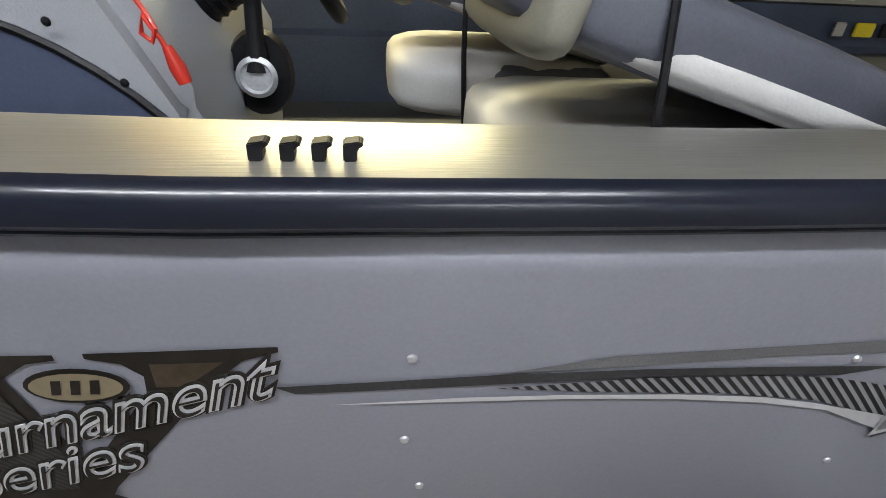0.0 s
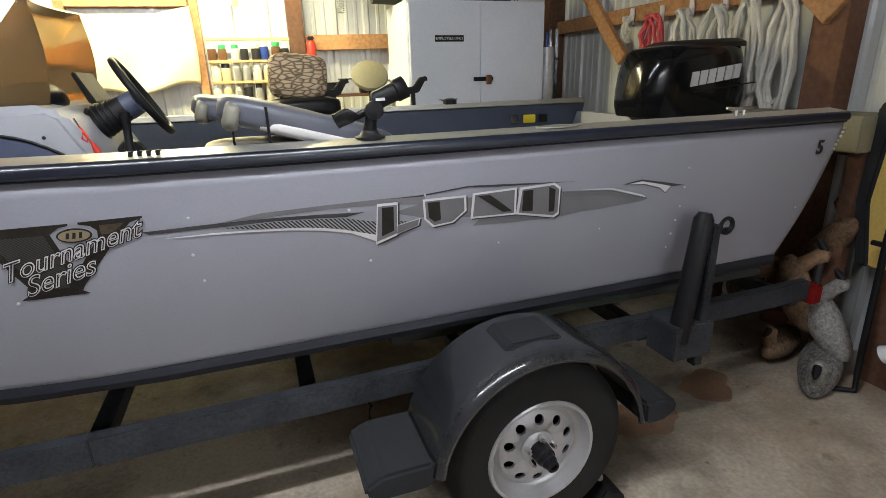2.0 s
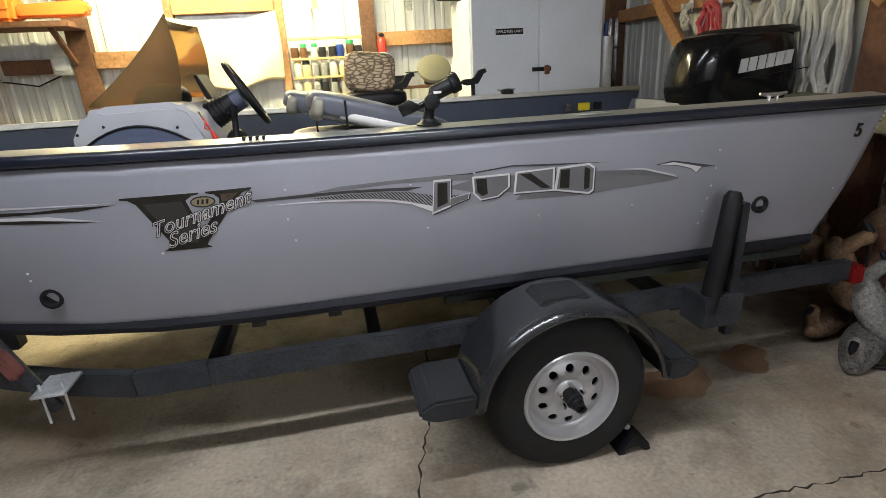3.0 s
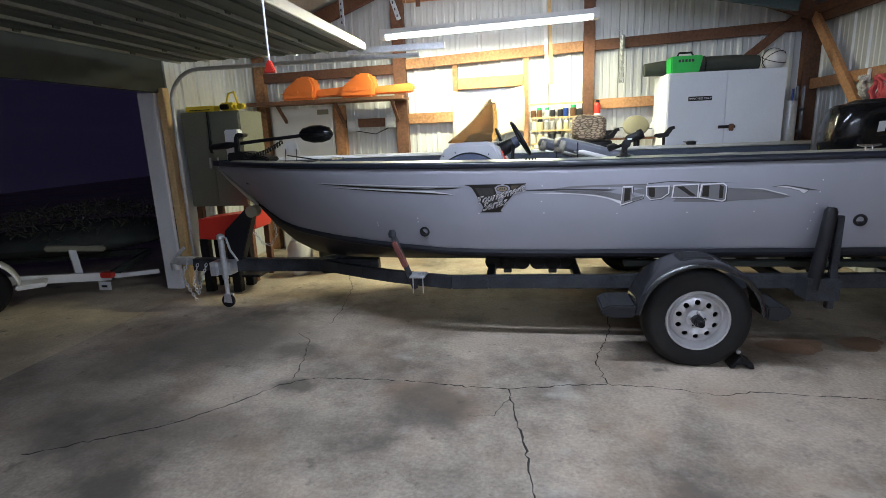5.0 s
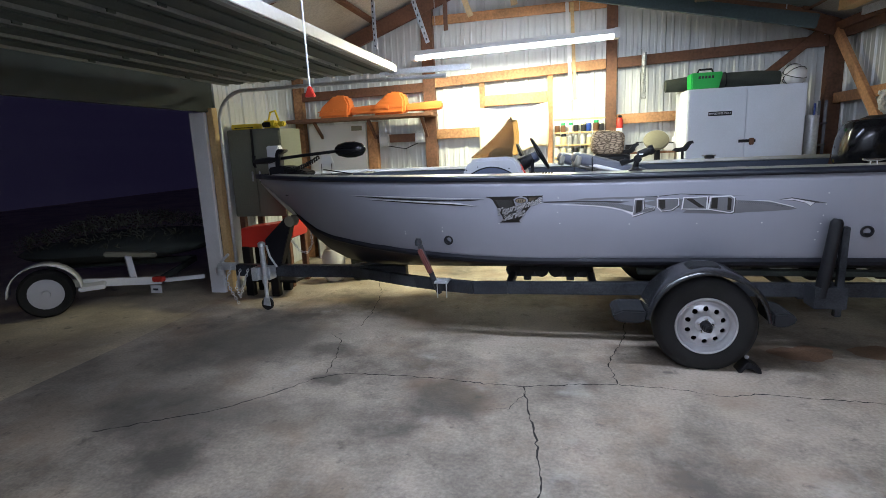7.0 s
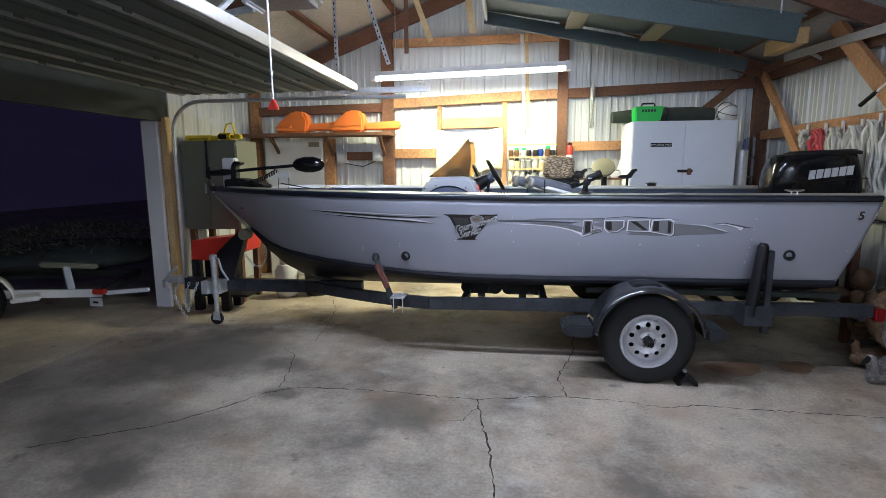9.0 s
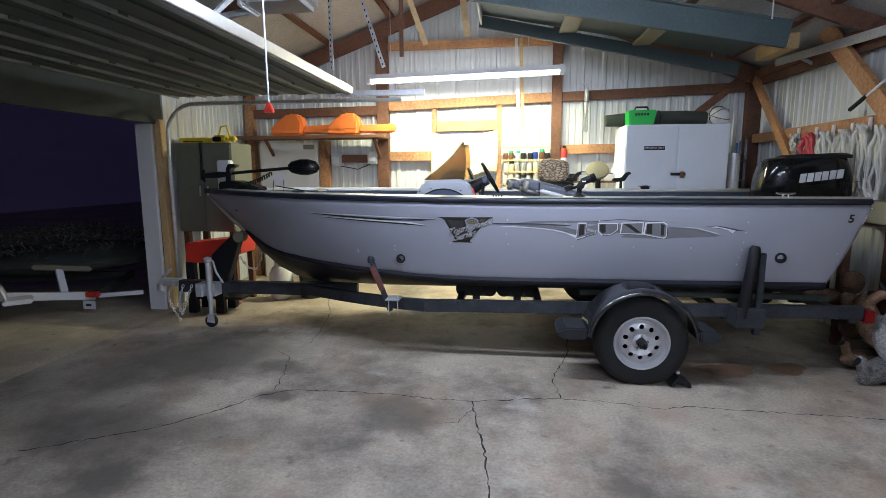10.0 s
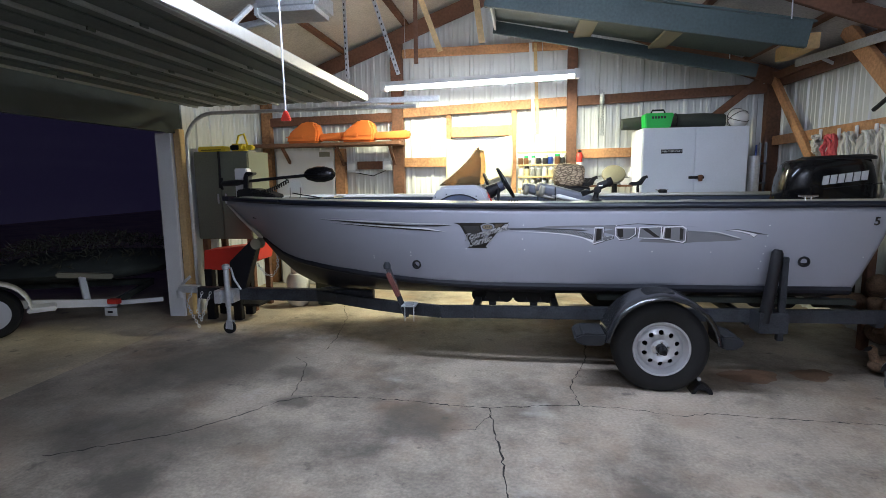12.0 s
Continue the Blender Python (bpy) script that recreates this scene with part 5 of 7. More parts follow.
road_wheel(-0.07, -1, trailer)
road_wheel(2 * YC + 0.07, 1, trailer)
for side in (-1, 1):
    y0, y1 = sorted((YC + side * (YC + 0.12), YC + side * (YC - 0.2)))
    outer, inner = [], []
    for i in range(41):
        a = math.pi * (0.04 + 0.92 * i / 40)
        outer.append((0.43 * math.cos(a), 0.335 + 0.425 * math.sin(a)))
        inner.append((0.385 * math.cos(a), 0.335 + 0.385 * math.sin(a)))
    bm = bmesh.new()
    rows = []
    yo, yi = (y0, y1) if side < 0 else (y1, y0)
    for (ox, oz), (ix, iz) in zip(outer, inner):
        o, i_ = Vector((ox, 0, oz)), Vector((ix, 0, iz))
        def at(v, y):
            return bm.verts.new((v.x, y, v.z))
        d = (i_ - o)
        s2 = 1 if yi > yo else -1
        rows.append([at(i_, yo + s2 * 0.012), at(i_, yo), at(o + d * 0.75, yo - s2 * 0.004), at(o + d * 0.38, yo + s2 * 0.006), at(o + d * 0.14, yo + s2 * 0.026), at(o + d * 0.02, yo + s2 * 0.06), at(o, yo + s2 * 0.1), at(o, yi), at(o + d * 0.1, yi), at(o + d * 0.1, yo + s2 * 0.055), at(o + d * 0.35, yo + s2 * 0.02), at(o + d * 0.8, yo + s2 * 0.012)])
    for A, B in zip(rows, rows[1:]):
        for k in range(12):
            bm.faces.new((A[k], A[(k + 1) % 12], B[(k + 1) % 12], B[k]))
    bm.faces.new(rows[0])
    bm.faces.new(rows[-1][::-1])
    fender = part("fender", bm, FENDER, trailer, "shiny dark plastic fender", True)
    part("fender_pad", bm_prism([(-0.13, 0.735), (-0.1, 0.766), (0.08, 0.766), (0.11, 0.735)], "y", y0 + 0.1, y1 - 0.05, 0.006), STEP, fender, "textured tread pad")
    for pts in ([(-0.64, 0.385), (-0.64, 0.42), (-0.58, 0.45), (-0.41, 0.45), (-0.41, 0.37), (-0.44, 0.355), (-0.58, 0.355)], [(0.41, 0.455), (0.5, 0.455), (0.56, 0.43), (0.56, 0.39), (0.5, 0.355), (0.43, 0.355), (0.41, 0.37)]):
        part("fender_step", bm_prism(pts, "y", y0 + 0.01, y1, 0.012), STEP, fender, "textured fender step")

chock = thing("wheel_chock", "black plastic wheel chock against the tyre", "chock", (0.36, -0.03, 0))
prism("chock_body", [(0.22, 0.0), (0.25, 0.0), (0.262, 0.025), (0.285, 0.035), (0.325, 0.028), (0.345, 0.0), (0.378, 0.0), (0.366, 0.04), (0.325, 0.062), (0.285, 0.09), (0.262, 0.06)], "y", -0.09, 0.03, BLACK, chock, 0.004)
lathe("eyelet", [(0.012, -0.01), (0.016, 0), (0.012, 0.01)], GALV, chock, "y", (0.288, -0.03, 0.1), 10)

# ---------- outboard ----------
motor = thing("outboard_motor", "glossy black outboard motor tilted over the transom", "outboard motor", (1.75, YC, 1.35))


def cowl(name, secs, material, label):
    """A rounded cover from (z, x0, x1, half width) rows."""
    bm = bmesh.new()
    rows = []
    n = 28
    for z, x0, x1, hw, lean in secs:
        cx, rx = (x0 + x1) / 2, (x1 - x0) / 2
        row = []
        for k in range(n):
            a = 2 * math.pi * k / n
            c, s_ = math.cos(a), math.sin(a)
            px = cx + rx * math.copysign(abs(c) ** 0.5, c)
            row.append(bm.verts.new((px, YC + hw * math.copysign(abs(s_) ** 0.55, s_), z + lean * (px - cx))))
        rows.append(row)
    for A, B in zip(rows, rows[1:]):
        for k in range(n):
            bm.faces.new((A[k], A[(k + 1) % n], B[(k + 1) % n], B[k]))
    bm.faces.new(rows[0][::-1])
    bm.faces.new(rows[-1])
    return part(name, bm, material, motor, label, True)


cw = cowl("cowling", [(1.36, 1.33, 2.12, 0.19, 0.0), (1.42, 1.315, 2.125, 0.2, 0.0), (1.5, 1.32, 2.12, 0.21, 0.0), (1.6, 1.335, 2.1, 0.212, 0.0), (1.68, 1.36, 2.075, 0.208, 0.02), (1.73, 1.385, 2.055, 0.198, 0.03), (1.755, 1.42, 2.03, 0.18, 0.03), (1.768, 1.5, 1.98, 0.13, 0.03)], GLOSS, "gloss black engine cowling")
cowl("cowl_lid", [(1.74, 1.5, 2.1, 0.185, 0.03), (1.768, 1.5, 2.1, 0.18, 0.03), (1.79, 1.56, 2.05, 0.15, 0.03)], BLACK, "matt black top vent")
for dx in (0.0, 0.062, 0.124, 0.186, 0.248, 0.31):
    bm = bm_prism([(1.6 + dx, 1.525 + dx * 0.12), (1.65 + dx, 1.531 + dx * 0.12), (1.657 + dx, 1.611 + dx * 0.12), (1.607 + dx, 1.605 + dx * 0.12)], "y", YC - 0.217, YC - 0.2)
    part("emblem_bar", bm, SILVER, motor, "pale emblem bar")
prism("side_crease", [(1.62, 1.49), (2.1, 1.535), (2.1, 1.54), (1.62, 1.497)], "y", YC - 0.2165, YC - 0.2, BLACK, motor)
cowl("midsection", [(0.5, 1.72, 1.92, 0.05, 0), (0.9, 1.7, 1.95, 0.07, 0), (1.2, 1.62, 1.98, 0.12, 0), (1.36, 1.4, 2.0, 0.17, 0)], BLACK, "black leg")
cowl("gearcase", [(0.36, 1.72, 2.0, 0.02, 0), (0.42, 1.66, 2.02, 0.05, 0), (0.5, 1.68, 2.0, 0.05, 0)], BLACK, "")
box("transom_clamp", 1.52, 1.72, YC - 0.13, YC + 0.13, 0.95, 1.38, BLACK, motor, 0.02)
lathe("prop_hub", [(0.05, 0), (0.045, 0.1), (0.02, 0.13)], BLACK, motor, "x", (2.0, YC, 0.44), 16)
for k in range(3):
    a = 2 * math.pi * k / 3
    bm = bm_box(2.03, 2.042, -0.05, 0.05, 0.03, 0.16, 0.004)
    bmesh.ops.transform(bm, matrix=Matrix.Translation((0, YC, 0.44)) @ pose(0, 0, 0, math.degrees(a), 0, 0), verts=bm.verts)
    part("prop_blade", bm, BLACK, motor)

# ---------- trolling motor on the bow ----------
tm = thing("trolling_motor", "black electric trolling motor folded on the bow", "trolling motor", (-3.7, 1.2, 1.45))
bm = bm_lathe([(0.0001, -0.17), (0.03, -0.165), (0.06, -0.13), (0.082, -0.04), (0.082, 0.05), (0.06, 0.13), (0.02, 0.165), (0.0001, 0.17)], "x", (-3.14, 1.2, 1.69), 20, None, (0.85, 1.0))
part("control_head", bm, GLOSS, tm, "gloss black oval control head", True)
box("head_badge", -3.2, -3.1, 1.14, 1.145, 1.68, 1.7, SILVER, tm, 0.001)
tube("shaft", [(-3.3, 1.2, 1.68), (-3.7, 1.2, 1.65), (-4.15, 1.2, 1.61)], 0.017, BLACK, tm, 12)
tube("motor_pod", [(-4.27, 1.2, 1.605), (-4.24, 1.2, 1.605), (-4.08, 1.2, 1.615), (-4.0, 1.2, 1.62)], [0.012, 0.03, 0.034, 0.022], BLACK, tm, 16)
for k in range(2):
    prism("blade", [(-4.28, 1.6), (-4.25, 1.6), (-4.235, 1.67 if k == 0 else 1.54), (-4.265, 1.665 if k == 0 else 1.545)], "y", 1.185, 1.2, BLACK, tm, 0.003)
prism("mount", [(-4.04, 1.44), (-3.62, 1.44), (-3.6, 1.48), (-3.72, 1.52), (-3.88, 1.555), (-4.04, 1.54)], "y", 1.1, 1.32, BLACK, tm, 0.012)
prism("mount_bracket", [(-3.99, 1.54), (-3.93, 1.54), (-3.93, 1.68), (-3.87, 1.7), (-3.87, 1.72), (-3.95, 1.73), (-3.98, 1.68)], "y", 1.15, 1.25, BLACK, tm, 0.008)
prism("paper_tag", [(-3.66, 1.52), (-3.46, 1.5), (-3.5, 1.63), (-3.6, 1.64)], "y", 1.5, 1.504, WHITE, tm, 0, "white paper tag beside the mount")
for x in (-3.62, -3.5):
    tube("tag_wire", [(x, 1.502, 1.55), (x + 0.02, 1.45, 1.45), (x + 0.04, 1.36, 1.42)], 0.004, BLACK, tm, 6)
box("rear_box", -4.19, -4.04, 1.34, 1.44, 1.44, 1.77, WHITE, tm, 0.012, "pale box behind the mount")
coil = [(-3.87 + 0.42 * i / 80, 1.1 + 0.02 * math.sin(i * 1.3), 1.5 + 0.13 * (i / 80) ** 2 + 0.02 * math.cos(i * 1.3)) for i in range(81)]
tube("coiled_cable", coil, 0.008, BLACK, tm, 6, "coiled black cable")
tube("cable", [(-3.4, 1.08, 1.5), (-3.2, 1.05, 1.47), (-3.05, 1.0, 1.45)], 0.006, BLACK, tm, 6)
box("bow_light", -2.9, -2.8, 0.92, 0.97, 1.455, 1.475, CHROME, tm, 0.006)


# ---------- rod holders ----------
def rod_holder(name, x, y, zb, big, label):
    rh = thing(name, label, "rod holder", (x, y, zb))
    if big:
        lathe("base", [(0.05, 0), (0.05, 0.006), (0.034, 0.012), (0.026, 0.025)], BLACK, rh, "z", (x, y, zb), 20)
        tube("stem", [(x, y, zb + 0.02), (x + 0.005, y, zb + 0.05), (x + 0.015, y, zb + 0.1)], [0.024, 0.02, 0.025], BLACK, rh, 14)
        lathe("knob", [(0.012, -0.055), (0.03, -0.05), (0.03, -0.03), (0.012, -0.025)], BLACK, rh, "y", (x + 0.01, y, zb + 0.09), 12)
        d = Vector((0.27, 0, 0.11)).normalized()
        a = Vector((x - 0.11, y, zb + 0.062))
        bm = bmesh.new()
        rows = []
        seg = 18
        for t, r, op in ((0, 0.028, 0.9), (0.05, 0.03, 0.9), (0.075, 0.03, 1.9), (0.12, 0.03, 1.9), (0.145, 0.03, 0.0), (0.215, 0.03, 0.0), (0.22, 0.036, 0.0), (0.255, 0.036, 0.0)):
            row = []
            up = Vector((-d.z, 0, d.x))
            for k in range(seg):
                ang = -math.pi / 2 - (math.pi - op / 1.0) + 2 * (math.pi - op / 1.0) * k / (seg - 1)
                row.append(bm.verts.new(a + d * t + r * (math.cos(ang) * Vector((0, 1, 0)) + math.sin(ang) * up)))
            rows.append(row)
        for A, B in zip(rows, rows[1:]):
            for k in range(seg - 1):
                bm.faces.new((A[k], A[k + 1], B[k + 1], B[k]))
        cr = part("cradle", bm, BLACK, rh, "open black rod cradle", True)
        so_ = cr.modifiers.new("thick", "SOLIDIFY")
        so_.thickness = 0.007
        box("label_plate", x + 0.02, x + 0.05, y - 0.0345, y - 0.029, zb + 0.118, zb + 0.127, SILVER, rh, 0.0005)
    else:
        tube("stem", [(x, y, zb), (x, y, zb + 0.1)], 0.016, BLACK, rh, 10)
        prism("yoke", [(x - 0.11, zb + 0.1), (x - 0.05, zb + 0.08), (x + 0.04, zb + 0.09), (x + 0.09, zb + 0.17), (x + 0.11, zb + 0.165), (x + 0.1, zb + 0.2), (x + 0.05, zb + 0.19), (x + 0.0, zb + 0.13), (x - 0.08, zb + 0.125)], "y", y - 0.018, y + 0.018, BLACK, rh, 0.005)
    return rh


rod_holder("rod_holder", -0.46, YGUN + 0.03, ZGUN, True, "black tube rod holder on the gunwale")
rod_holder("rod_rest", 0.28, YC + 1.0, ZGUN - 0.002, False, "black forked rod rest on the gunwale")
rod_holder("rod_rest", -0.28, YC + 1.0, ZGUN - 0.002, False, "black forked rod rest on the gunwale")
lathe("gunwale_knob", [(0.05, 0), (0.05, 0.03), (0.03, 0.04)], BLACK, boat, "z", (0.55, YC + 0.98, ZGUN - 0.002), 16)
for x, mm, w in ((1.18, YELLOW, 0.05), (1.05, CHROME, 0.03), (1.3, BLACK, 0.035)):
    box("switch_plate", x - w, x + w, YC + 0.925, YC + 0.94, 1.27, 1.33, mm, boat, 0.004)

# camouflage seat
cs = thing("covered_chair", "boat seat under a camouflage cloth cover", "boat seat", (-0.54, 1.9, 0.93))
bm = pad((0.165, 0.13, 0.125), 4.5, 9)
bmesh.ops.transform(bm, matrix=pose(-0.54, 1.9, 1.645, 0, 4, 0), verts=bm.verts)
part("cover", bm, CAMO, cs, "tan camouflage cloth cover", True)
bm = pad((0.2, 0.2, 0.05), 4.5, 6)
bmesh.ops.transform(bm, matrix=pose(-0.52, 1.86, 1.48), verts=bm.verts)
part("seat_base", bm, BLACK, cs, "black seat base", True)
lathe("pedestal", [(0.14, 0.935), (0.05, 0.96), (0.035, 1.0), (0.035, 1.46)], BLACK, cs, "z", (-0.54, 1.9, 0), 18)

# ---------- along the back wall ----------
cab = thing("storage_cabinet", "white painted two-door cabinet with a small black sign", "cabinet", (1.06, 3.2, 0))
CX0, CX1, CY0, CY1, CZ = 0.45, 1.71, 2.97, 3.62, 2.22
box("body", CX0, CX1, CY0, CY1, 0.0, CZ, CABINET, cab, 0.006)
dl = box("door", CX0 + 0.012, 1.083, CY0 - 0.022, CY0 - 0.002, 0.08, CZ - 0.02, CABINET, cab, 0.004, "white cabinet door")
box("door", 1.089, CX1 - 0.012, CY0 - 0.022, CY0 - 0.002, 0.08, CZ - 0.02, CABINET, cab, 0.004, "white cabinet door")
box("latch", 1.02, 1.2, CY0 - 0.04, CY0 - 0.022, 1.58, 1.615, BLACK, cab, 0.003, "dark rusty hasp")
box("padlock", 1.13, 1.18, CY0 - 0.06, CY0 - 0.04, 1.55, 1.63, WOOD_DARK, cab, 0.006)
box("sign", 0.68, 0.935, CY0 - 0.026, CY0 - 0.0225, 1.90, 1.95, BLACK, cab, 0.001, "black sign with white words")
writing("sign_words", "EMPLOYEES ONLY", 0.03, pose(0.8075, CY0 - 0.0275, 1.925, 90), WHITE, cab)

gb = thing("green_battery_box", "bright green plastic carry box on the cabinet", "box", (0.66, 3.15, CZ))
prism("box_body", [(0.5, CZ), (0.8, CZ), (0.84, CZ + 0.19), (0.49, CZ + 0.19)], "y", 3.02, 3.26, GREEN, gb, 0.012)
tube("box_handle", [(0.58, 3.14, CZ + 0.185), (0.6, 3.14, CZ + 0.235), (0.74, 3.14, CZ + 0.235), (0.76, 3.14, CZ + 0.185)], 0.012, BLACK, gb, 8)
for i in range(5):
    box("mark_bar", 0.57 + i * 0.036, 0.595 + i * 0.036, 3.014, 3.019, CZ + 0.12, CZ + 0.15, DRAB, gb, 0.0005)
rl = thing("canvas_roll", "dark olive rolled canvas lying on the cabinet", "canvas roll", (0.9, 3.3, CZ))
tube("roll", [(0.27, 3.4, CZ + 0.09), (0.5, 3.4, CZ + 0.1), (0.9, 3.4, CZ + 0.11), (1.3, 3.38, CZ + 0.105), (1.55, 3.38, CZ + 0.1)], [0.075, 0.09, 0.1, 0.105, 0.09], DRAB, rl, 18)
tube("roll_strap", [(0.95 + 0.0, 3.4 + 0.106 * math.cos(a), CZ + 0.11 + 0.106 * math.sin(a)) for a in [2 * math.pi * i / 20 for i in range(20)]], 0.008, BLACK, rl, 6, "", True)
bl = thing("bundled_bag", "white plastic bag bundle tied with dark cord", "bag", (1.65, 3.2, CZ))
blob("bag", (1.65, 3.2, CZ + 0.112), (0.125, 0.12, 0.115), WHITE, bl, 5, 0.12)
for tlt in (20, -35, 80):
    ring = [Matrix.Translation((1.65, 3.2, CZ + 0.112)) @ pose(0, 0, 0, tlt, tlt * 0.6, 0) @ Vector((0.128 * math.cos(a), 0.128 * math.sin(a), 0)) for a in [2 * math.pi * i / 24 for i in range(24)]]
    tube("cord", ring, 0.004, BLACK, bl, 5, "", True)
sp = thing("metal_pipe", "silver sheet-metal pipe standing beside the cabinet", "pipe", (1.87, 3.2, 0))
lathe("pipe_body", [(0.075, 0.0), (0.075, 1.86), (0.07, 1.86), (0.07, 1.7)], GALV, sp, "z", (1.87, 3.2, 0), 24)
bp_ = thing("steel_upright", "dark blue slotted steel upright leaning by the wall", "steel upright", (2.0, 3.25, 0))
for dx in (0.0, 0.07):
    beam("upright", (1.98 + dx, 3.3, 0), (2.0 + dx, 3.35, 2.03), 0.03, 0.035, NAVY, bp_)
for z in (1.0, 1.5, 1.75):
    box("rung", 1.98, 2.08, 3.3, 3.34, z, z + 0.025, NAVY, bp_)
tube("blue_tip", [(1.93, 3.3, 1.8), (1.935, 3.3, 2.0)], 0.012, BOTTLES[1], bp_, 8)

# spray cans on ledges
shelf = thing("can_rack", "clear-fronted rack with pale wooden ledges on the wall", "rack", (-0.76, YB - 0.14, 1.3))
ROWS_Z = [1.81, 1.64, 1.47, 1.3]
for z in ROWS_Z:
    box("ledge", -1.11, -0.44, YB - 0.2, YB - 0.1, z - 0.022, z, WOOD_PALE, shelf)
box("top_board", -1.12, -0.42, YB - 0.13, YB - 0.1, 1.97, 1.995, WOOD_PALE, shelf)
for x in (-1.11, -0.92, -0.76, -0.6):
    tube("wire", [(x, YB - 0.203, 1.36), (x, YB - 0.203, 1.97)], 0.0035, GALV, shelf, 6)
rng = random.Random(4)


def spray_can(x, y, z, h, r, body, cap):
    c = thing("spray_can", "spray can with a coloured cap on a wall ledge", "spray can", (x, y, z), "spray cans")
    lathe("can_body", [(r * 0.93, 0), (r, 0.006), (r, h * 0.72), (r * 0.8, h * 0.76)], BOTTLES[body], c, "z", (x, y, z), 14)
    lathe("cap", [(r * 0.88, h * 0.75), (r * 0.88, h * 0.97), (r * 0.8, h)], BOTTLES[cap], c, "z", (x, y, z), 14)
    return c


for z, n, depth in ((1.81, 8, 0.15), (1.64, 8, 0.15), (1.47, 8, 0.15), (1.3, 8, 0.15)):
    for i in range(n):
        x = -1.07 + 0.6 * i / (n - 1) + rng.uniform(-0.01, 0.01)
        h = rng.choice((0.125, 0.145, 0.155))
        spray_can(x, YB - depth, z, h, rng.choice((0.034, 0.037, 0.039)), rng.choice((0, 2, 2, 3, 4, 1, 7, 2, 0)), rng.choice((0, 0, 0, 0, 3, 2, 4, 0, 5, 6)))
for i in range(7):
    x = -1.03 + 0.09 * i
    spray_can(x, YB - 0.24, 1.3, rng.choice((0.13, 0.15)), 0.036, rng.choice((0, 2, 4, 1)), rng.choice((0, 0, 6, 3, 4)))
box("ledge", -1.11, -0.42, YB - 0.28, YB - 0.2, 1.278, 1.3, WOOD_PALE, shelf)
ext = thing("fire_extinguisher", "small red fire extinguisher hung on the post", "fire extinguisher", (-0.24, YB - 0.2, 1.75))
lathe("bottle", [(0.035, 1.74), (0.042, 1.75), (0.042, 1.93), (0.03, 1.965), (0.015, 1.975)], RED, ext, "z", (-0.24, YB - 0.15, 0), 18)
lathe("band", [(0.0425, 1.76), (0.0432, 1.77), (0.0432, 1.82), (0.0425, 1.83)], WHITE, ext, "z", (-0.24, YB - 0.15, 0), 18)
box("valve", -0.265, -0.215, YB - 0.19, YB - 0.13, 1.97, 2.0, BLACK, ext, 0.006)

# shelf unit and stool
su = thing("wall_shelf", "plain shelf unit cluttered with small gear", "shelf", (0.12, YB - 0.3, 0))
for z in (1.25, 1.48):
    box("board", -0.26, 0.52, YB - 0.42, YB - 0.14, z, z + 0.025, WOOD_PALE if z < 1.3 else WOOD_DARK, su)
for x in (-0.25, 0.5):
    box("upright", x - 0.02, x + 0.02, YB - 0.42, YB - 0.38, 0, 1.52, GALV, su)
for i, (x, m_, h) in enumerate(((-0.12, BLACK, 0.09), (0.02, GALV, 0.12), (0.2, BLACK, 0.07), (0.36, WHITE, 0.1), (0.44, BOTTLES[6], 0.24))):
    t_ = thing("small_box" if h < 0.2 else "spray_bottle", "small dark gear box on the shelf" if h < 0.2 else "pale plastic bottle on the shelf", "box" if h < 0.2 else "bottle", (x, YB - 0.3, 1.505))
    if h < 0.2:
        box("box_body", x - 0.06, x + 0.06, YB - 0.36, YB - 0.24, 1.505, 1.505 + h, m_, t_, 0.01)
        box("box_lid", x - 0.062, x + 0.062, YB - 0.362, YB - 0.238, 1.505 + h, 1.515 + h, BLACK, t_, 0.004)
    else:
        lathe("bottle_body", [(0.035, 1.505), (0.038, 1.52), (0.038, 1.66), (0.014, 1.7), (0.014, 1.75)], WHITE, t_, "z", (x, YB - 0.3, 0), 14)
st = thing("round_stool", "round khaki seat tipped on a dark pedestal", "stool", (0.12, 2.9, 0))
bm = bm_lathe([(0.0001, -0.04), (0.12, -0.038), (0.14, -0.02), (0.147, 0.0), (0.14, 0.018), (0.11, 0.026), (0.0001, 0.03)], "z", (0, 0, 0), 32)
bmesh.ops.transform(bm, matrix=pose(0.105, 2.9, 1.65, 50, 0, -6), verts=bm.verts)
part("seat", bm, KHAKI, st, "round khaki seat tipped forward", True)
lathe("pedestal", [(0.2, 0.0), (0.2, 0.02), (0.04, 0.05), (0.035, 1.6)], BLACK, st, "z", (0.12, 2.9, 0), 18)

# cloth over the window
bm = bmesh.new()
nu, nv = 26, 18
rows = []
for j in range(nv + 1):
    v = j / nv
    row = []
    for i in range(nu + 1):
        u = i / nu
        top = 2.21 + 0.03 * u - 0.075 * math.sin(math.pi * u)
        bot = 1.56 + 0.05 * u + 0.03 * math.sin(u * 9)
        x = -2.16 + 0.96 * u + 0.03 * math.sin(v * 3) * (u - 0.5)
        fold = 0.02 * math.sin(9 * u + 5 * v) * v + 0.025 * math.sin(14 * (u - 0.5) * (1 - v * 0.4)) * (1 - v)
        row.append(bm.verts.new((x, YB - 0.125 + fold, top + (bot - top) * v)))
    rows.append(row)
for A, B in zip(rows, rows[1:]):
    for i in range(nu):
        bm.faces.new((A[i], A[i + 1], B[i + 1], B[i]))
cl = tagged(finish("hanging_cloth", bm, CANVAS, None, "", True), "cream canvas cloth hung by its corners", "cloth")
so = cl.modifiers.new("thick", "SOLIDIFY")
so.thickness = 0.004
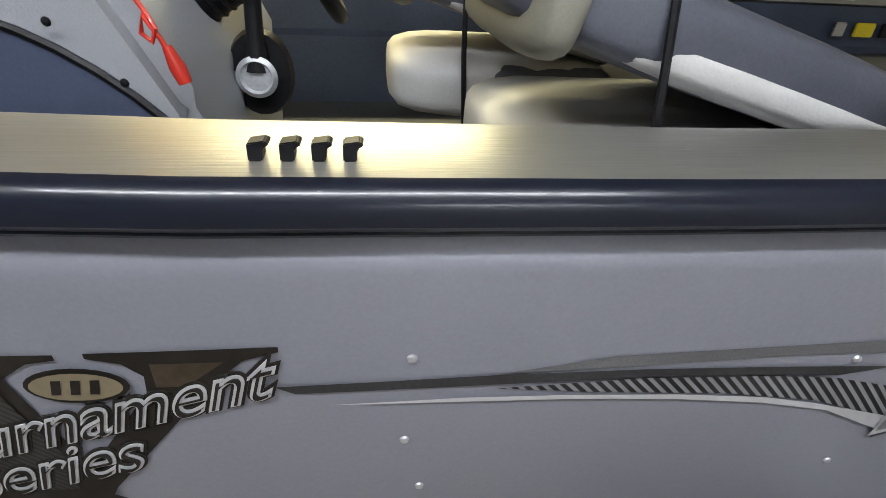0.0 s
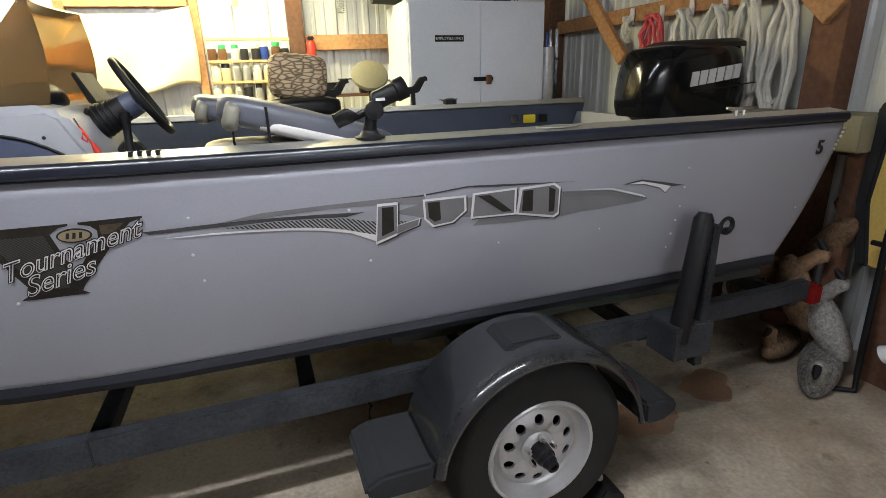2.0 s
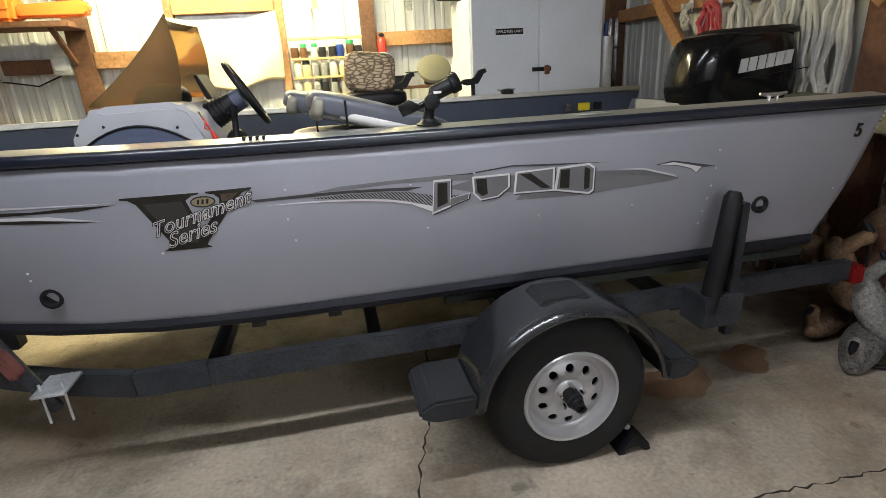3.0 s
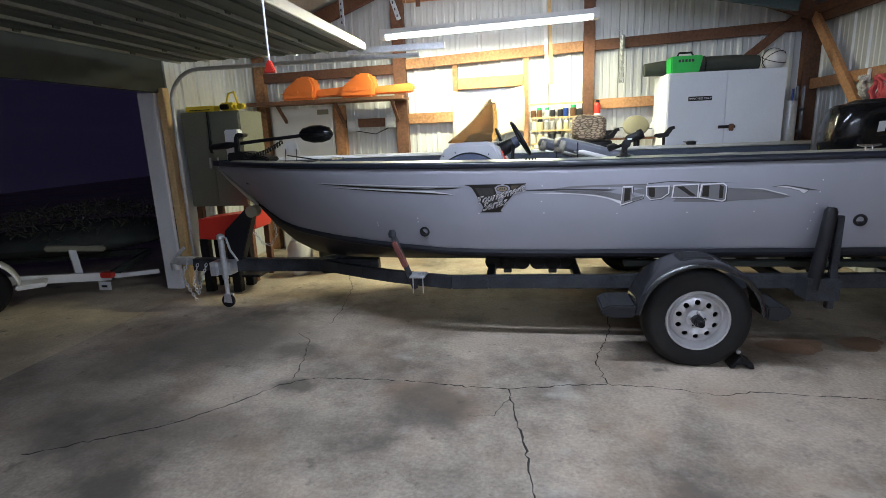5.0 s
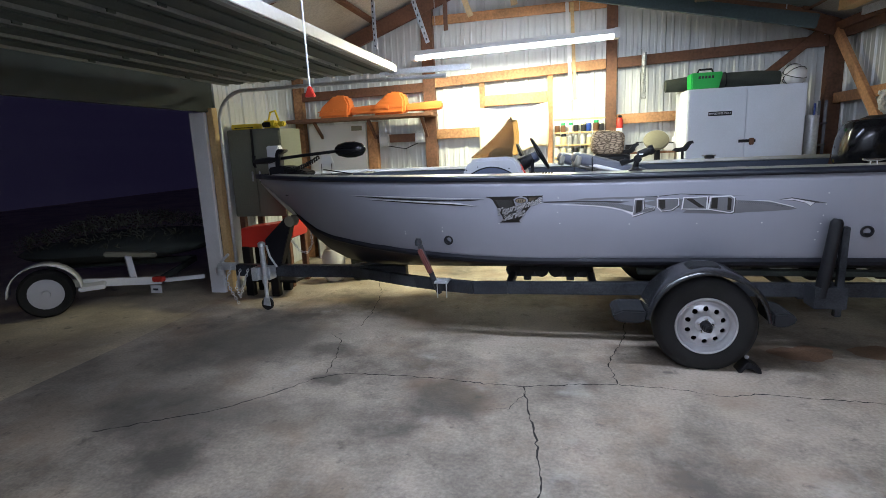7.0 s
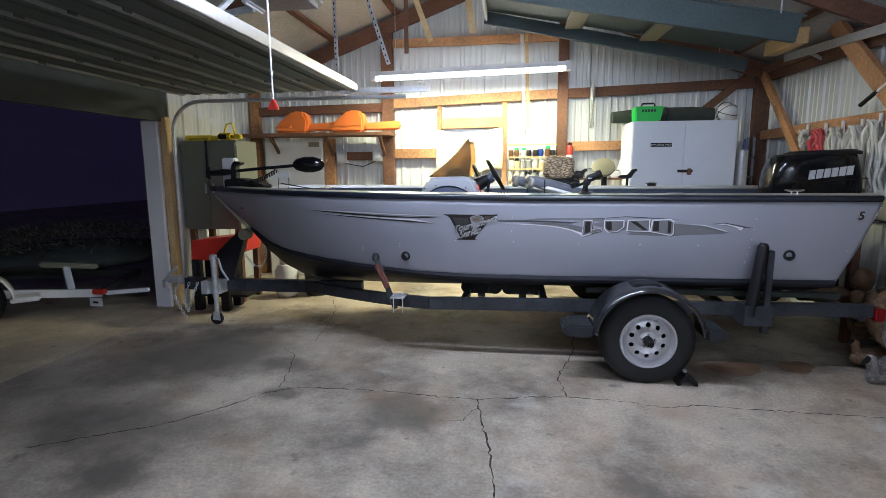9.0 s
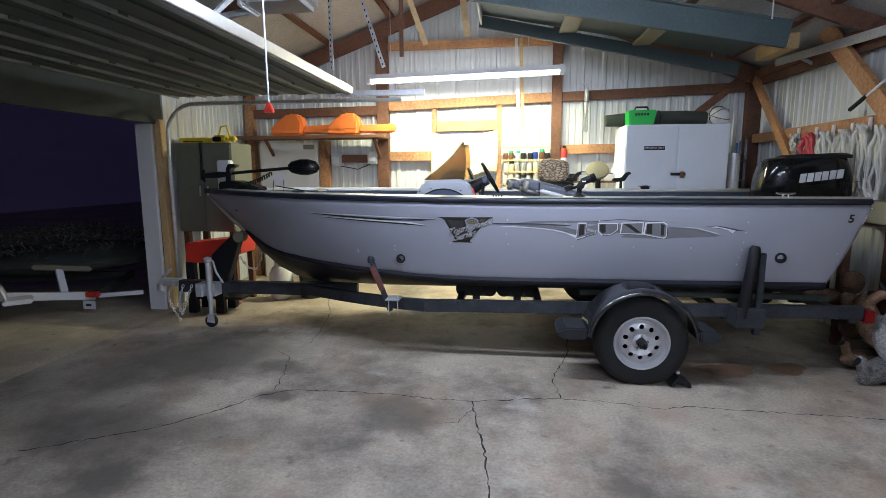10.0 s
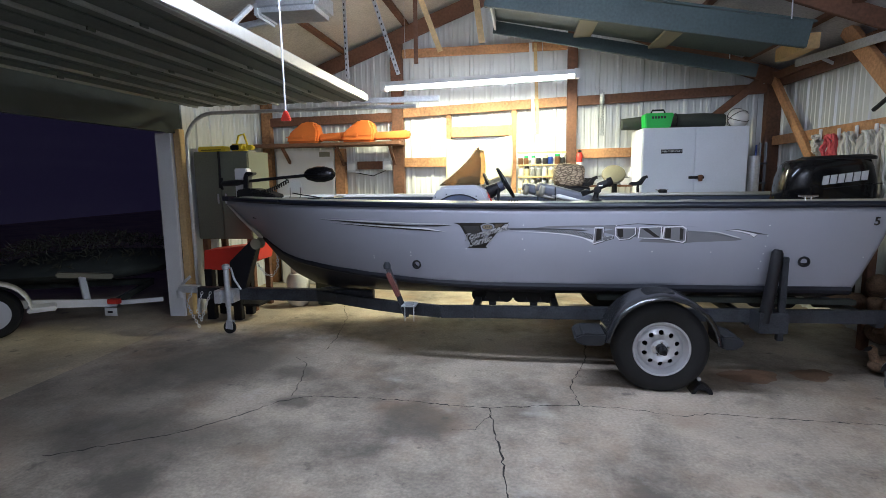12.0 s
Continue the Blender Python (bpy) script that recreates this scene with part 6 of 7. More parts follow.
win = thing("window_1", "small window behind the hanging cloth", "window", (-1.65, YB - 0.03, 1.9), kind="structure")
box("window_frame", -2.09, -1.21, YB - 0.05, YB - 0.022, 1.6, 2.22, GALV, win)

# strips on the wall
st1 = thing("plastic_strip", "white plastic strip leaning on the wall", "strip", (-0.93, YB - 0.15, 2.2))
beam("strip", (-0.945, YB - 0.16, 3.5), (-0.885, YB - 0.16, 2.24), 0.045, 0.02, WHITE, st1, 0.003, "", (0, 1, 0))
st2 = thing("wooden_lath", "yellowed wooden lath leaning on the wall", "lath", (-0.85, YB - 0.15, 2.2))
beam("lath", (-0.88, YB - 0.15, 3.5), (-0.83, YB - 0.15, 2.24), 0.045, 0.02, WOOD_PALE, st2, 0.003, "", (0, 1, 0))
spr = thing("door_spring", "coiled steel door spring hung on the girt", "spring", (0.05, YB - 0.16, 2.2))
coil = [(0.05 + 0.03 * math.cos(i * 1.05), YB - 0.16 + 0.03 * math.sin(i * 1.05), 2.2 + 0.58 * i / 240) for i in range(241)]
tube("coil", coil, 0.006, GALV, spr, 5)
tube("hook", [(0.05, YB - 0.16, 2.78), (0.04, YB - 0.16, 2.84), (-0.02, YB - 0.13, 2.85)], 0.006, GALV, spr, 6)
for x, z, m_ in ((-3.06, 1.85, GALV), (-3.62, 1.82, GALV)):
    eb = thing("electric_box", "grey electrical box with conduit on the wall", "electrical box", (x, YB - 0.1, z), "electrical boxes")
    box("box_body", x - 0.07, x + 0.07, YB - 0.19, YB - 0.03, z - 0.09, z + 0.09, m_, eb, 0.006)
    box("cover", x - 0.05, x + 0.05, YB - 0.197, YB - 0.19, z - 0.05, z + 0.05, WHITE, eb, 0.003)
    tube("conduit", [(x, YB - 0.06, z + 0.09), (x, YB - 0.06, 2.45)], 0.012, GALV, eb, 8)
tube("cable", [(-3.62, YB - 0.12, 1.74), (-3.3, YB - 0.12, 1.68), (-3.1, YB - 0.12, 1.76)], 0.007, BLACK, eb, 6)

# high shelf with chainsaw cases
hs = thing("high_shelf", "dark timber shelf on brackets along the wall", "shelf", (-3.9, 3.5, 2.12))
box("board", -5.0, -2.78, 3.3, YB - 0.14, 2.12, 2.165, WOOD_DARK, hs)
for x in (-4.6, -3.75, -2.95):
    beam("bracket", (x, YB - 0.14, 1.85), (x, 3.4, 2.12), 0.04, 0.04, WOOD_DARK, hs)


def saw_case(x, label):
    c = thing("chainsaw_case", label, "chainsaw case", (x, 3.45, 2.165), "chainsaw cases")
    prism("case_body", [(x, 2.167), (x + 0.48, 2.167), (x + 0.5, 2.36), (x + 0.44, 2.47), (x + 0.28, 2.48), (x + 0.16, 2.4), (x + 0.03, 2.3)], "y", 3.34, 3.58, ORANGE, c, 0.03, "", True)
    prism("bar_cover", [(x + 0.49, 2.2), (x + 0.98, 2.2), (x + 1.02, 2.23), (x + 1.02, 2.3), (x + 0.98, 2.325), (x + 0.49, 2.3)], "y", 3.4, 3.5, ORANGE, c, 0.018, "", True)
    prism("seam", [(x + 0.005, 2.25), (x + 0.495, 2.26), (x + 0.495, 2.27), (x + 0.005, 2.26)], "y", 3.333, 3.345, ORANGE, c, 0.002)
    box("catch", x + 0.2, x + 0.26, 3.325, 3.342, 2.245, 2.29, ORANGE, c, 0.004)
    return c


saw_case(-4.5, "orange plastic chainsaw case on the shelf")
saw_case(-3.66, "orange plastic chainsaw case on the shelf")

# white panel, olive locker, yellow saw, red cart
wp = thing("white_board", "large white board standing against the wall", "board", (-4.33, YB - 0.16, 0))
box("panel", -4.82, -3.9, YB - 0.2, YB - 0.16, 0, 2.08, WHITE, wp, 0.004)
box("corner_tape", -4.12, -3.95, YB - 0.203, YB - 0.2, 1.98, 2.05, KHAKI, wp, 0.001)
lk = thing("metal_locker", "olive green metal locker on timber legs", "locker", (-4.6, 2.1, 0))
box("body", -5.04, -4.32, 1.9, 2.4, 0.92, 1.99, OLIVE, lk, 0.006)
box("door", -5.03, -4.69, 1.884, 1.898, 0.94, 1.97, OLIVE, lk, 0.004)
box("door", -4.68, -4.33, 1.884, 1.898, 0.94, 1.97, OLIVE, lk, 0.004)
for x in (-4.735, -4.635):
    box("handle", x - 0.01, x + 0.01, 1.872, 1.886, 1.36, 1.48, GALV, lk, 0.003)
tube("hanging_strap", [(-4.69, 1.875, 1.99), (-4.69, 1.872, 1.75), (-4.7, 1.872, 1.55)], 0.014, BLACK, lk, 6)
for x in (-4.98, -4.38):
    for y in (1.95, 2.35):
        box("leg", x - 0.035, x + 0.035, y - 0.035, y + 0.035, 0.0, 0.92, WOOD_DARK, lk)
ys = thing("yellow_chainsaw", "yellow chainsaw lying on the locker", "chainsaw", (-4.5, 2.1, 1.99))
box("engine", -4.64, -4.44, 2.02, 2.2, 1.993, 2.09, YELLOW, ys, 0.03)
tube("handle", [(-4.58, 2.1, 2.07), (-4.54, 2.1, 2.19), (-4.47, 2.1, 2.21), (-4.43, 2.1, 2.07)], 0.013, YELLOW, ys, 8)
box("grip", -4.44, -4.35, 2.06, 2.14, 2.015, 2.075, YELLOW, ys, 0.015)
box("starter", -4.61, -4.5, 2.0, 2.02, 2.01, 2.07, BLACK, ys, 0.008)
yc_ = thing("yellow_scabbard", "flat yellow chainsaw bar cover on the locker", "bar cover", (-4.85, 2.05, 1.99))
box("cover", -5.03, -4.67, 1.98, 2.12, 1.993, 2.06, YELLOW, yc_, 0.01)
box("stripe", -4.98, -4.72, 1.976, 1.979, 2.01, 2.02, BLACK, yc_, 0.001)
rc_ = thing("red_cart", "red tool cart with dark legs beneath the locker", "cart", (-4.4, 1.65, 0))
prism("tray", [(-4.75, 0.6), (-4.4, 0.6), (-4.06, 0.72), (-4.04, 0.9), (-4.1, 0.9), (-4.73, 0.83)], "y", 1.5, 1.86, RED, rc_, 0.01)
for x in (-4.7, -4.36):
    for y in (1.54, 1.8):
        box("leg", x - 0.05, x + 0.05, y - 0.04, y + 0.04, 0.0, 0.61, BLACK, rc_, 0.006)
box("lower_shelf", -4.74, -4.1, 1.54, 1.82, 0.16, 0.19, BLACK, rc_, 0.005)
pt = thing("propane_tank", "small white propane cylinder on the floor", "gas cylinder", (-3.95, 2.3, 0))
lathe("tank", [(0.1, 0), (0.14, 0.05), (0.15, 0.12), (0.15, 0.34), (0.11, 0.42), (0.04, 0.45)], WHITE, pt, "z", (-3.95, 2.3, 0), 24)
lathe("collar", [(0.08, 0.42), (0.085, 0.43), (0.085, 0.52), (0.08, 0.52)], WHITE, pt, "z", (-3.95, 2.3, 0), 20)
bb = thing("dark_bin", "dark green plastic bin on the floor", "bin", (-3.6, 2.4, 0))
lathe("bin", [(0.14, 0), (0.17, 0.4), (0.18, 0.42), (0.17, 0.42)], DRAB, bb, "z", (-3.6, 2.45, 0), 20)

# ---------- overhead ----------
op = thing("hanging_platform", "dark green timber platform hung under the roof", "platform", (0.1, 1.9, 3.0))
beam("near_beam", (-1.4, 1.2, 3.36), (1.45, 1.2, 2.84), 0.05, 0.22, DKGREEN, op)
beam("far_beam", (-1.4, 2.6, 3.44), (1.6, 2.6, 2.8), 0.05, 0.14, DKGREEN, op)
beam("deck_panel", (-1.4, 1.9, 3.53), (1.52, 1.9, 2.96), 1.38, 0.02, DKGREEN, op)
for f in (0.0, 0.36, 0.66):
    p = Vector((-1.38, 0, 3.45)).lerp(Vector((1.45, 0, 2.9)), f)
    beam("slat", (p.x, 1.24, p.z), (p.x, 2.56, p.z + 0.02), 0.02 if f == 0 else 0.2, 0.16 if f == 0 else 0.03, WHITE if f == 0 else KHAKI, op)
beam("end_board", (1.62, 1.5, 2.86), (1.9, 2.7, 2.98), 0.14, 0.14, WOOD_PALE, op)
for x, y in ((-1.3, 1.2), (-1.3, 2.6), (1.3, 1.2), (1.3, 2.6)):
    tube("hanger", [(x, y, 2.95 if x > 0 else 3.45), (x, y, roof_z(x) + 0.1)], 0.006, GALV, op, 6)
ra = thing("aluminium_rail", "aluminium bar resting on brackets along the wall", "rail", (2.15, 2, 2.9))
beam("bar", (2.17, 2.95, 2.93), (2.17, 0.2, 2.78), 0.03, 0.085, GALV, ra)
for y in (2.4, 0.9):
    beam("rail_bracket", (2.17, y, 2.87), (XG, y, 2.8), 0.03, 0.03, GALV, ra)
pc = thing("pull_cord", "white pull cord with a red handle hanging from above", "pull cord", (-2.64, -0.61, 2.05))
tube("cord", [(-2.66, -0.58, roof_z(-2.66)), (-2.65, -0.6, 2.8), (-2.64, -0.61, 2.1)], 0.006, WHITE, pc, 6)
prism("grip", [(-2.678, 2.035), (-2.602, 2.035), (-2.618, 2.075), (-2.631, 2.105), (-2.648, 2.105), (-2.661, 2.075)], "y", -0.625, -0.597, RED, pc, 0.005)
for a, b, w, m_, nm in (((-3.08, 2.0, roof_z(-3.08) + 0.1), (-3.07, 2.0, 2.8), 0.04, GALV, "strut_strap"), ((-2.8, 2.0, roof_z(-2.8) + 0.1), (-2.46, 2.0, 2.82), 0.045, GALV, "strut_strap"), ((-2.25, 2.0, roof_z(-2.25) + 0.1), (-2.25, 2.0, 2.93), 0.045, WOOD_DARK, "hanging_lath"), ((-2.34, 2.0, roof_z(-2.34) + 0.1), (-1.97, 2.0, 3.05), 0.06, WOOD_PALE, "hanging_lath"), ((-1.66, 2.0, roof_z(-1.66) + 0.1), (-1.5, 2.0, 3.12), 0.07, WOOD_PALE, "hanging_lath")):
    h = thing(nm, "perforated steel strap hanging from the roof" if m_ is GALV else "short wooden lath hanging from the roof", "strap" if m_ is GALV else "lath", b, "roof hangers")
    beam("strip", a, b, w, 0.02, m_, h, 0.002, "", (0, 1, 0))
    if m_ is GALV:
        A, B = Vector(a), Vector(b)
        for i in range(16):
            p = A.lerp(B, (i + 0.5) / 16)
            box("slot", p.x - 0.006, p.x + 0.006, p.y - 0.024, p.y - 0.0215, p.z - 0.012, p.z + 0.012, BLACK, h, 0)
opn = thing("door_opener", "grey garage door opener hung from the roof", "door opener", (-2.95, 0.4, 2.95))
box("motor_box", -3.25, -2.7, 0.2, 0.62, 3.02, 3.22, GALV, opn, 0.04)
box("light_cover", -3.28, -3.22, 0.24, 0.58, 2.99, 3.12, WHITE, opn, 0.02)
beam("opener_rail", (-3.25, 0.41, 3.0), (XL + 0.1, 0.41, 2.75), 0.05, 0.05, GALV, opn)
for y in (0.25, 0.57):
    beam("hanger", (-3.0, y, 3.2), (-3.0, y, roof_z(-3.0) + 0.1), 0.03, 0.01, GALV, opn)
# ---------- side wall gear ----------
def rope_coil(y, z, drop, material, label, n, seed, width=0.14):
    c = thing("rope_coil", label, "rope", (XG - 0.06, y, z), "rope coils")
    rg = random.Random(seed)
    box("hook", XG - 0.05, XG - 0.03, y - 0.02, y + 0.02, z - 0.06, z + 0.07, WHITE, c, 0.004, "white wall hook")
    for k in range(n):
        off, w, d = rg.uniform(-0.03, 0.03), width * rg.uniform(0.5, 1.0), drop * rg.uniform(0.75, 1.05)
        pts = []
        for i in range(18):
            t = 2 * math.pi * i / 18
            pts.append((XG - 0.07 - 0.05 * rg.random() - 0.012 * k % 0.06, y + off + w * 0.5 * math.sin(t) * (0.5 + 0.5 * math.sin(t / 2)), z - d / 2 + d / 2 * math.cos(t)))
        tube("loop", pts, 0.0155, material, c, 6, "", True)
    return c


rope_coil(2.5, 2.05, 0.2, ROPE_W, "thin pale cord coiled on a wall hook", 2, 1, 0.06)
rope_coil(2.15, 2.03, 0.35, ROPE_R, "red rope coil hung on a wall hook", 6, 2, 0.28)
rope_coil(1.85, 2.03, 0.55, ROPE_W, "grey-white rope coil hung on a wall hook", 6, 3, 0.24)
rope_coil(1.55, 2.02, 0.75, ROPE_W, "thick white rope coil hung on a wall hook", 7, 4, 0.3)
rope_coil(1.3, 2.05, 0.85, ROPE_W, "thick white rope coil hung on a wall hook", 7, 5, 0.3)
rope_coil(1.02, 2.02, 0.8, ROPE_W, "grey-white rope coil hung on a wall hook", 6, 6, 0.22)
tl = thing("long_pole", "white pole with a black grip hung on the wall", "pole", (2.15, 1.3, 2.3))
tube("pole", [(2.2, 0.6, 2.62), (2.2, 1.3, 2.3)], 0.012, WHITE, tl, 8)
tube("grip", [(2.2, 1.28, 2.31), (2.2, 1.5, 2.21)], 0.02, BLACK, tl, 10)
sb = thing("side_bench", "pale wooden bench shelf along the side wall", "bench", (2.2, 0.9, 0))
box("bench_top", 1.98, XG - 0.03, 0.35, 1.2, 1.2, 1.38, KHAKI, sb, 0.006)
for y in (0.4, 1.15):
    box("bench_leg", 2.05, 2.12, y - 0.035, y + 0.035, 0, 1.2, WOOD_DARK, sb)

pn = thing("padded_panel", "yellow foam panel with dark grey cloth edging", "panel", (2.15, -0.1, 0))
prism("foam", [(-0.75, 0.62), (0.27, 0.62), (0.33, 0.95), (0.3, 1.4), (0.22, 1.46), (-0.75, 1.46)], "x", 2.1, 2.2, mat("yellow_foam", (0.72, 0.5, 0.14), 0.8, 0, 0.15, 3, 60), pn, 0.01)
prism("cloth_edge", [(0.25, 0.62), (0.31, 0.62), (0.38, 0.95), (0.36, 1.42), (0.25, 1.55), (-0.75, 1.55), (-0.75, 1.45), (0.2, 1.45), (0.28, 1.38), (0.31, 0.95)], "x", 2.08, 2.22, STEP, pn, 0.012)
box("stand", 2.1, 2.22, -0.7, 0.2, 0.0, 0.63, WOOD_DARK, pn)
tot = thing("storage_tote", "dark olive plastic tote stacked on the panel", "tote", (2.15, -0.2, 1.55))
prism("tote_body", [(-0.7, 1.555), (0.12, 1.555), (0.16, 1.85), (-0.74, 1.85)], "x", 1.98, XG - 0.03, DRAB, tot, 0.02)
box("tote_lid", 1.96, XG - 0.03, -0.76, 0.18, 1.85, 1.9, DRAB, tot, 0.012)

ch = thing("folding_chair", "black tubular folding chair with mesh back", "folding chair", (1.98, -0.1, 0))
for y in (0.14, -0.42):
    tube("back_leg", [(2.03, y, 1.38), (2.0, y, 0.8), (1.95, y - 0.04, 0.2), (1.93, y - 0.06, 0.02), (1.78, y + 0.05, 0.015)], 0.016, BLACK, ch, 10)
tube("top_bar", [(2.03, 0.14, 1.36), (2.035, 0.1, 1.41), (2.035, -0.38, 1.41), (2.03, -0.42, 1.36)], 0.016, BLACK, ch, 10)
tube("seat_bar", [(2.0, 0.2, 0.78), (2.0, -0.45, 0.78)], 0.014, BLACK, ch, 8)
tube("arm_bar", [(1.98, 0.1, 0.88), (1.9, -0.1, 0.88), (1.9, -0.42, 0.88)], 0.02, BLACK, ch, 8)
for y in (-0.02, -0.1):
    tube("front_leg", [(1.96, y, 1.3), (1.94, y - 0.05, 0.7), (1.9, y - 0.12, 0.03), (1.8, y - 0.2, 0.012)], 0.015, BLACK, ch, 10)
bm = bmesh.new()
for i in range(30):
    bm_tube([(2.04, 0.12 - 0.017 * i, 0.82), (2.045, 0.12 - 0.017 * i, 1.39)], 0.0022, 4, False, bm)
for i in range(32):
    bm_tube([(2.043, 0.13, 0.83 + 0.0175 * i), (2.043, -0.41, 0.83 + 0.0175 * i)], 0.0022, 4, False, bm)
part("mesh_back", bm, KHAKI, ch, "tan open mesh")

gc = thing("gas_can", "red metal safety gas can with pale funnel", "gas can", (2.05, -0.3, 0))
GX, GY = 2.02, -0.27
lathe("can", [(0.14, 0.0), (0.15, 0.01), (0.15, 0.26), (0.14, 0.29), (0.05, 0.36), (0.03, 0.38)], RED, gc, "z", (GX, GY, 0), 32)
tube("handle", [(GX, GY + 0.08, 0.33), (GX, GY + 0.06, 0.42), (GX, GY - 0.06, 0.44), (GX, GY - 0.1, 0.33)], 0.012, RED, gc, 8)
tube("spout", [(GX - 0.02, GY + 0.07, 0.33), (GX - 0.06, GY + 0.16, 0.35), (GX - 0.09, GY + 0.27, 0.27)], [0.03, 0.025, 0.045], WHITE, gc, 12, "pale plastic funnel")
m = Matrix.Translation((GX - 0.151, GY, 0.19)) @ pose(0, 0, 0, 90, 0, -90)
writing("can_words", "SAFETY CAN", 0.042, m, YELLOW, gc)
for z in (0.09, 0.06):
    box("word_bar", GX - 0.1495, GX - 0.1475, GY - 0.05, GY + 0.03, z, z + 0.012, YELLOW, gc, 0)


# decoys heaped behind the stern
def decoy(x, y, z, turn, pitch, body, label, k=1.0):
    d = thing("duck_decoy", label, "decoy", (x, y, z), "duck decoys")
    M = pose(x, y, z, 0, pitch, turn)
    bm = bmesh.new()
    bmesh.ops.create_icosphere(bm, subdivisions=3, radius=1)
    for v in bm.verts:
        t = v.co.x
        v.co = Vector((t * 0.2, v.co.y * 0.085 * (1 - 0.25 * t), v.co.z * 0.075 + 0.03 * t * t * (1 if t < 0 else 0.2))) * k
    bmesh.ops.transform(bm, matrix=M, verts=bm.verts)
    part("body", bm, body, d, "", True)
    head = bm_tube([M @ (Vector(p) * k) for p in ((0.13, 0, 0.03), (0.16, 0, 0.09), (0.175, 0, 0.14), (0.19, 0, 0.16))], [0.04 * k, 0.032 * k, 0.036 * k, 0.02 * k], 12)
    part("head", head, body, d, "", True)
    bill = bm_tube([M @ (Vector(p) * k) for p in ((0.19, 0, 0.15), (0.23, 0, 0.14), (0.255, 0, 0.135))], [0.018 * k, 0.016 * k, 0.006 * k], 10)
    part("bill", bill, BLACK, d, "", True)


for i, (x, y, z, a, p, m_) in enumerate(((1.9, 0.5, 0.09, 200, 0, BROWN), (1.95, 0.3, 0.3, 100, -60, GREYDUCK), (1.9, 0.45, 0.42, 120, -70, BROWN), (1.95, 0.7, 0.5, 30, 20, BROWN), (2.05, 0.95, 0.62, 60, 30, BROWN), (1.85, 0.22, 0.08, 210, 10, GREYDUCK), (2.1, 0.45, 0.7, 250, -50, BROWN), (2.0, 0.8, 0.25, 80, 0, BROWN), (1.95, 1.15, 0.45, 10, 0, BROWN), (2.05, 0.6, 0.3, 140, 0, BROWN))):
    decoy(x, y, z, a, p, m_, "brown painted duck decoy in a heap" if m_ is BROWN else "speckled grey duck decoy in a heap", 1.0 + 0.08 * (i % 3))

# ---------- outside ----------
tagged(box("backdrop", -22.3, -22, -45, 60, -0.01, 14, glow("night_air", (0.014, 0.011, 0.03), 0.24)), "plain dark night beyond the driveway", "backdrop", kind="structure")
ot = thing("utility_trailer", "white boat trailer parked outside in the dark", "trailer", (-6.4, 1.0, -0.01))
beam("frame_beam", (-6.85, 0.62, 0.34), (-5.9, 1.46, 0.19), 0.06, 0.09, WHITE, ot)
beam("frame_beam", (-7.7, 1.5, 0.34), (-6.4, 2.75, 0.19), 0.06, 0.09, DRAB, ot)
beam("cross_bar", (-5.86, 1.46, 0.19), (-5.46, 1.69, 0.19), 0.04, 0.05, WHITE, ot)
beam("cross_bar", (-5.95, 1.5, 0.19), (-6.4, 2.7, 0.19), 0.06, 0.07, DRAB, ot)
beam("bunk_arm", (-6.18, 1.32, 0.24), (-6.32, 1.42, 0.5), 0.07, 0.07, WHITE, ot)
beam("bunk", (-6.52, 1.27, 0.56), (-6.1, 1.66, 0.475), 0.12, 0.06, KHAKI, ot, 0.015)
OW = (-6.62, 0.56, 0.262)
bm = bm_lathe([(0.17, -0.08), (0.24, -0.09), (0.265, -0.06), (0.265, 0.06), (0.24, 0.09), (0.17, 0.08)], "y", (0, 0, 0), 36, None, (1, 1), False)
bmesh.ops.transform(bm, matrix=pose(*OW, 0, 0, 44), verts=bm.verts)
owl = part("wheel", bm, RUBBER, ot, "", True)
bm = bm_lathe([(0.17, -0.07), (0.15, -0.05), (0.05, -0.05), (0.04, -0.09), (0.0001, -0.09)], "y", (0, 0, 0), 24)
bmesh.ops.transform(bm, matrix=pose(*OW, 0, 0, 44), verts=bm.verts)
part("rim", bm, RIM, owl, "", True)
bm = bmesh.new()
rows = []
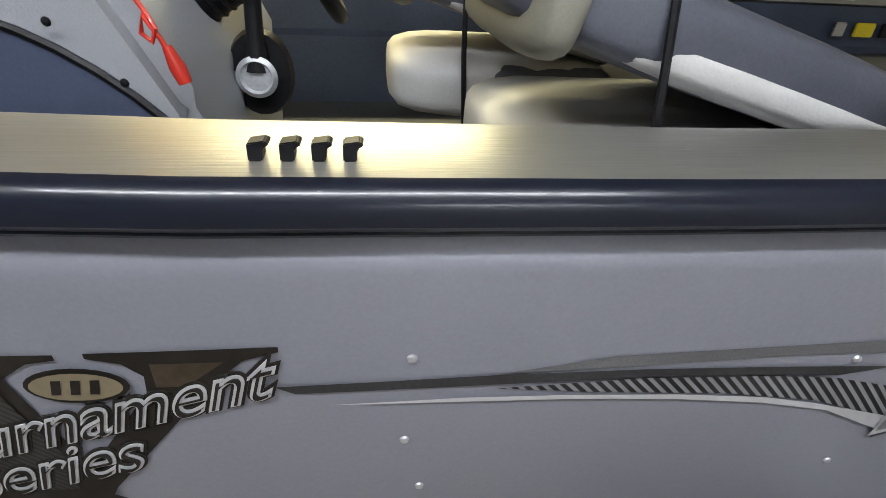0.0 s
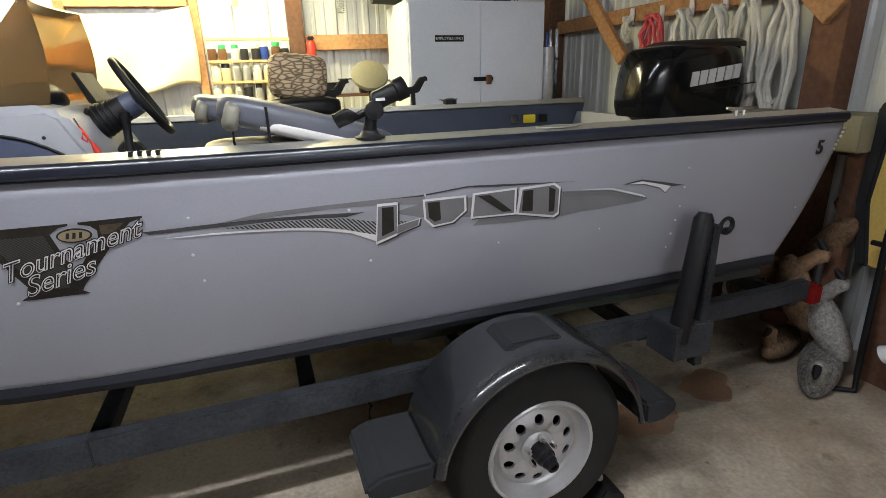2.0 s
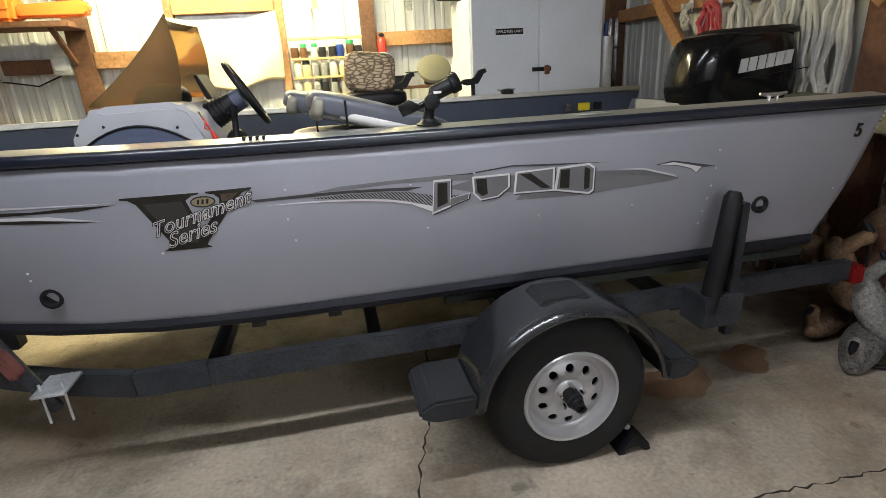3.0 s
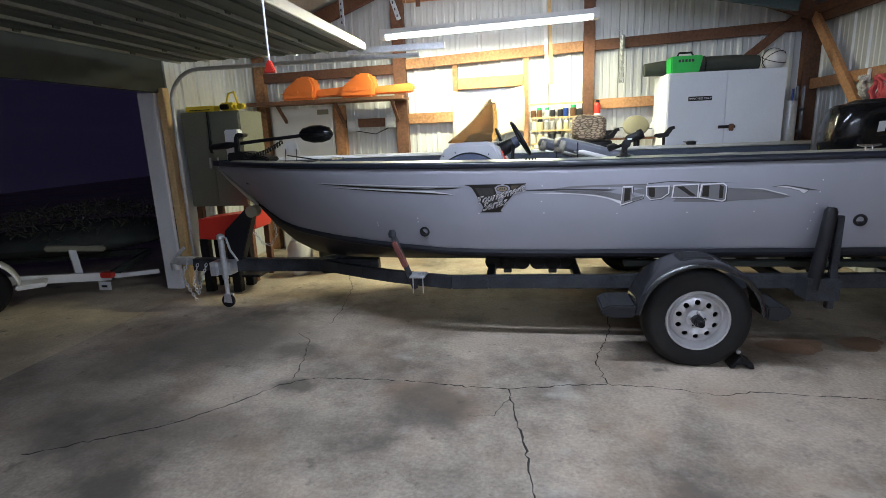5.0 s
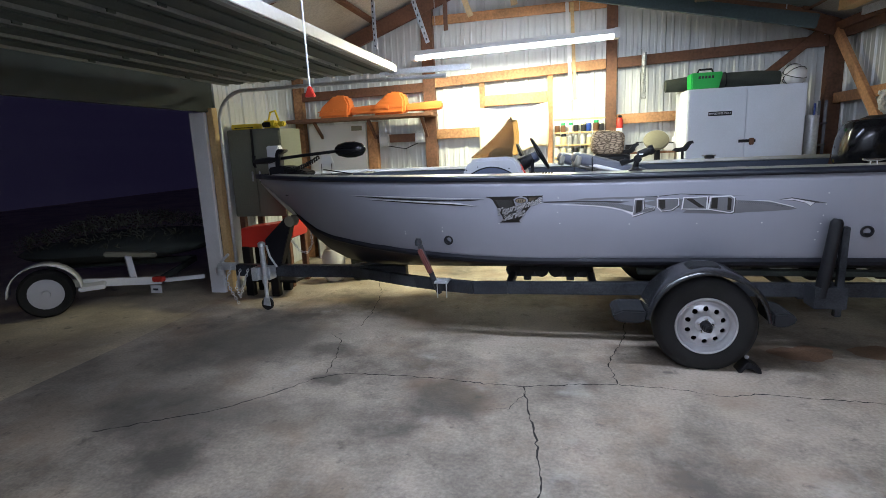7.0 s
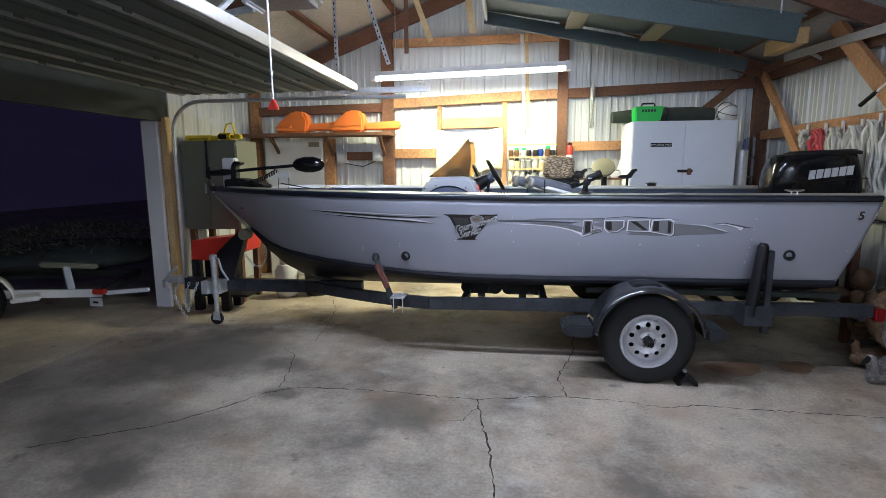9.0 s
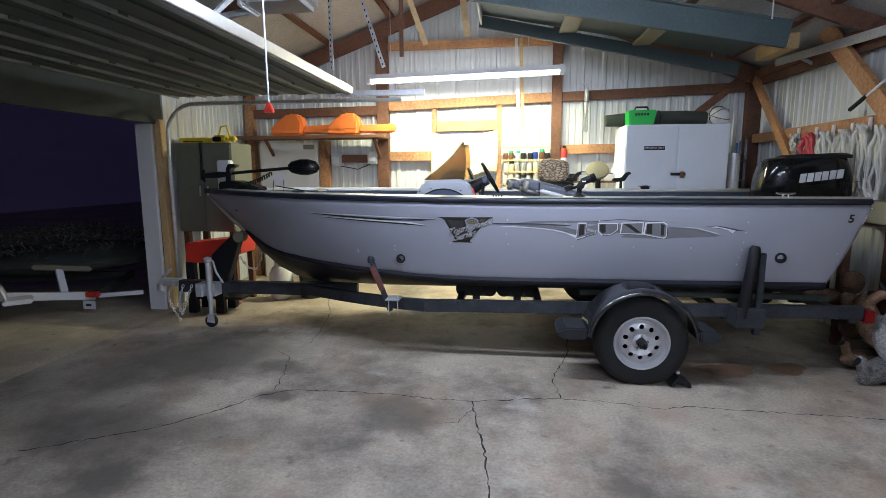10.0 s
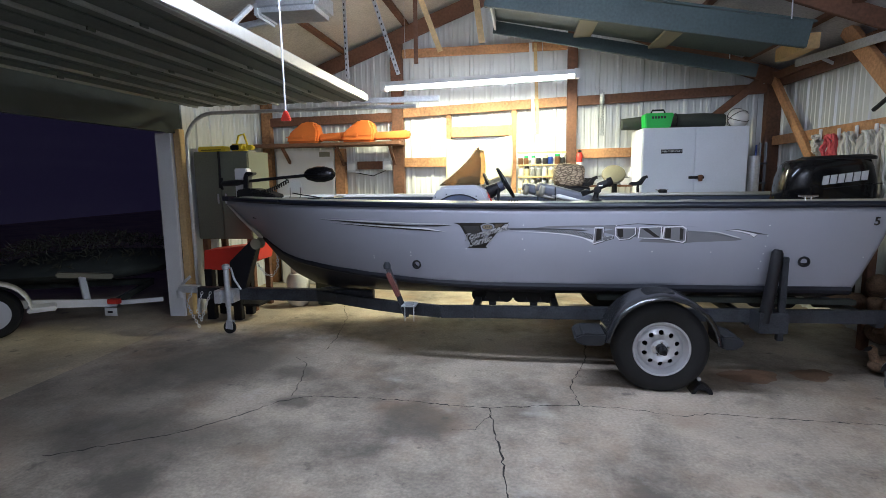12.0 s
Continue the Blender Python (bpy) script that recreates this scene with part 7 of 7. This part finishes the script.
for i in range(15):
    a = math.pi * (0.0 + i / 14)
    rows.append([bm.verts.new((0.34 * math.cos(a), y, 0.02 + 0.32 * math.sin(a))) for y in (-0.14, 0.12)])
for A, B in zip(rows, rows[1:]):
    bm.faces.new((A[0], A[1], B[1], B[0]))
bmesh.ops.transform(bm, matrix=pose(*OW, 0, 0, 44), verts=bm.verts)
bm2 = bm_box(0.3, 0.56, -0.14, 0.12, -0.02, 0.03, 0.012)
bmesh.ops.transform(bm2, matrix=pose(*OW, 0, 0, 44), verts=bm2.verts)
part("fender_step", bm2, WHITE, ot, "white fender step")
of = part("fender", bm, WHITE, ot, "white rounded fender", True)
so = of.modifiers.new("thick", "SOLIDIFY")
so.thickness = 0.01
box("tail_light", -5.96, -5.82, 1.36, 1.44, 0.19, 0.25, RED, ot, 0.008)
box("plate", -5.99, -5.83, 1.355, 1.362, 0.05, 0.15, WHITE, ot, 0.002, "white licence plate")
box("plate_bar", -5.95, -5.88, 1.351, 1.354, 0.085, 0.11, NAVY, ot, 0)
cb_ = thing("covered_boat", "boat under camouflage brush cover in the dark", "boat", (-7.0, 2.3, 0.3))
blob("hull", (-6.9, 2.2, 0.52), (1.3, 0.75, 0.2), DRAB, cb_, 2, 0.1, 3, "", 44)
bm = bmesh.new()
rg = random.Random(9)
for i in range(1500):
    t = rg.uniform(0, 2 * math.pi)
    r = math.sqrt(rg.random())
    u, w = 1.35 * r * math.cos(t), 0.8 * r * math.sin(t)
    c, s_ = math.cos(radians(44)), math.sin(radians(44))
    p = Vector((-6.9 + u * c - w * s_, 2.2 + u * s_ + w * c, 0.62 + 0.25 * (1 - r * r) + rg.uniform(-0.05, 0.1)))
    d = Vector((rg.uniform(-1, 1), rg.uniform(-1, 1), rg.uniform(-0.2, 1))).normalized() * rg.uniform(0.05, 0.14)
    s2 = d.orthogonal().normalized() * 0.008
    bm.faces.new([bm.verts.new(q) for q in (p - s2, p + s2, p + d)])
part("brush_cover", bm, mat("dry_brush", (0.1, 0.1, 0.06), 0.9, 0, 0.5, 12, 60), cb_, "dry grass and brush cover")
